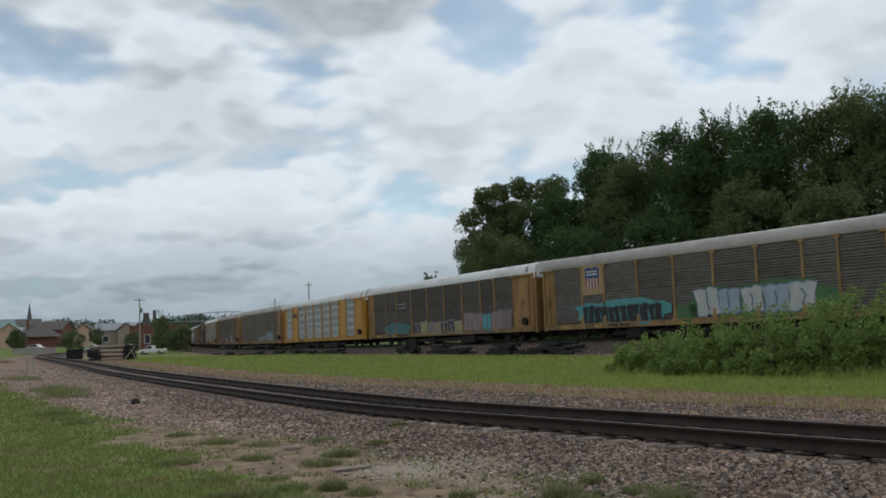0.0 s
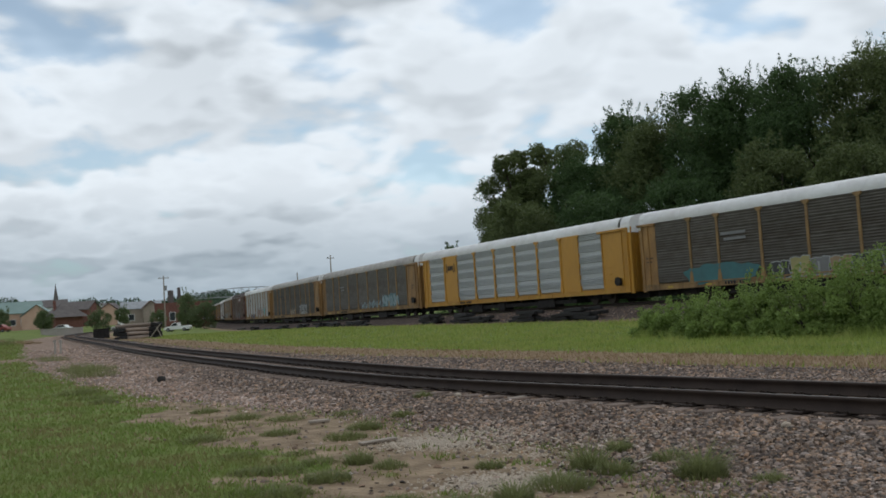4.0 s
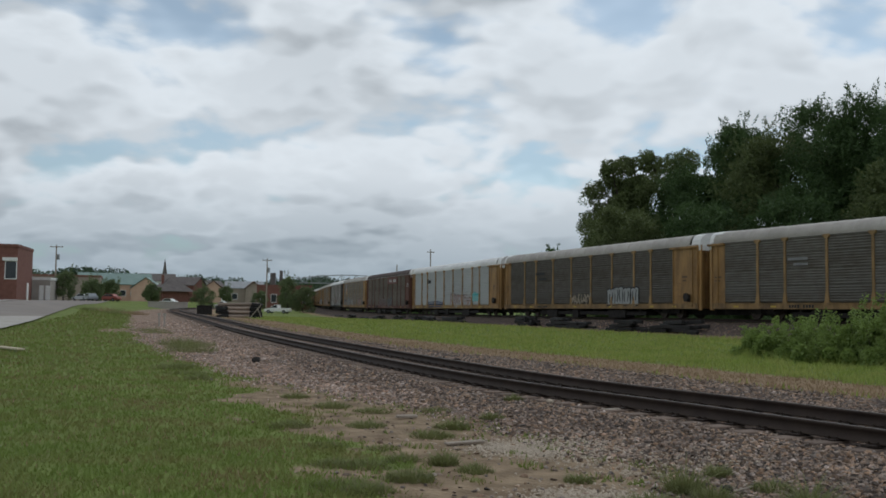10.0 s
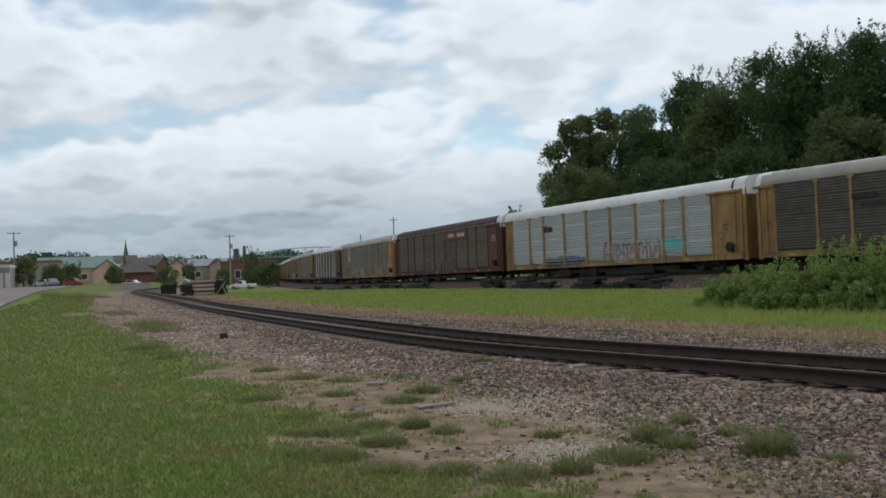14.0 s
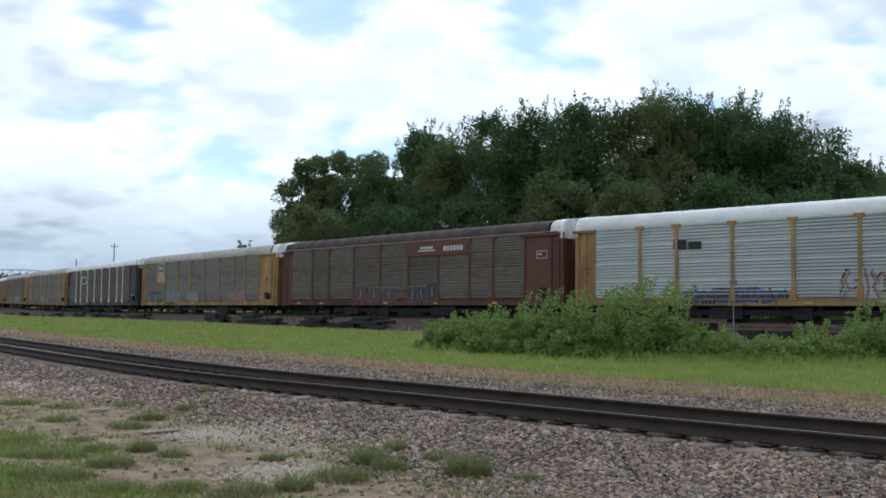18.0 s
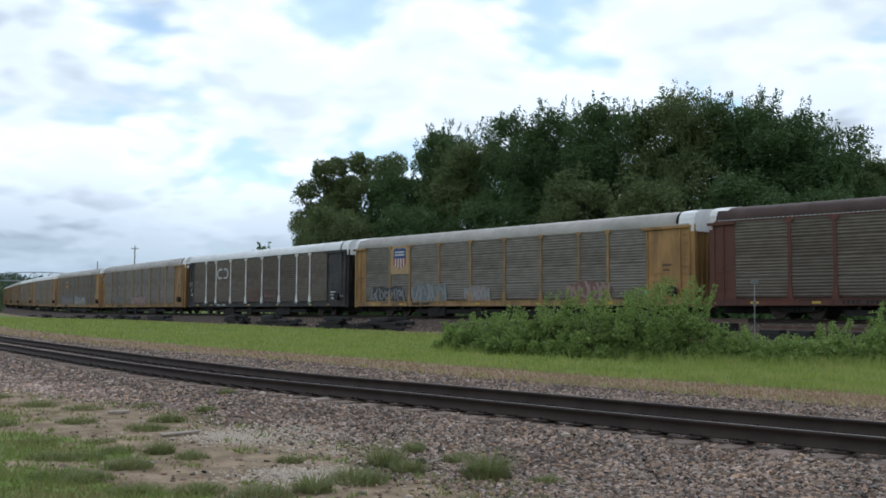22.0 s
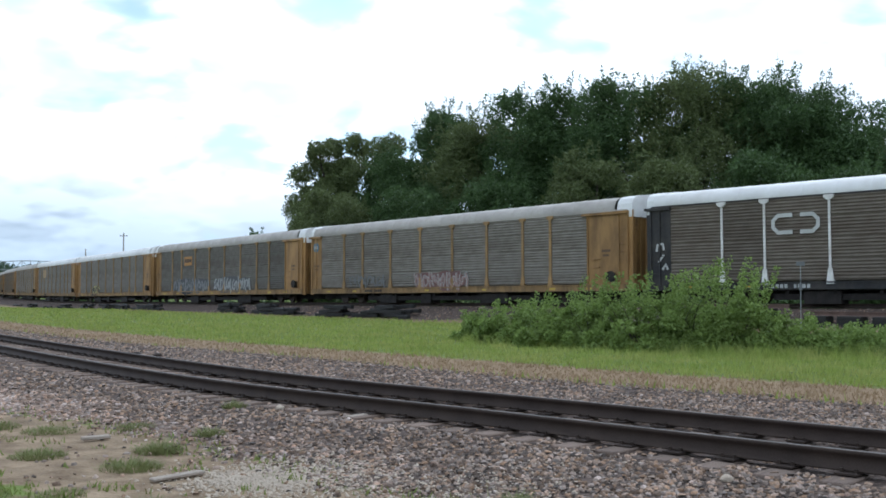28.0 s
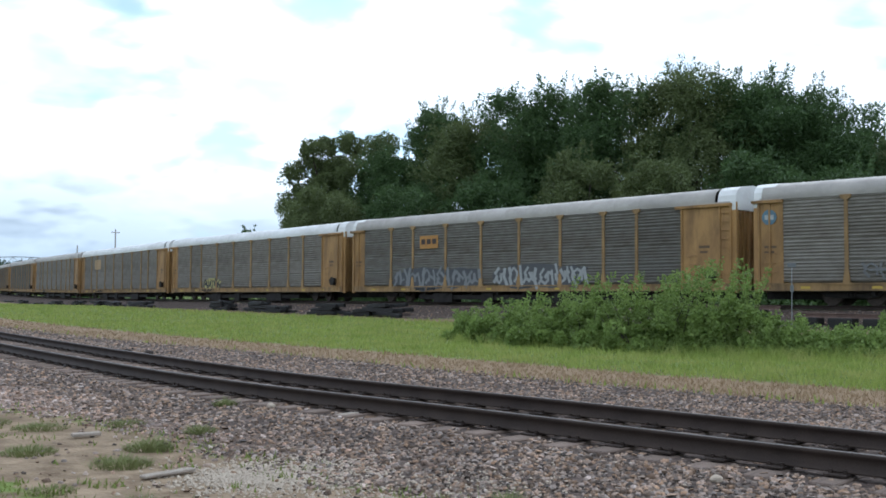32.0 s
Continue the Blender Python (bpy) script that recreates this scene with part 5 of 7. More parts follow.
# ---------- trees and bushes ----------
def leaf_cloud(centres, radii, per, size, r, flat=0.8, hang=0.3, kite=True):
    """Leaves as small bent kites round the clump centres: vertices and triangles."""
    n = len(centres) * per
    c = np.repeat(centres, per, axis=0)
    q = np.repeat(np.asarray(radii), per)[:, None]
    d = r.normal(0, 1, (n, 3))
    d /= np.linalg.norm(d, axis=1)[:, None]
    p = c + d * (q * r.uniform(0.25, 1.0, (n, 1)) ** 0.5) * np.array((1, 1, flat))
    out = d + r.normal(0, 0.7, (n, 3))
    out[:, 2] -= hang
    out /= np.linalg.norm(out, axis=1)[:, None]
    side = np.cross(out, r.normal(0, 1, (n, 3)))
    side /= np.linalg.norm(side, axis=1)[:, None] + 1e-9
    up = np.cross(side, out)
    L = size * r.uniform(0.6, 1.35, (n, 1))
    if not kite:
        return np.stack((p + side * L * 0.3, p + out * L + up * L * 0.1, p - side * L * 0.3), 1).reshape(-1, 3), np.arange(3 * n).reshape(-1, 3)
    v = np.stack((p, p + out * L * 0.55 + side * L * 0.34, p + out * L + up * L * 0.12, p + out * L * 0.55 - side * L * 0.34), 1).reshape(-1, 3)
    f = (np.array((0, 1, 2, 3))[None] + 4 * np.arange(n)[:, None])
    return v, f


def wood(bm, a, b, r0, r1, n=7, bends=3, r=None):
    """A bent, tapering trunk or limb."""
    a, b = Vector(a), Vector(b)
    pts = [a]
    for k in range(1, bends):
        pts.append(a.lerp(b, k / bends) + Vector((r.normal(0, 0.05), r.normal(0, 0.05), 0)) * (b - a).length)
    pts.append(b)
    for k in range(bends):
        cylinder(bm, pts[k], pts[k + 1], r0 + (r1 - r0) * k / bends, r0 + (r1 - r0) * (k + 1) / bends, n, caps=False)


def plumes(base, tip, wide, per, size, r):
    """Leaves along ascending branches: broad in the middle, thin at the tip."""
    n = len(base) * per
    a, b = np.repeat(base, per, 0), np.repeat(tip, per, 0)
    u = r.uniform(0, 1, (n, 1)) ** 0.85
    w = np.repeat(wide, per)[:, None] * (0.25 + 1.15 * np.sin(np.pi * np.clip(u * 0.92 + 0.06, 0, 1)) ** 0.8) * (1 - 0.35 * u)
    d = r.normal(0, 1, (n, 3))
    d /= np.linalg.norm(d, axis=1)[:, None]
    p = a + (b - a) * u + d * w * r.uniform(0.15, 1, (n, 1)) ** 0.6
    axis = (b - a) / np.linalg.norm(b - a, axis=1)[:, None]
    out = d * 0.8 + axis * 0.7 + r.normal(0, 0.6, (n, 3))
    out /= np.linalg.norm(out, axis=1)[:, None]
    side = np.cross(out, r.normal(0, 1, (n, 3)))
    side /= np.linalg.norm(side, axis=1)[:, None] + 1e-9
    up = np.cross(side, out)
    L = size * r.uniform(0.6, 1.35, (n, 1))
    v = np.stack((p + side * L * 0.3, p + out * L + up * L * 0.1, p - side * L * 0.3), 1).reshape(-1, 3)
    return v, np.arange(3 * n).reshape(-1, 3)


def tree(x, y, z, height, radius, mat, label, seed, lobes=24, per=2300, size=0.24, low=0.12, name="tree", spray=26, gaps=0.0):
    """A trunk with limbs under a crown of billowing lobes; gaps opens the crown between them."""
    r = np.random.default_rng(seed)
    t = empty(name, Matrix.Translation((x, y, z)), label=label, category="tree")
    # the lobes: fewer and smaller towards the top
    u = np.linspace(low + 0.06, 0.90, lobes) + r.uniform(-0.03, 0.03, lobes)
    prof = np.sqrt(np.clip(1 - ((u - 0.46) / 0.56) ** 2, 0.04, 1))
    a = np.arange(lobes) * 2.39996 + r.uniform(-0.5, 0.5, lobes)
    big = radius * r.uniform(0.34, 0.54, lobes) * (1 - 0.2 * gaps) * (0.66 + 0.34 * prof)
    rr = np.maximum(radius * prof * r.uniform(0.80, 1.10, lobes) - 0.75 * big, 0.0)
    c = np.stack((rr * np.cos(a), rr * np.sin(a), np.minimum(u * height, height - 0.80 * big)), -1)
    bm = bmesh.new()
    wood(bm, (0, 0, -0.2), (r.normal(0, 0.3), r.normal(0, 0.3), height * 0.72), 0.024 * height, 0.006 * height, 9, 4, r)
    for k in range(0, lobes, 2):
        h = max(0.12 * height, c[k][2] - height * r.uniform(0.10, 0.22))
        wood(bm, (0, 0, min(h, 0.68 * height)), tuple(c[k]), 0.008 * height, 0.002 * height, 5, 3, r)
    part("trunk", bm, M_BARK, t)
    # each lobe is a heap of leafy twigs, denser on its upper and outer side
    sub = 16
    cc = np.repeat(c, sub, 0)
    bb = np.repeat(big, sub)[:, None]
    d = r.normal(0, 1, (lobes * sub, 3)) + np.array((0, 0, 0.35))
    d[:, :2] += 0.45 * np.repeat(np.stack((np.cos(a), np.sin(a)), -1), sub, 0)
    d /= np.linalg.norm(d, axis=1)[:, None]
    twig = cc + d * bb * r.uniform(0.40, 0.92, (lobes * sub, 1)) * np.array((1, 1, 0.85))
    vs, fs = [], []
    v, f = leaf_cloud(twig, bb[:, 0] * r.uniform(0.28, 0.58, lobes * sub), per // sub, size, r, hang=0.2, kite=False)
    vs.append(v), fs.append(f)
    k = len(v)
    # slender shoots that break the outline
    if spray:
        pick = r.integers(lobes // 2, lobes, spray)
        b = r.uniform(0, 6.28, spray)
        out = r.uniform(0.2, 0.8, spray)
        foot = c[pick] + np.stack((big[pick] * out * np.cos(b), big[pick] * out * np.sin(b), big[pick] * 0.55), -1)
        top = foot + np.stack((0.7 * out * np.cos(b), 0.7 * out * np.sin(b), r.uniform(0.9, 1.9, spray)), -1)
        v, f = plumes(foot, top, r.uniform(0.10, 0.26, spray), 46, size * 0.8, r)
        vs.append(v), fs.append(f + k)
    from_arrays("crown", np.vstack(vs), np.vstack(fs), mat, t)
    return t


def polar(az, dist):
    a = radians(az)
    return -dist * math.sin(a), dist * math.cos(a)


ROW = [(-10.3, 8.7, 100, 3.6, 1), (-10.3, 5.6, 98, 3.7, 1), (-12.7, 9.3, 100, 4.4, 1), (-14.6, 8.2, 95, 5.2, 0), (-17.3, 10.8, 93, 4.8, 0), (-19.4, 10.4, 89, 5.4, 0),
       (-21.5, 12.0, 87, 5.6, 0), (-24.4, 12.1, 85, 5.8, 0), (-27.3, 12.2, 83, 5.8, 0), (-30.4, 12.9, 81, 5.6, 0), (-33.0, 12.2, 81, 5.6, 0), (-35.3, 12.0, 80, 5.6, 0),
       (-37.7, 10.6, 80, 5.4, 0), (-39.6, 8.9, 82, 4.4, 0), (-42.3, 8.0, 86, 5.2, 0), (-45.2, 8.2, 86, 5.4, 0), (-48.5, 8.6, 86, 5.6, 0)]
for k, (az, el, dist, rad, kind) in enumerate(ROW):
    x, y = polar(az, dist)
    h = 1.65 + dist * math.tan(radians(el * (1.0 if kind else 0.945)))
    tree(x, y, 0.0, h, rad, M_LEAF2 if kind or k in (5, 9, 13, 14, 15) else M_LEAF, "tall willow with olive green leaves behind the train" if kind else "tall dark green broadleaf tree behind the train", 100 + k,
         lobes=22 if kind else 26, per=2600 if kind else 2900, size=0.21, low=0.06, spray=0 if kind else 60, gaps=-0.35 if kind else 0.0)
for k, (az, el, dist, rad, mat) in enumerate([(-11.0, 5.8, 90, 4.4, M_LEAF2), (-15.8, 6.0, 84, 4.6, M_LEAF), (-20.4, 6.4, 80, 4.6, M_LEAF), (-25.2, 7.8, 76, 4.4, M_LEAF2), (-29.3, 7.4, 72, 4.2, M_LEAF2),
                                              (-33.8, 7.6, 72, 4.2, M_LEAF), (-38.2, 6.8, 72, 4.4, M_LEAF), (-43.0, 6.6, 74, 4.6, M_LEAF), (-47.0, 6.6, 74, 4.6, M_LEAF)]):
    x, y = polar(az, dist)
    tree(x, y, 0.0, 1.65 + dist * math.tan(radians(el)), rad, mat, "smaller leafy tree at the wood's edge behind the train", 140 + k, lobes=18, per=1500, size=0.22, low=0.0, spray=12)
x, y = polar(-6.9, 125)
tree(x, y, -0.4, 1.9 + 125 * math.tan(radians(3.5)), 2.2, M_LEAF, "lone small tree showing above the train", 160, lobes=8, per=320, size=0.3, low=0.4, spray=6)
# dark undergrowth under the wood
r = np.random.default_rng(5)
n = 150
a = r.uniform(-50, -7.5, n)
d = np.interp(a, [-50, -30, -7.5], [72, 74, 100]) + r.uniform(-3, 14, n)
c = np.stack((-d * np.sin(np.radians(a)), d * np.cos(np.radians(a)), r.uniform(0.4, 2.8, n)), -1)
v, f = leaf_cloud(c, r.uniform(1.4, 2.6, n), 380, 0.24, r, kite=False)
from_arrays("undergrowth", v, f, M_LEAF, label="dense dark undergrowth along the wood's edge", category="undergrowth", kind="stuff")


# dark weeds added beyond the far track, for the shade under the cars
n = 420
sw = r.uniform(-75, 120, n)
c = np.empty((n, 3))
for k, q in enumerate(sw):
    fx, fy, fh = far_line(q)
    off = r.uniform(4.5, 9.5)
    c[k] = fx + off * math.cos(fh), fy + off * math.sin(fh), far_top(q) + r.uniform(-0.5, 0.15)
v, f = leaf_cloud(c, r.uniform(0.7, 1.2, n), 110, 0.22, r, kite=False)
from_arrays("rank_weeds", v, f, M_LEAF, label="dark rank weeds beyond the far track", category="weeds", kind="stuff")


def bush(az, dist, radius, height, label, seed, per=260, mat=None, name="bush"):
    r = np.random.default_rng(seed)
    x, y = polar(az, dist)
    t = empty(name, Matrix.Translation((x, y, ground_height(x, y))), label=label, category="bush", group="bushes beside the track")
    bm = bmesh.new()
    for k in range(9):
        a, q = r.uniform(0, 6.28), radius * r.uniform(0.2, 0.8)
        wood(bm, (0.1 * math.cos(a), 0.1 * math.sin(a), -0.05), (q * math.cos(a), q * math.sin(a), height * r.uniform(0.5, 0.9)), 0.022, 0.006, 5, 3, r)
    part("stem_cluster", bm, M_BARK, t)
    n = int(30 * radius)
    u = r.uniform(0.03, 0.92, n) * r.uniform(0.45, 1.0, n)
    a = r.uniform(0, 6.28, n)
    rr = radius * np.sqrt(r.uniform(0.05, 1, n)) * np.sqrt(np.clip(1.05 - u ** 2, 0.05, 1))
    c = np.stack((rr * np.cos(a), rr * np.sin(a), u * height), -1)
    v, f = leaf_cloud(c, r.uniform(0.12, 0.36, n), per, 0.10, r)
    m = int(24 * radius)
    b, q = r.uniform(0, 6.28, m), radius * np.sqrt(r.uniform(0, 0.8, m))
    tips = np.stack((q * np.cos(b), q * np.sin(b), height * r.uniform(0.5, 1.08, m) * r.choice((0.75, 0.95, 1.15), m)), -1)
    tips = np.concatenate([tips + np.array((0.02 * k, 0, 0.10 * k * min(1.0, height / 1.5))) + r.normal(0, 0.035, (m, 3)) for k in range(6)])
    v2, f2 = leaf_cloud(tips, np.full(len(tips), 0.07), 12, 0.08, r)
    from_arrays("foliage", np.vstack((v, v2)), np.vstack((f, f2 + len(v))), mat or M_BUSH, t)


BUSHES = [(-18.1, 37.5, 0.9, 0.7), (-19.5, 36, 1.3, 1.05), (-21.6, 34.5, 1.5, 1.05), (-23.9, 33.5, 1.4, 1.45), (-26.0, 32.5, 1.6, 1.5), (-28.3, 32, 1.5, 1.8), (-30.4, 31.5, 1.3, 1.9)]
for k, (az, dist, rad, h) in enumerate(BUSHES):
    bush(az, dist, rad, h, "bright green leafy bush growing in the grass", 200 + k)
for k, (az, dist, rad, h) in enumerate([(-32.4, 31.5, 1.2, 0.75), (-34.6, 31.5, 1.2, 0.6), (-37.0, 31.5, 1.3, 0.55), (-39.6, 32.4, 1.3, 0.85), (-42.8, 33, 1.7, 1.4), (-46.2, 33, 1.8, 1.5)]):
    bush(az, dist, rad, h, "loose tall weeds and low brush in the grass", 220 + k, per=170, mat=M_BUSH, name="brush")


# ---------- grass ----------
def blades(name, x, y, z, height, width, mat, label, lean=0.5):
    n = len(x)
    a, b = rng.uniform(0, 6.28, n), rng.uniform(0, 6.28, n)
    wx, wy = np.cos(a) * width, np.sin(a) * width
    lx, ly = np.cos(b) * height * lean * rng.uniform(0.1, 1, n), np.sin(b) * height * lean * rng.uniform(0.1, 1, n)
    base = np.stack((x, y, z - 0.01), -1)
    v = np.stack((base - np.stack((wx, wy, 0 * wx), -1), base + np.stack((wx, wy, 0 * wx), -1), base + np.stack((lx, ly, height), -1)), 1).reshape(-1, 3)
    return from_arrays(name, v, np.arange(3 * n).reshape(-1, 3), mat, label=label, category="grass", kind="stuff")


x, y = scatter(420000, -52, 32, 5.0, 135)
z, gravel, dry, earth, dn, df = ground_parts(x, y)
u = rng.uniform(0, 1, len(x))
dist = np.hypot(x, y)
# bare earth keeps matted patches of grass
mats = step(0.05, 0.55, wobble(x, y, 0.33, 2.0) + 0.5 * wobble(x, y, 1.0, 6.0) - 0.25)
worn = step(-0.9, 0.2, wobble(x, y, 0.5, 12.0) + 0.6 * wobble(x, y, 2.3, 4.0) + 0.5)
road_side = np.interp(y, [30, 36, 60, 95, 150], [-12.4, -12.4, -12.2, -11.0, -12.0])
lawn = (dn < -3.0) & (u < (1 - gravel) * (1 - earth * (1 - 0.75 * mats)) * (0.28 + 0.7 * worn)) & (dn > -40) & ((dn > road_side) | (y < 34))
dead = lawn & (rng.uniform(0, 1, len(x)) < 0.04 + 0.20 * step(0.0, 0.8, wobble(x, y, 0.9, 21.0)))
blades("dead_lawn_grass", x[dead], y[dead], z[dead], rng.uniform(0.02, 0.06, dead.sum()) * (1 + dist[dead] / 60), rng.uniform(0.0035, 0.007, dead.sum()) * (1 + dist[dead] / 8), M_DRYGRASS, "withered straw-coloured blades in the lawn", 0.9)
lawn &= ~dead
blades("lawn_grass", x[lawn], y[lawn], z[lawn], rng.uniform(0.025, 0.07, lawn.sum()) * (1 + dist[lawn] / 60), rng.uniform(0.0035, 0.007, lawn.sum()) * (1 + dist[lawn] / 8), M_GRASS, "short mown lawn grass", 0.9)
mid = (dn > 3.0) & (df < -4.9) & (u < (1 - dry) * (1 - gravel))
blades("meadow_grass", x[mid], y[mid], z[mid], rng.uniform(0.06, 0.19, mid.sum()), rng.uniform(0.005, 0.010, mid.sum()) * (1 + dist[mid] / 14), M_MEADOW, "bright green grass between the two tracks", 0.7)
brown = (dn > 2.3) & (u < dry * 0.9) & (df < -3)
blades("dry_grass", x[brown], y[brown], z[brown], rng.uniform(0.03, 0.10, brown.sum()), rng.uniform(0.004, 0.009, brown.sum()) * (1 + dist[brown] / 14), M_DRYGRASS, "dead straw-coloured grass strip beside the ballast", 0.9)
# taller grass round the bushes' feet
a = rng.uniform(-49, -17, 9000)
d = np.interp(a, [-49, -30, -17], [31.2, 29.8, 36.0]) + rng.normal(0, 0.8, len(a)) + 0.4
x, y = -d * np.sin(np.radians(a)), d * np.cos(np.radians(a))
z = ground_parts(x, y)[0]
blades("tall_grass", x, y, z, rng.uniform(0.12, 0.42, len(x)), rng.uniform(0.008, 0.02, len(x)), M_MEADOW, "taller seeding grass round the bushes", 1.0)
# lawn round the camera's stand
q, a = np.sqrt(rng.uniform(0.0, 120, 110000)), rng.uniform(0, 6.283, 110000)
x, y = q * np.cos(a), q * np.sin(a)
z, gravel, dry, earth, dn, df = ground_parts(x, y)
near = ((q < 5.2) | (np.abs(a - 1.745) > 0.733)) & (rng.uniform(0, 1, len(x)) < (1 - gravel) * (1 - earth))
blades("near_lawn_grass", x[near], y[near], z[near], rng.uniform(0.025, 0.07, near.sum()), rng.uniform(0.005, 0.009, near.sum()), M_GRASS, "short mown lawn grass", 0.9)

# ---------- the town in the distance ----------
def block(name, x, y, z, turn, w, d, h, wall, roof, kind, label, category, roof_h=2.5, windows=(), over=0.4):
    """A building: w along its front (-y side), d deep. windows: (x, z, w, h, 'f' front / 'r' right)."""
    b = empty(name, pose(x, y, z, 0, 0, turn), label=label, category=category)
    part("wall", boxes((-w / 2, w / 2, -d / 2, d / 2, -1.0, h)), wall, b)
    bm = bmesh.new()
    if kind == "flat":
        for q in ((-w / 2 - 0.1, w / 2 + 0.1, -d / 2 - 0.1, -d / 2 + 0.25), (-w / 2 - 0.1, w / 2 + 0.1, d / 2 - 0.25, d / 2 + 0.1),
                  (-w / 2 - 0.1, -w / 2 + 0.25, -d / 2 + 0.25, d / 2 - 0.25), (w / 2 - 0.25, w / 2 + 0.1, -d / 2 + 0.25, d / 2 - 0.25)):
            box(bm, *q, h, h + 0.45)
        box(bm, -w / 2 + 0.25, w / 2 - 0.25, -d / 2 + 0.25, d / 2 - 0.25, h, h + 0.1)
    elif kind == "gable":
        y0, y1 = -d / 2 - over, d / 2 + over
        prism(bm, [(y0, h - 0.1), (0, h + roof_h), (y1, h - 0.1), (y1, h + 0.1), (0, h + roof_h + 0.22), (y0, h + 0.1)], -w / 2 - over, w / 2 + over)
    else:
        e = [(-w / 2 - over, -d / 2 - over), (w / 2 + over, -d / 2 - over), (w / 2 + over, d / 2 + over), (-w / 2 - over, d / 2 + over)]
        k = max(w - d, 1.0) / 2
        lo = [bm.verts.new((p, q, h)) for p, q in e]
        top = [bm.verts.new((-k, 0, h + roof_h)), bm.verts.new((k, 0, h + roof_h))]
        bm.faces.new((lo[0], lo[1], top[1], top[0])), bm.faces.new((lo[1], lo[2], top[1]))
        bm.faces.new((lo[2], lo[3], top[0], top[1])), bm.faces.new((lo[3], lo[0], top[0])), bm.faces.new(lo[::-1])
    part("roof", bm, roof, b)
    if kind == "gable":
        bm = bmesh.new()
        prism(bm, [(-d / 2, h), (d / 2, h), (0, h + roof_h)], -w / 2 + 0.02, w / 2 - 0.02)
        part("gable_wall", bm, wall, b)
    for wx, wz, ww, wh, side in windows:
        win = empty("window")
        win.parent = b
        win.location = (wx, -d / 2, wz) if side == "f" else (w / 2, wx, wz)
        win.rotation_euler = (0, 0, 0 if side == "f" else math.pi / 2)
        part("frame", boxes((-ww / 2 - 0.12, ww / 2 + 0.12, -0.06, 0, -wh / 2 - 0.12, -wh / 2), (-ww / 2 - 0.12, ww / 2 + 0.12, -0.06, 0, wh / 2, wh / 2 + 0.12),
                            (-ww / 2 - 0.12, -ww / 2, -0.06, 0, -wh / 2, wh / 2), (ww / 2, ww / 2 + 0.12, -0.06, 0, -wh / 2, wh / 2)), M_WHITE, win)
        part("pane", boxes((-ww / 2, ww / 2, -0.03, 0, -wh / 2, wh / 2)), M_GLASS, win)
    return b


def facing(x, y):
    """The turn that makes a front face the camera's stand."""
    return math.degrees(math.atan2(-x, y))


def at(x, y, sink=0.05):
    return ground_height(x, y) - sink


# brick building by the street
b = block("brick_building", -77.2, 157.0, at(-68, 152), facing(-76, 157) - 12, 24, 15, 8.2, M_BRICK, M_BRICK, "flat", "two-storey red brick building with white door and shutters beside the street", "building",
          windows=[(11.1, 4.7, 1.5, 2.6, "f"), (6.6, 4.6, 4.6, 2.4, "f"), (0.0, 4.6, 4.6, 2.4, "f")])
part("awning", boxes((-8, 9.4, -8.3, -7.5, 6.0, 6.15), (-8, 9.4, -8.0, -7.5, 3.1, 3.25), (9.9, 12.0, -7.9, -7.5, 6.1, 6.6)), M_WHITE, b)
part("garage_door", boxes((-8, 9.4, -7.62, -7.5, -0.3, 2.9)), material("red_metal_door", (0.20, 0.03, 0.03), (0.28, 0.05, 0.045), 1, 0.6), b)
part("door", boxes((12.0, 12.1, 2.0, 3.6, -0.5, 2.9)), M_WHITE, b)
b = block("white_shed", -66.6, 170.5, at(-65, 168), facing(-66, 170) - 12, 3.2, 6, 3.5, M_CONC, M_WHITE, "flat", "small pale concrete block shed with white doors", "shed")
for q in (-0.1, 0.9):
    part("door", boxes((q, q + 0.7, -3.1, -3.0, -0.4, 2.6)), M_WHITE, b)
# low buildings behind
block("low_warehouse", -86, 229, at(-86, 228), facing(-86, 229) - 4, 18, 12, 5.4, M_TAN, material("red_brown_roof", (0.16, 0.08, 0.06), (0.25, 0.13, 0.1), 0.6, 0.9), "flat", "long low tan warehouse with a flat reddish roof", "building")
b = block("green_roofed_hall", -99.5, 310, at(-98, 305), facing(-99, 310) + 4, 21, 14, 5.0, M_STUCCO, M_GREENROOF, "gable", "long peach hall with a green metal roof", "building", 3.4,
          windows=[(-7 + 3 * k, 2.4, 1.5, 1.6, "f") for k in range(5)])
b = block("peach_house", -88.2, 306, at(-88, 304), facing(-88, 306) + 84, 9, 8.5, 4.0, M_STUCCO, M_GREENROOF, "gable", "peach stucco house gable with green roof trim", "house", 3.2,
          windows=[(-2.2, 3.0, 1.2, 1.3, "r"), (2.2, 3.0, 1.2, 1.3, "r"), (0, 1.0, 1.6, 1.6, "r")])
b = block("railway_depot", -74.0, 280, at(-74, 279), facing(-74, 280) + 20, 7.4, 7.0, 3.0, M_BRICK, M_GREYROOF, "hip", "old brick railway depot with a broad grey hipped roof", "station", 4.0, over=1.3)
part("chimney", boxes((-2.9, -2.3, -0.6, 0.1, 3.4, 7.6)), M_BRICK, b)
block("brown_roofed_house", -83.2, 334, at(-83, 332), facing(-83, 334) - 30, 10, 8, 5.4, M_BRICK, M_GREYROOF, "gable", "brick house with a grey gabled roof", "house", 2.6)
block("white_gabled_house", -77.5, 347, at(-77, 345), facing(-77, 347) + 60, 9, 7, 4.6, M_WHITE, M_GREYROOF, "gable", "white house with a steep grey roof", "house", 2.6, windows=[(-1.5, 2.6, 1.1, 1.4, "r"), (1.5, 2.6, 1.1, 1.4, "r")])
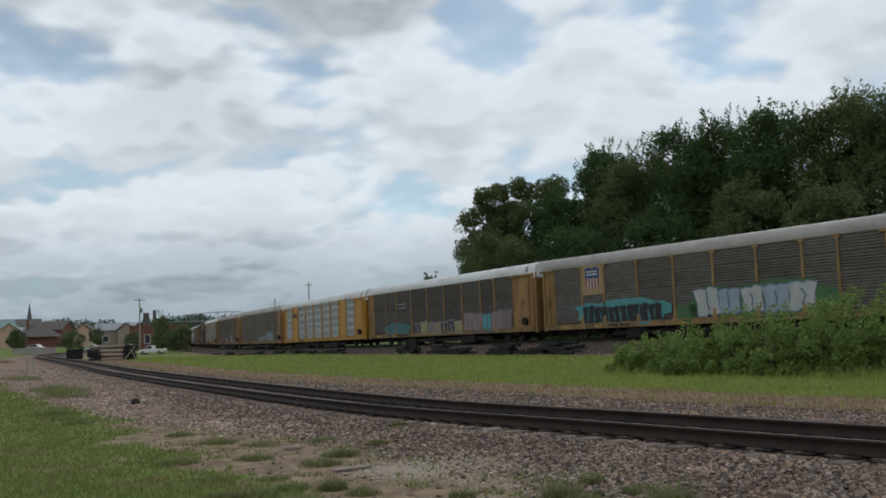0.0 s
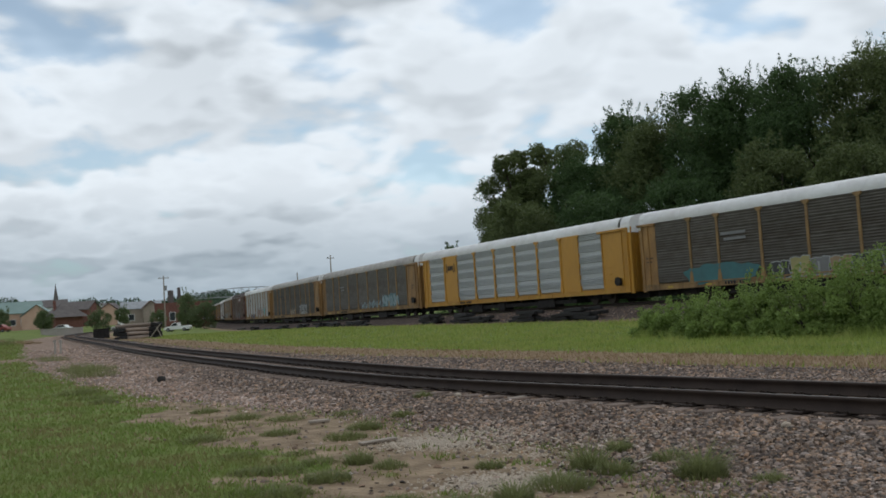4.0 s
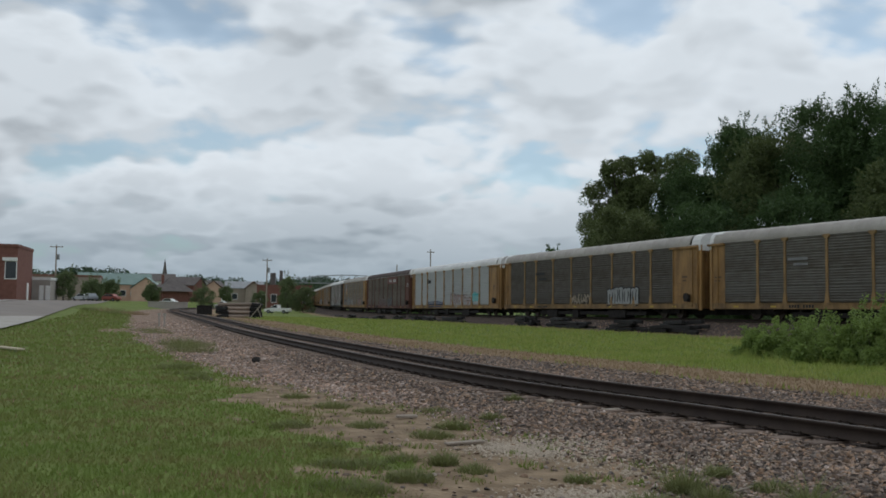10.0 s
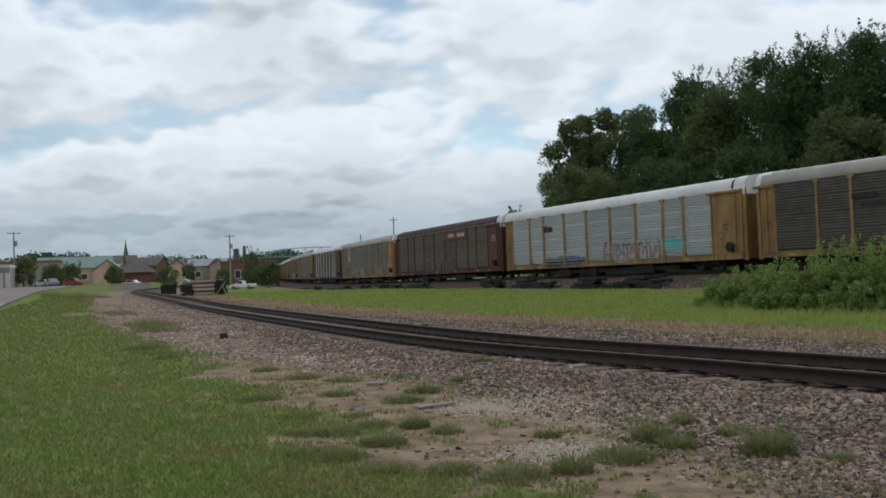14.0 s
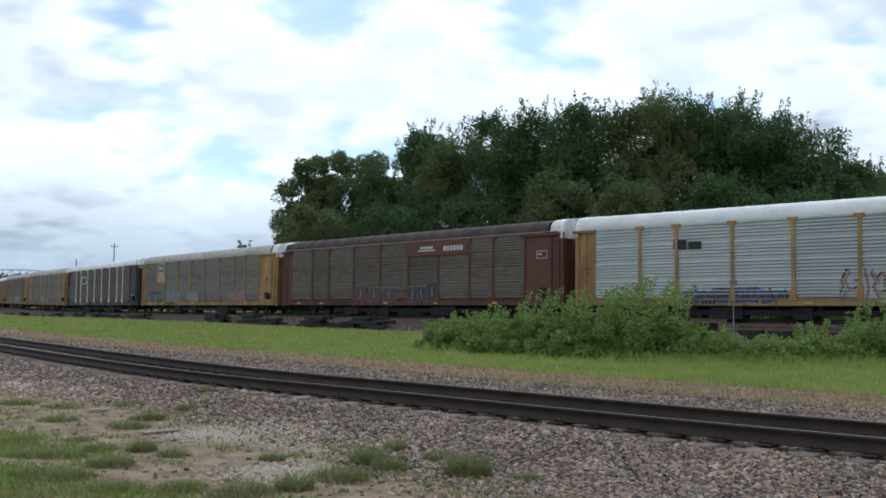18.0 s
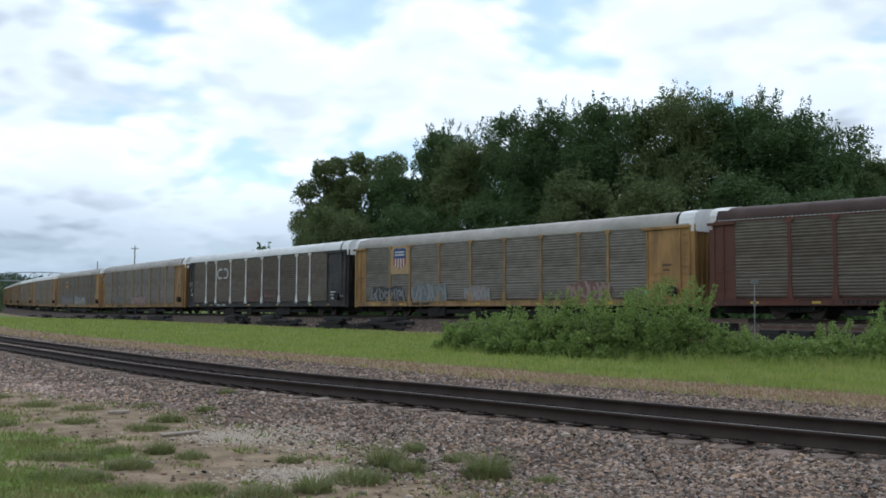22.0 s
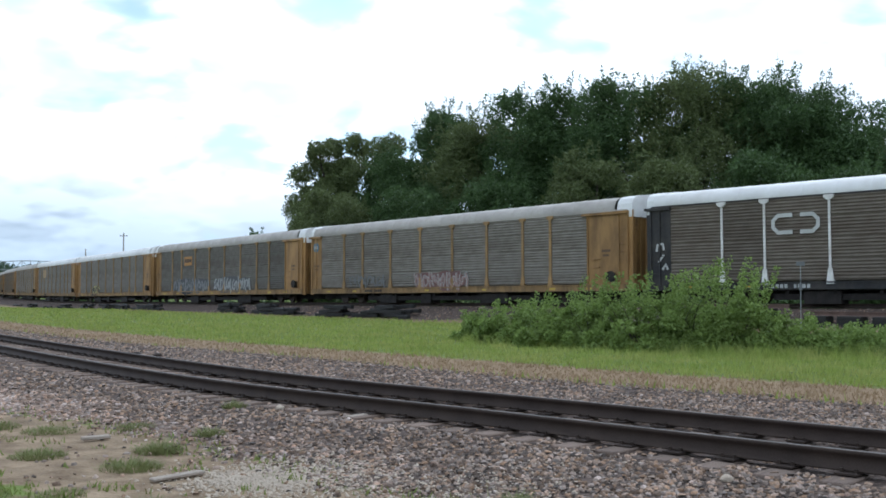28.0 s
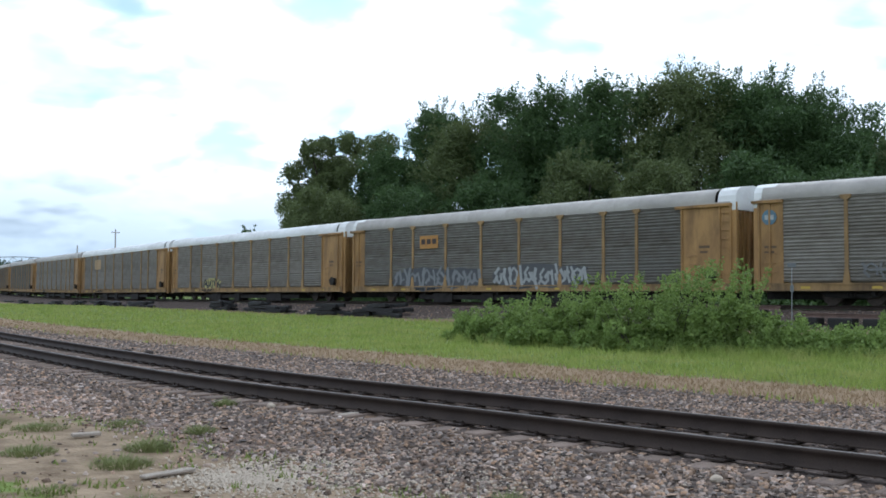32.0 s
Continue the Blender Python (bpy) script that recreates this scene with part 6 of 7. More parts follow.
block("hillside_house", -117, 420, at(-117, 418), facing(-117, 420), 14, 10, 7.5, M_WHITE, M_GREYROOF, "gable", "white hillside house with a grey roof", "house", 3.0, windows=[(-3, 5.5, 1.4, 1.4, "f"), (3, 5.5, 1.4, 1.4, "f")])
block("hillside_house", -141, 428, at(-141, 426), facing(-141, 428), 16, 10, 7.0, M_WHITE, M_GREYROOF, "gable", "white hillside house with a low grey roof", "house", 2.0)
block("pale_roofed_store", -63, 329, at(-63, 328), facing(-63, 329), 12, 10, 4.6, M_TAN, M_STEEL, "gable", "low store with a pale metal roof", "building", 2.2, windows=[(-3, 2.0, 1.6, 1.8, "f"), (3, 2.0, 1.6, 1.8, "f")])
M_BROWNTILE = material("brown_shingle_roof", (0.09, 0.06, 0.048), (0.17, 0.115, 0.09), 0.8, 0.9, 0, 0.2)
for px, py, turn, w, d, h, rh, wall, roof, label in (
        (-65.2, 293.2, 90, 7, 4.6, 4.4, 1.9, M_STUCCO, M_BROWNTILE, "small peach house with a brown gabled roof"),
        (-87.7, 349.6, -20, 9, 7, 4.6, 2.6, M_BRICK, M_BROWNTILE, "dark brick house with a brown roof"),
        (-143.9, 500.1, 10, 15, 9, 6.0, 3.0, M_TAN, M_GREYROOF, "broad tan house on the hillside"),
        (-127.9, 358.2, 4, 17, 9, 5.2, 1.4, M_BRICK, M_BROWNTILE, "long low brown commercial building"),
        (-67.7, 338.7, 70, 7, 6, 4.2, 2.4, M_WHITE, M_GREENROOF, "white gabled house with a greenish roof"),
        (-59.4, 325.0, 95, 7, 5, 4.6, 2.2, M_TAN, M_BROWNTILE, "tan gabled house beside the factory"),
        (-138.8, 449.4, -15, 12, 8, 6.0, 2.8, M_BRICK, M_GREYROOF, "brick hillside house with a grey roof")):
    block("town_house", px, py, at(px, py), facing(px, py) + turn, w, d, h, wall, roof, "gable", label, "house", rh,
          windows=[(-w / 4, h * 0.55, 1.1, 1.3, "f"), (w / 4, h * 0.55, 1.1, 1.3, "f"), (-d / 5, h * 0.5, 1.0, 1.3, "r"), (d / 5, h * 0.5, 1.0, 1.3, "r")])
b = block("church", -132, 486, at(-132, 480), facing(-132, 486), 11, 18, 5, M_BRICK, M_GREYROOF, "gable", "distant church with a tall pointed grey steeple", "church", 4.0)
top = 21.8 - at(-132, 480)
bm = bmesh.new()
cylinder(bm, (0, -8, 0), (0, -8, top - 10), 1.7, 1.7, 4)
cylinder(bm, (0, -8, top - 10), (0, -8, top), 1.5, 0.05, 8)
part("steeple", bm, M_GREYROOF, b)
b = block("brick_factory", -44.0, 291, at(-44, 288), facing(-44, 291), 15.5, 12, 6.6, M_BRICK, M_BRICK, "flat", "old dark brick factory beside the tracks", "factory", windows=[(-6 + 3 * k, 3.2, 1.4, 2.2, "f") for k in range(5)])
for x, y, h, w in ((-49.9, 306.4, 10.9, 0.85), (-47.5, 306.8, 11.7, 0.5)):
    bm = bmesh.new()
    cylinder(bm, (0, 0, -0.5), (0, 0, h), w * 1.2, w, 12)
    c = tagged(part("factory_chimney", bm, M_GREYROOF, None), label="tall round sooty chimney of the brick factory" if w > 0.6 else "thin steel flue of the factory", category="chimney")
    c.location = (x, y, at(x, y))


def pole(x, y, z, h, arms, label, extra=0.0):
    p = empty("utility_pole", pose(x, y, z, 0, 0, facing(x, y)), label=label, category="utility pole", group="utility poles")
    bm = bmesh.new()
    cylinder(bm, (0, 0, -0.6), (0, 0, h), 0.17, 0.11, 9)
    part("shaft", bm, M_WOOD, p)
    for a, w in arms:
        part("crossarm", boxes((-w / 2, w / 2, -0.2, -0.08, a, a + 0.14)), M_WOOD, p)
        for q in (-w / 2 + 0.15, 0.0, w / 2 - 0.15):
            bm = bmesh.new()
            cylinder(bm, (q, -0.14, a + 0.14), (q, -0.14, a + 0.32), 0.05, 0.04, 6)
            part("insulator", bm, M_STEEL, p)
    if extra:
        bm = bmesh.new()
        cylinder(bm, (0.35, 0, extra), (0.35, 0, extra + 0.95), 0.24, 0.24, 10)
        part("transformer", bm, M_STEEL, p)


pole(-67.6, 178, at(-67.6, 178), 10.0, [(9.6, 2.2)], "grey wooden utility pole with a transformer by the street", 7.4)
pole(-34.2, 202.5, at(-34.2, 202.5), 10.9, [(10.4, 2.0)], "grey wooden utility pole with a transformer near the factory", 8.0)
pole(-1.1, 204.4, at(-1.1, 204.4), 13.3, [(12.6, 1.5)], "tall wooden utility pole behind the train")
pole(-8.8, 226, at(-8.8, 226), 11.0, [], "thin bare pole behind the train")

# far truss bridge over the river
br = empty("truss_bridge", Matrix.Translation((-97, 696, -0.6)), label="distant pale steel truss bridge", category="bridge")
bm, n = bmesh.new(), 16
tops = [17.5 + 4.6 * math.sin(math.pi * (0.12 + 0.88 * k / n)) for k in range(n + 1)]
for k in range(n):
    a, c = 5.2 * k, 5.2 * (k + 1)
    cylinder(bm, (a, 0, tops[k]), (c, 0, tops[k + 1]), 0.28, n=5)
    cylinder(bm, (c, 0, 16.6), (c, 0, tops[k + 1]), 0.18, n=5)
    cylinder(bm, (a, 0, 16.6) if k % 2 else (a, 0, tops[k]), (c, 0, tops[k + 1]) if k % 2 else (c, 0, 16.6), 0.16, n=5)
part("truss", bm, M_STEEL, br)
part("deck", boxes((-3, 5.2 * n + 3, -3, 3, 15.9, 16.6)), M_STEEL, br)
part("pier", boxes((-2, 1.5, -3, 3, -1, 15.9)), M_CONC, br)
part("pier", boxes((5.2 * n - 1, 5.2 * n + 2, -3, 3, -1, 15.9)), M_CONC, br)

# wooded hills on the skyline
r = np.random.default_rng(11)
n = 2600
a = r.uniform(-12, 34, n)
d = r.uniform(820, 980, n)
top = 15 + 4 * np.sin(a * 0.35 + 1.0) + 2 * np.sin(a * 1.1) + 0.2 * np.maximum(a, 0) + 4.5 * np.exp(-((a - 9) / 5.5) ** 2)
c = np.stack((-d * np.sin(np.radians(a)), d * np.cos(np.radians(a)), r.uniform(1, 3, n) + top * r.uniform(0.25, 1.0, n) ** 0.7), -1)
v, f = leaf_cloud(c, r.uniform(3.0, 5.5, n), 44, 1.7, r, 0.6)
from_arrays("far_woods", v, f, M_FARWOOD, label="distant wooded hills on the skyline", category="woods", kind="stuff")
n = 130
a = np.concatenate((r.uniform(6, 25, n), r.uniform(3, 9, 40)))
d = np.concatenate((r.uniform(340, 520, n), r.uniform(330, 400, 40)))
c = np.stack((-d * np.sin(np.radians(a)), d * np.cos(np.radians(a)), r.uniform(2.5, 6.0, len(a)) + (d - 340) * 0.015), -1)
v, f = leaf_cloud(c, r.uniform(1.8, 3.8, len(a)), 90, 0.9, r)
from_arrays("town_woods", v, f, M_FARWOOD, label="leafy trees among the distant houses", category="woods", kind="stuff")

for k, (x, y, h, rad) in enumerate([(-64.4, 173.8, 5.2, 2.1), (-68.2, 199, 4.4, 2.0), (-71.5, 208, 4.6, 2.0), (-69.7, 214.4, 4.6, 2.2), (-74, 226, 4.4, 2.2), (-65.6, 231.3, 4.4, 1.9), (-67.5, 236, 3.6, 1.5), (-52, 224.4, 4.9, 2.5),
                                    (-28.6, 194.5, 7.2, 2.4), (-25.8, 197, 5.4, 2.2), (-55, 262, 4.6, 1.8), (-47.5, 270, 5.0, 2.2), (-39, 262, 5.4, 2.4)]):
    tree(x, y, ground_height(x, y) - 0.1, h, rad, M_TOWNLEAF, "small round street tree in the town", 300 + k, lobes=12, per=420, size=0.26, low=0.12, spray=5)


# ---------- the street ----------
def strip(name, left, right, lift, mat, label, category):
    left, right = spline(left, 2.0), spline(right, 2.0)
    n = min(len(left), len(right))
    left = left[np.linspace(0, len(left) - 1, n).astype(int)]
    right = right[np.linspace(0, len(right) - 1, n).astype(int)]
    rows, k = [], 7
    for u in np.linspace(0, 1, k):
        p = left * (1 - u) + right * u
        rows.append(np.column_stack((p, ground_parts(p[:, 0], p[:, 1])[0] + lift)))
    top = np.stack(rows, 1).reshape(-1, 3)
    i, j = np.meshgrid(np.arange(n - 1), np.arange(k - 1), indexing="ij")
    f = np.stack((i * k + j, i * k + j + 1, (i + 1) * k + j + 1, (i + 1) * k + j), -1).reshape(-1, 4)
    return from_arrays(name, top, f, mat, label=label, category=category, kind="structure", smooth=True)


strip("road", [(-34, 36), (-37.5, 58), (-47, 95), (-62, 150), (-72, 186), (-80, 216)], [(-17.5, 38), (-20.3, 45.1), (-25.0, 60.4), (-33.6, 88), (-51.5, 146), (-60.5, 182), (-68, 210)], 0.08, M_ASPH, "grey asphalt street", "road")
strip("pavement", [(-38, 42), (-34, 60), (-32.2, 72), (-31.6, 80)], [(-19.4, 42.6), (-24.7, 60), (-29.8, 76.5), (-31.2, 81)], 0.11, M_CONC, "pale concrete apron beside the street", "pavement")
strip("pavement_far", [(-50, 104), (-64.5, 154)], [(-48.5, 104), (-62.5, 154)], 0.16, M_CONC, "pale concrete pavement beside the street", "pavement")


def vehicle(x, y, turn, rgb, name, label, pickup=False):
    c = empty(name, pose(x, y, ground_height(x, y), 0, 0, turn), label=label, category="car" if not pickup else "pickup truck", group="parked vehicles")
    body = material("car_paint_" + name + str(int(rgb[0] * 100)), tuple(q * 0.9 for q in rgb), rgb, 1, 0.3, 0.1, 0.0, spec=0.5)
    bm = bmesh.new()
    prism(bm, [(-2.3, 0.35), (2.3, 0.35), (2.35, 0.75), (1.5, 0.95), (-2.2, 1.0), (-2.35, 0.7)], -0.88, 0.88)
    bmesh.ops.bevel(bm, geom=bm.edges[:], offset=0.06, segments=2, affect="EDGES")
    part("body", bm, body, c)
    prof = [(-0.3, 0.97), (1.2, 0.97), (0.6, 1.5), (-0.2, 1.52)] if pickup else [(-1.7, 0.97), (1.2, 0.95), (0.5, 1.45), (-1.2, 1.45)]
    bm = bmesh.new()
    prism(bm, prof, -0.76, 0.76)
    part("cab", bm, body, c)
    mid = sum(q for q, _ in prof) / 4
    for sx in (-0.775, 0.755):
        bm = bmesh.new()
        prism(bm, [(mid + (p - mid) * 0.8, 1.03 + (q - 0.97) * 0.8) for p, q in prof], sx, sx + 0.02)
        part("side_window", bm, M_GLASS, c)
    (fy, fz), (ty, tz) = prof[1], prof[2]
    bm = bmesh.new()
    prism(bm, [(fy + 0.012, fz + 0.03), (fy + 0.03, fz + 0.03), (ty + 0.03, tz - 0.04), (ty + 0.012, tz - 0.04)], -0.68, 0.68)
    part("windscreen", bm, M_GLASS, c)
    bm = bmesh.new()
    prism(bm, [(p * 0.86, q + 0.02) for p, q in (prof[3], prof[2])] + [(prof[2][0] * 0.8, prof[2][1] + 0.07), (prof[3][0] * 0.8, prof[3][1] + 0.07)], -0.72, 0.72)
    part("roof", bm, body, c)
    for p in (-1.45, 1.45):
        for q in (-0.82, 0.82):
            bm = bmesh.new()
            cylinder(bm, (q - 0.1, p, 0.33), (q + 0.1, p, 0.33), 0.33, n=14)
            wh = part("wheel", bm, M_BLACK, c)
            bm = bmesh.new()
            cylinder(bm, (q - 0.115, p, 0.33), (q + 0.115, p, 0.33), 0.19, n=10)
            part("rim", bm, M_STEEL, wh)


vehicle(-28.3, 180.2, 78, (0.75, 0.75, 0.73), "parked_pickup", "white pickup truck parked in the grass near the tracks", True)
vehicle(-66.9, 194.2, 35, (0.22, 0.24, 0.26), "parked_car", "dark grey car parked along the street")
vehicle(-71.5, 203, 60, (0.45, 0.46, 0.48), "parked_car", "silver car parked along the street")
vehicle(-66.8, 205, 75, (0.28, 0.07, 0.05), "parked_car", "dark red car parked by the street's end")
vehicle(-62.0, 232, 70, (0.7, 0.7, 0.68), "parked_car", "white car parked by the depot")
vehicle(-48.6, 230.3, 75, (0.75, 0.75, 0.73), "parked_pickup", "white work truck parked by the depot", True)

# grey wall before the depot
w = part("low_wall", boxes((-4, 4, -0.15, 0.15, -0.6, 1.7), (-4.1, 4.1, -0.22, 0.22, 1.7, 1.8)), M_CONC, None)
w.matrix_world = pose(-55.5, 208, at(-55.5, 208, 0.3), 0, 0, facing(-55.5, 208))
tagged(w, label="long low grey wall in front of the depot", category="wall")


# ---------- timber stack and bin by the near track ----------
M_LOG = material("bare_log_wood", (0.20, 0.15, 0.12), (0.42, 0.34, 0.28), 4, 0.9, 0, 0.3, (0.4, 6, 6), random_tint=0.3)


def timber_stack():
    s = empty("timber_stack", pose(-21.4, 110.4, at(-21.4, 110.4, 0.1), 0, 0, facing(-21, 110) - 10), label="untidy stack of dark and pale timbers by the track", category="timber stack")
    r = random.Random(4)
    for k in range(4):
        for q in range(4):
            z = 0.22 + k * 0.40
            bm = bmesh.new()
            cylinder(bm, (-2.0 + r.uniform(-0.3, 0.3), -0.9 + q * 0.5, z + r.uniform(-0.05, 0.1)), (2.0 + r.uniform(-0.3, 0.3), -0.9 + q * 0.5, z + r.uniform(0.0, 0.3)), 0.19, 0.16, 9)
            part("timber", bm, M_LOG, s)
    for x0, x1, tall in ((-2.5, -1.0, 3), (1.4, 2.4, 4)):
        for k in range(tall):
            for q in range(3):
                m = pose((x0 + x1) / 2 + r.uniform(-0.15, 0.15), -1.25 + q * 0.22, 0.2 + k * 0.42, r.uniform(-12, 12), r.uniform(-10, 10), r.uniform(-15, 15))
                part("dark_block", boxes((-0.6, 0.6, -0.14, 0.14, -0.19, 0.19), bevel=0.04), M_BLACKTIE, s).matrix_basis = m
    for a, b in (((1.3, -1.6, 0.0), (2.5, -1.6, 1.5)), ((2.1, -1.6, 1.2), (2.6, -1.6, 0.0))):
        bm = bmesh.new()
        cylinder(bm, a, b, 0.06, n=6)
        part("brace", bm, M_WOOD, s)


timber_stack()
b = empty("dark_bin", pose(-29.2, 127.1, at(-29.2, 127.1), 0, 0, facing(-29, 127)), label="black steel bin standing by the track", category="bin")
part("body", boxes((-0.95, 0.95, -0.7, 0.7, 0.0, 1.1), bevel=0.08), M_BLACK, b)
part("lid", boxes((-1.0, 1.0, -0.75, 0.75, 1.1, 1.22), bevel=0.03), M_BLACK, b)
for x, y in ((-17.75, 65.0), (-17.3, 64.6)):
    bm = boxes((-0.05, 0.05, -0.05, 0.05, -0.2, 0.85), bevel=0.012)
    box(bm, -0.09, 0.09, -0.08, -0.05, 0.72, 0.86)
    p = tagged(part("white_post", bm, M_CONC, None), label="short white wooden marker post beside the track", category="post", group="marker posts")
    p.location = (x, y, ground_height(x, y))

# ---------- small things ----------
def tie_pile(s, long, rows, seed):
    """A low stack of black sleepers on the bank before the far track."""
    r = random.Random(seed)
    cx, cy, h = far_line(s)
    x, y = cx - 4.5 * math.cos(h), cy - 4.5 * math.sin(h)
    p = empty("sleeper_pile", pose(x, y, ground_height(x, y), 0, 0, math.degrees(h) + 90), label="low pile of black tarred sleepers on the bank", category="sleeper pile", group="sleeper piles")
    for k in range(rows):
        for q in range(3):
            ln = long * r.uniform(0.6, 1.0)
            m = pose(r.uniform(-0.25, 0.25) * long, -0.42 + q * 0.34, 0.11 + k * 0.23, r.uniform(-4, 4), r.uniform(-5, 5), r.uniform(-10, 10))
            bm = boxes((-ln / 2, ln / 2, -0.125, 0.125, -0.10, 0.11), bevel=0.02)
            part("sleeper", bm, M_BLACKTIE, p).matrix_basis = m


for k, (s, ln, rows) in enumerate([(3.75, 2.3, 3), (-1.6, 2.6, 3), (-3.6, 2.8, 2), (-10.0, 2.7, 3), (-13.2, 2.8, 2), (-15.6, 3.0, 3), (18.3, 3.0, 2), (20.8, 2.6, 2), (26, 2.4, 2), (31, 2.2, 2), (38, 2.2, 2), (47, 2.4, 2), (56, 2.0, 1), (66, 2.2, 2), (78, 2.0, 1)]):
    tie_pile(s, ln, rows, 400 + k)


def old_rail(s0, s1, lift, side):
    """A spare rail lying along the bank on black blocking."""
    (ax, ay, h), (bx, by, _) = far_line(s0), far_line(s1)
    ax, ay, bx, by = ax - side * math.cos(h), ay - side * math.sin(h), bx - side * math.cos(h), by - side * math.sin(h)
    xm, ym = (ax + bx) / 2, (ay + by) / 2
    ln = math.hypot(bx - ax, by - ay)
    root = empty("spare_rail", pose(xm, ym, ground_height(xm, ym), 0, 0, math.degrees(math.atan2(by - ay, bx - ax))), label="rusty spare rail lying on black timber blocking on the bank", category="rail", group="spare rails")
    bm = bmesh.new()
    prism(bm, [(a, b + lift) for a, b in RAIL_PROFILE], -ln / 2, ln / 2)
    bmesh.ops.recalc_face_normals(bm, faces=bm.faces[:])
    part("rail_bar", bm, M_OLDRAIL, root)
    for k in range(int(ln / 1.3)):
        x = -ln / 2 + 0.5 + k * 1.3
        part("block", boxes((x - 0.45, x + 0.45, -0.35, 0.35, -0.15, lift), bevel=0.03), M_BLACKTIE, root)


M_OLDRAIL = material("rusty_old_rail", (0.07, 0.045, 0.035), (0.16, 0.105, 0.085), 3, 0.8, 0.1, 0.1)
for s0, s1, lift, side in ((-33, -38.5, 0.42, 3.4), (-39.5, -46, 0.30, 4.2), (-46.5, -52, 0.40, 3.6)):
    old_rail(s0, s1, lift, side)


def tuft(x, y, h, rad, seed, label="green weed tuft in the gravel", mat=None, n=170):
    r = np.random.default_rng(seed)
    a, q = r.uniform(0, 6.28, n), rad * np.sqrt(r.uniform(0, 1, n))
    px, py = q * np.cos(a), q * np.sin(a)
    hh = 0.85 * h * r.uniform(0.25, 1.0, n) * (1.15 - 0.75 * q / rad)
    wd = r.uniform(0.0025, 0.0060, n)
    b = a + r.normal(0, 0.8, n)
    lean = hh * r.uniform(0.2, 1.6, n)
    base = np.stack((px, py, 0 * px - 0.01), -1)
    sx = np.stack((-np.sin(b) * wd, np.cos(b) * wd, 0 * wd), -1)
    midp = base + np.stack((np.cos(b) * lean * 0.4, np.sin(b) * lean * 0.4, hh * 0.6), -1)
    tip = base + np.stack((np.cos(b) * lean, np.sin(b) * lean, hh), -1)
    v = np.stack((base - sx, base + sx, midp + sx * 0.9, midp - sx * 0.9, tip), 1)
    # every blade springs from one root
    k = 5 * np.arange(n)[:, None]
    v = np.vstack((v.reshape(-1, 3), ((0, 0, -0.03),)))
    root = np.full((n, 1), 5 * n)
    f = np.vstack((np.hstack((k, k + 1, k + 2)), np.hstack((k, k + 2, k + 3)), np.hstack((k + 3, k + 2, k + 4)), np.hstack((root, k + 1, k))))
    ob = from_arrays("weed_tuft", v, f, mat or M_WEED, label=label, category="weed", group="weed tufts")
    ob.location = (x, y, ground_height(x, y))


TUFTS = [(-0.9, 16.28, .15, .36), (-0.88, 14.32, .13, .36), (0.1, 16.1, .13, .22), (0.31, 14.3, .15, .26), (0.9, 15.11, .22, .24), (0.03, 13.36, .14, .28), (-0.28, 11.33, .15, .24), (0.16, 11.1, .17, .2),
         (0.47, 10.69, .19, .18), (-0.18, 10.0, .15, .26), (1.45, 10.18, .14, .18), (-0.63, 10.78, .13, .24), (-1.2, 12.33, .13, .3), (-0.97, 10.85, .11, .3), (-0.77, 9.64, .11, .32), (-0.52, 9.37, .1, .26),
         (-0.08, 8.74, .12, .34), (2.36, 9.7, .32, .16), (1.88, 8.85, .24, .3), (1.38, 8.39, .18, .22), (3.23, 9.9, .2, .2), (2.92, 10.62, .16, .14), (0.43, 8.62, .12, .3), (0.92, 8.23, .12, .28), (-0.52, 12.18, .1, .22),
         (3.14, 8.8, .24, .28), (3.2, 8.9, .4, .16), (2.5, 9.3, .18, .2), (3.6, 8.4, .16, .2), (-1.6, 16.8, .13, .3), (-2.4, 18.2, .14, .3), (-1.9, 14.0, .12, .4), (-5.6, 23.5, .2, .5), (-6.4, 25.5, .25, .6), (-5.0, 22.0, .2, .4),
         (-8.0, 33.6, .42, .8), (-8.8, 36.0, .5, .8), (-9.8, 38.6, .5, .9), (-8.9, 37.8, .45, .8), (1.35, 16.9, .12, .16), (-14.2, 52.0, .3, 1.0), (-15.4, 55.0, .3, 1.0)]
for k, (x, y, h, rad) in enumerate(TUFTS):
    tuft(x, y, (0.85, 1.3, 1.05, 1.5)[k % 4] * h, (0.95, 0.8, 1.1)[k % 3] * rad, 500 + k, n=620 if rad > 0.25 else 400, mat=M_WEED)


for k, (az, d, h, rad) in enumerate([(19.2, 128, 1.0, 1.6), (18.4, 133, 1.2, 1.8), (17.6, 139, 1.3, 1.7), (17.0, 131, 0.9, 1.5), (18.0, 122, 0.8, 1.6), (16.5, 120, 0.8, 1.3)]):
    x, y = polar(az, d)
    tuft(x, y, h, rad, 600 + k, "tall dry weeds at the end of the lawn", M_DRYGRASS if k % 2 else M_WEED, 900)


def lump(name, x, y, size, mat, label, category, seed, squash=0.7):
    r = np.random.default_rng(seed)
    bm = bmesh.new()
    bmesh.ops.create_icosphere(bm, subdivisions=2, radius=1.0)
    for v in bm.verts:
        v.co *= 1 + 0.22 * noise.noise(v.co * 1.7 + Vector((seed, 0, 0)))
        v.co = Vector((v.co.x * size, v.co.y * size * 0.8, v.co.z * size * squash))
    ob = part(name, bm, mat, None)
    ob.location = (x, y, ground_height(x, y) + size * squash * 0.5)
    ob.rotation_euler = (0, 0, r.uniform(0, 6.28))
    return tagged(ob, label=label, category=category)


lump("white_stone", 4.75, 10.55, 0.055, M_CHALK, "single white stone lying on the ballast", "stone", 1)
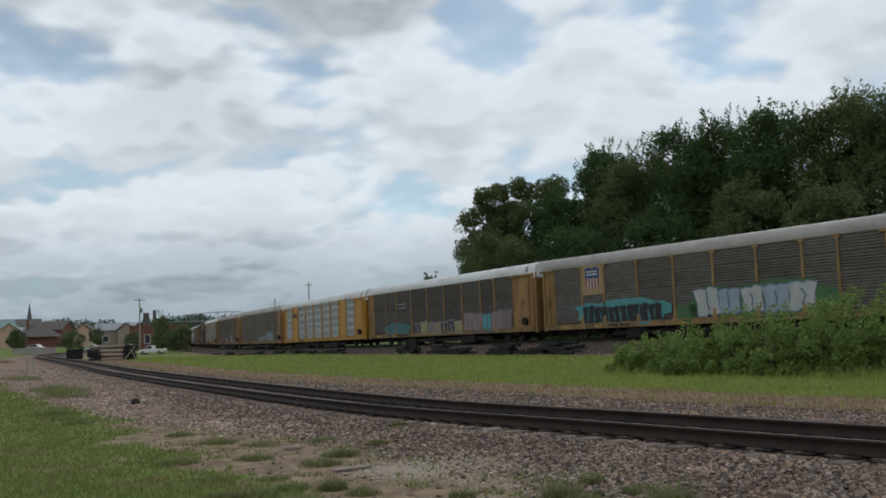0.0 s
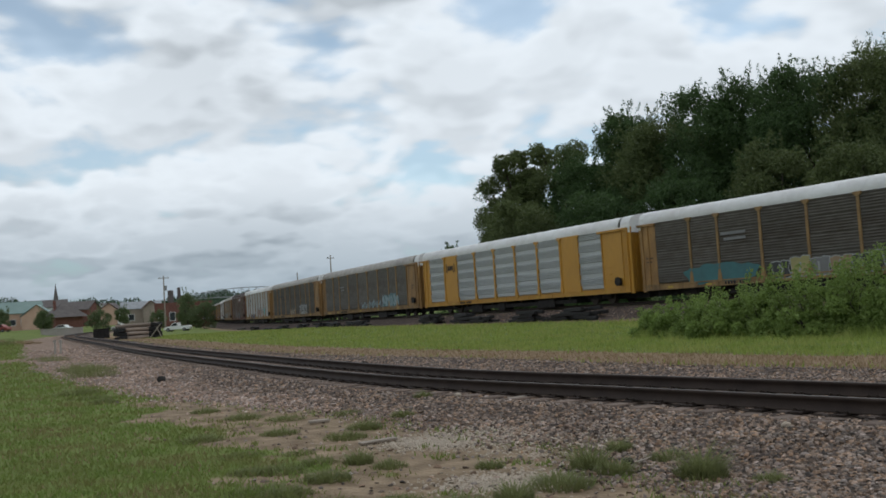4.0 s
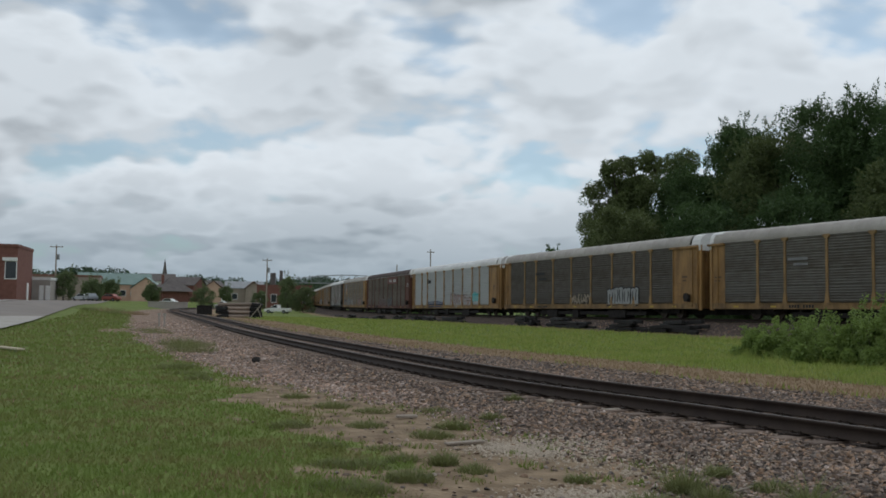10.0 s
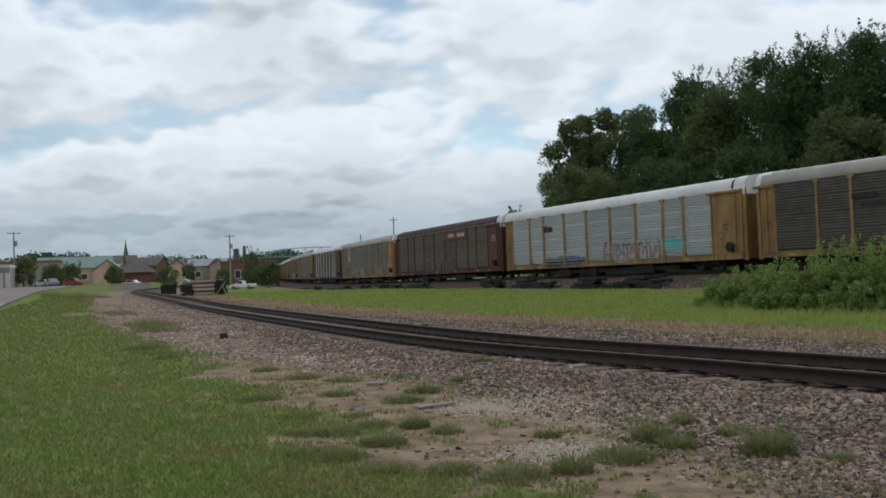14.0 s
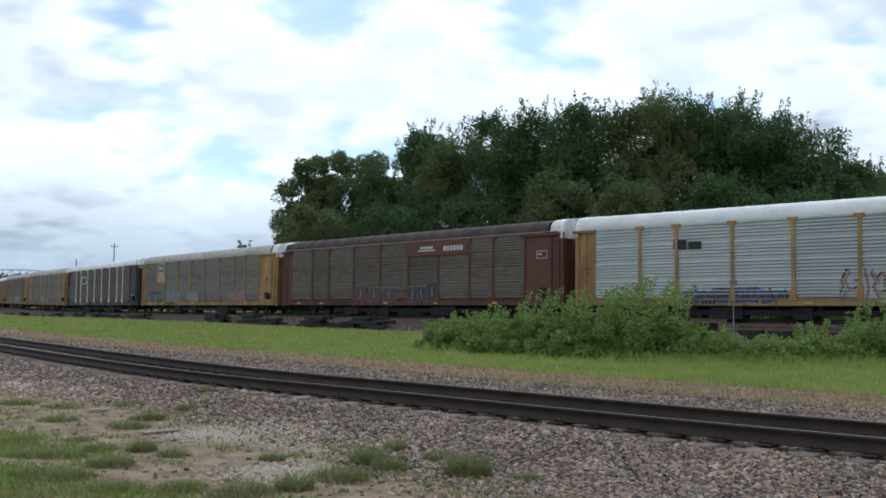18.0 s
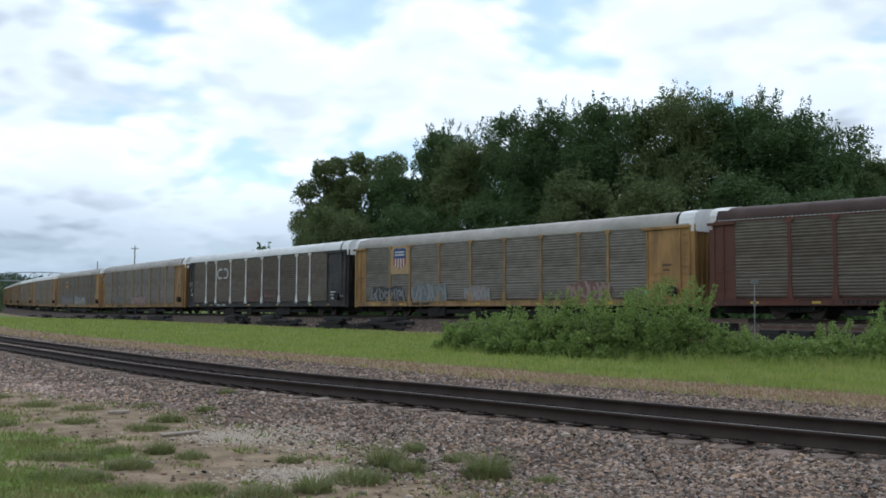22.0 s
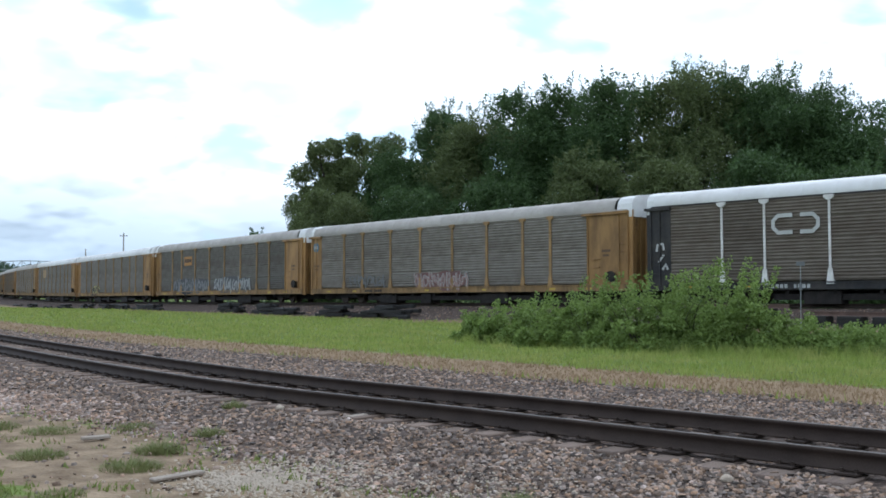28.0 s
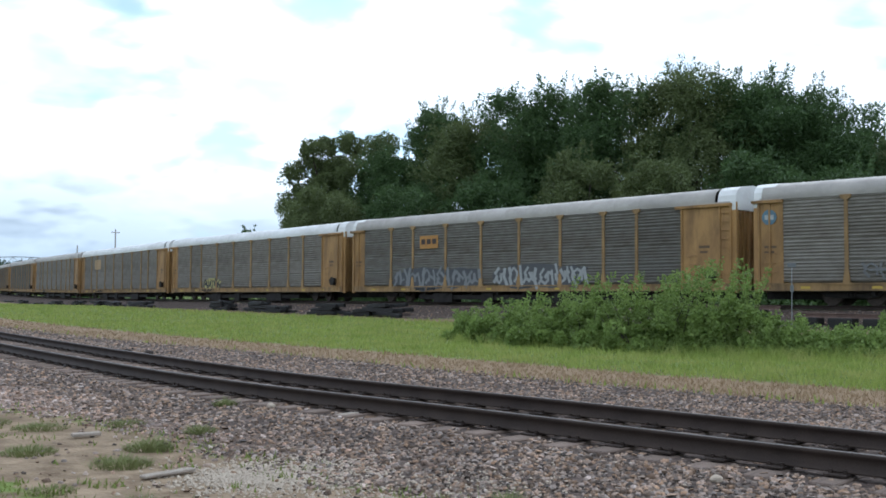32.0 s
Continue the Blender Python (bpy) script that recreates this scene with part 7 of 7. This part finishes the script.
lump("dark_stone", -4.9, 28.3, 0.16, M_BLACK, "dark lump of rock on the pale gravel", "stone", 2)
lump("dark_stone", 2.75, 9.75, 0.07, M_BLACK, "dark stone beside a dry twig", "stone", 3)
lump("pale_stone", 1.9, 16.5, 0.06, M_CHALK, "small pale stone on the gravel", "stone", 4)


def board(x0, y0, x1, y1, w, h, mat, label, name="plank", lift=0.02):
    ln, turn = math.hypot(x1 - x0, y1 - y0), math.degrees(math.atan2(y1 - y0, x1 - x0))
    ob = part(name, boxes((-ln / 2, ln / 2, -w / 2, w / 2, 0, h), bevel=0.008), mat, None)
    xm, ym = (x0 + x1) / 2, (y0 + y1) / 2
    ob.matrix_world = pose(xm, ym, ground_height(xm, ym) + lift, 0, 0, turn)
    return tagged(ob, label=label, category="plank")


board(2.55, 15.3, 3.25, 15.75, 0.09, 0.03, M_WOOD, "weathered grey plank lying on the ballast")
board(0.2, 12.55, 0.66, 12.85, 0.09, 0.03, M_WOOD, "short pale plank lying on bare earth")
board(-0.5, 15.3, -0.2, 15.4, 0.10, 0.04, M_WOOD, "rotten piece of wood on bare earth")
board(2.8, 9.7, 3.05, 9.95, 0.02, 0.02, M_WOOD, "dry twig lying on the gravel", "twig")
board(-15.3, 33.9, -14.1, 33.1, 0.34, 0.05, M_PALEWOOD, "pale weathered board lying on the lawn")
board(-14.5, 33.6, -12.9, 31.9, 0.26, 0.05, M_PALEWOOD, "pale weathered board lying on the lawn", lift=0.06)
# old rail and dark scraps beyond the near track
for k, (x, y) in enumerate([(0.2, 29.5), (0.7, 29.2)]):
    lump("dark_scrap", x, y, 0.14, M_RAIL, "rusty scrap lying in the dry grass", "scrap", 20 + k, 0.5)
# chalky spill
x = np.concatenate((rng.normal(1.35, 0.42, 3400), rng.normal(1.5, 0.35, 1500), rng.normal(2.6, 0.6, 900)))
y = np.concatenate((rng.normal(12.5, 0.4, 3400), rng.normal(9.3, 0.3, 1500), rng.normal(11.3, 0.5, 900)))
z = ground_parts(x, y)[0]
stones("chalk_chips", x, y, z + 0.006, rng.uniform(0.005, 0.017, len(x)), M_CHALK, "pale crushed limestone chips spilled on the gravel")

# lineside marker before the far track
mk = empty("track_marker", pose(23.5, 34.2, ground_height(23.5, 34.2), 0, 0, facing(23.5, 34.2)), label="thin grey lineside marker post with two small plates", category="marker post")
bm = bmesh.new()
cylinder(bm, (0, 0, -0.3), (0, 0, 2.65), 0.016, 0.016, 8)
part("post", bm, M_STEEL, mk)
part("plate", boxes((-0.15, 0.15, -0.05, -0.03, 2.5, 2.66), bevel=0.006), paint("dull_grey", (0.16, 0.165, 0.17)), mk)
part("plate", boxes((-0.06, 0.06, -0.05, -0.03, 1.6, 1.85), bevel=0.006), paint("dull_grey", (0.16, 0.165, 0.17)), mk)


def motions():
    for k, car in enumerate(CARS):
        walk(car, [(t, car_pose(k, t)) for t in range(0, 33)])


motions()
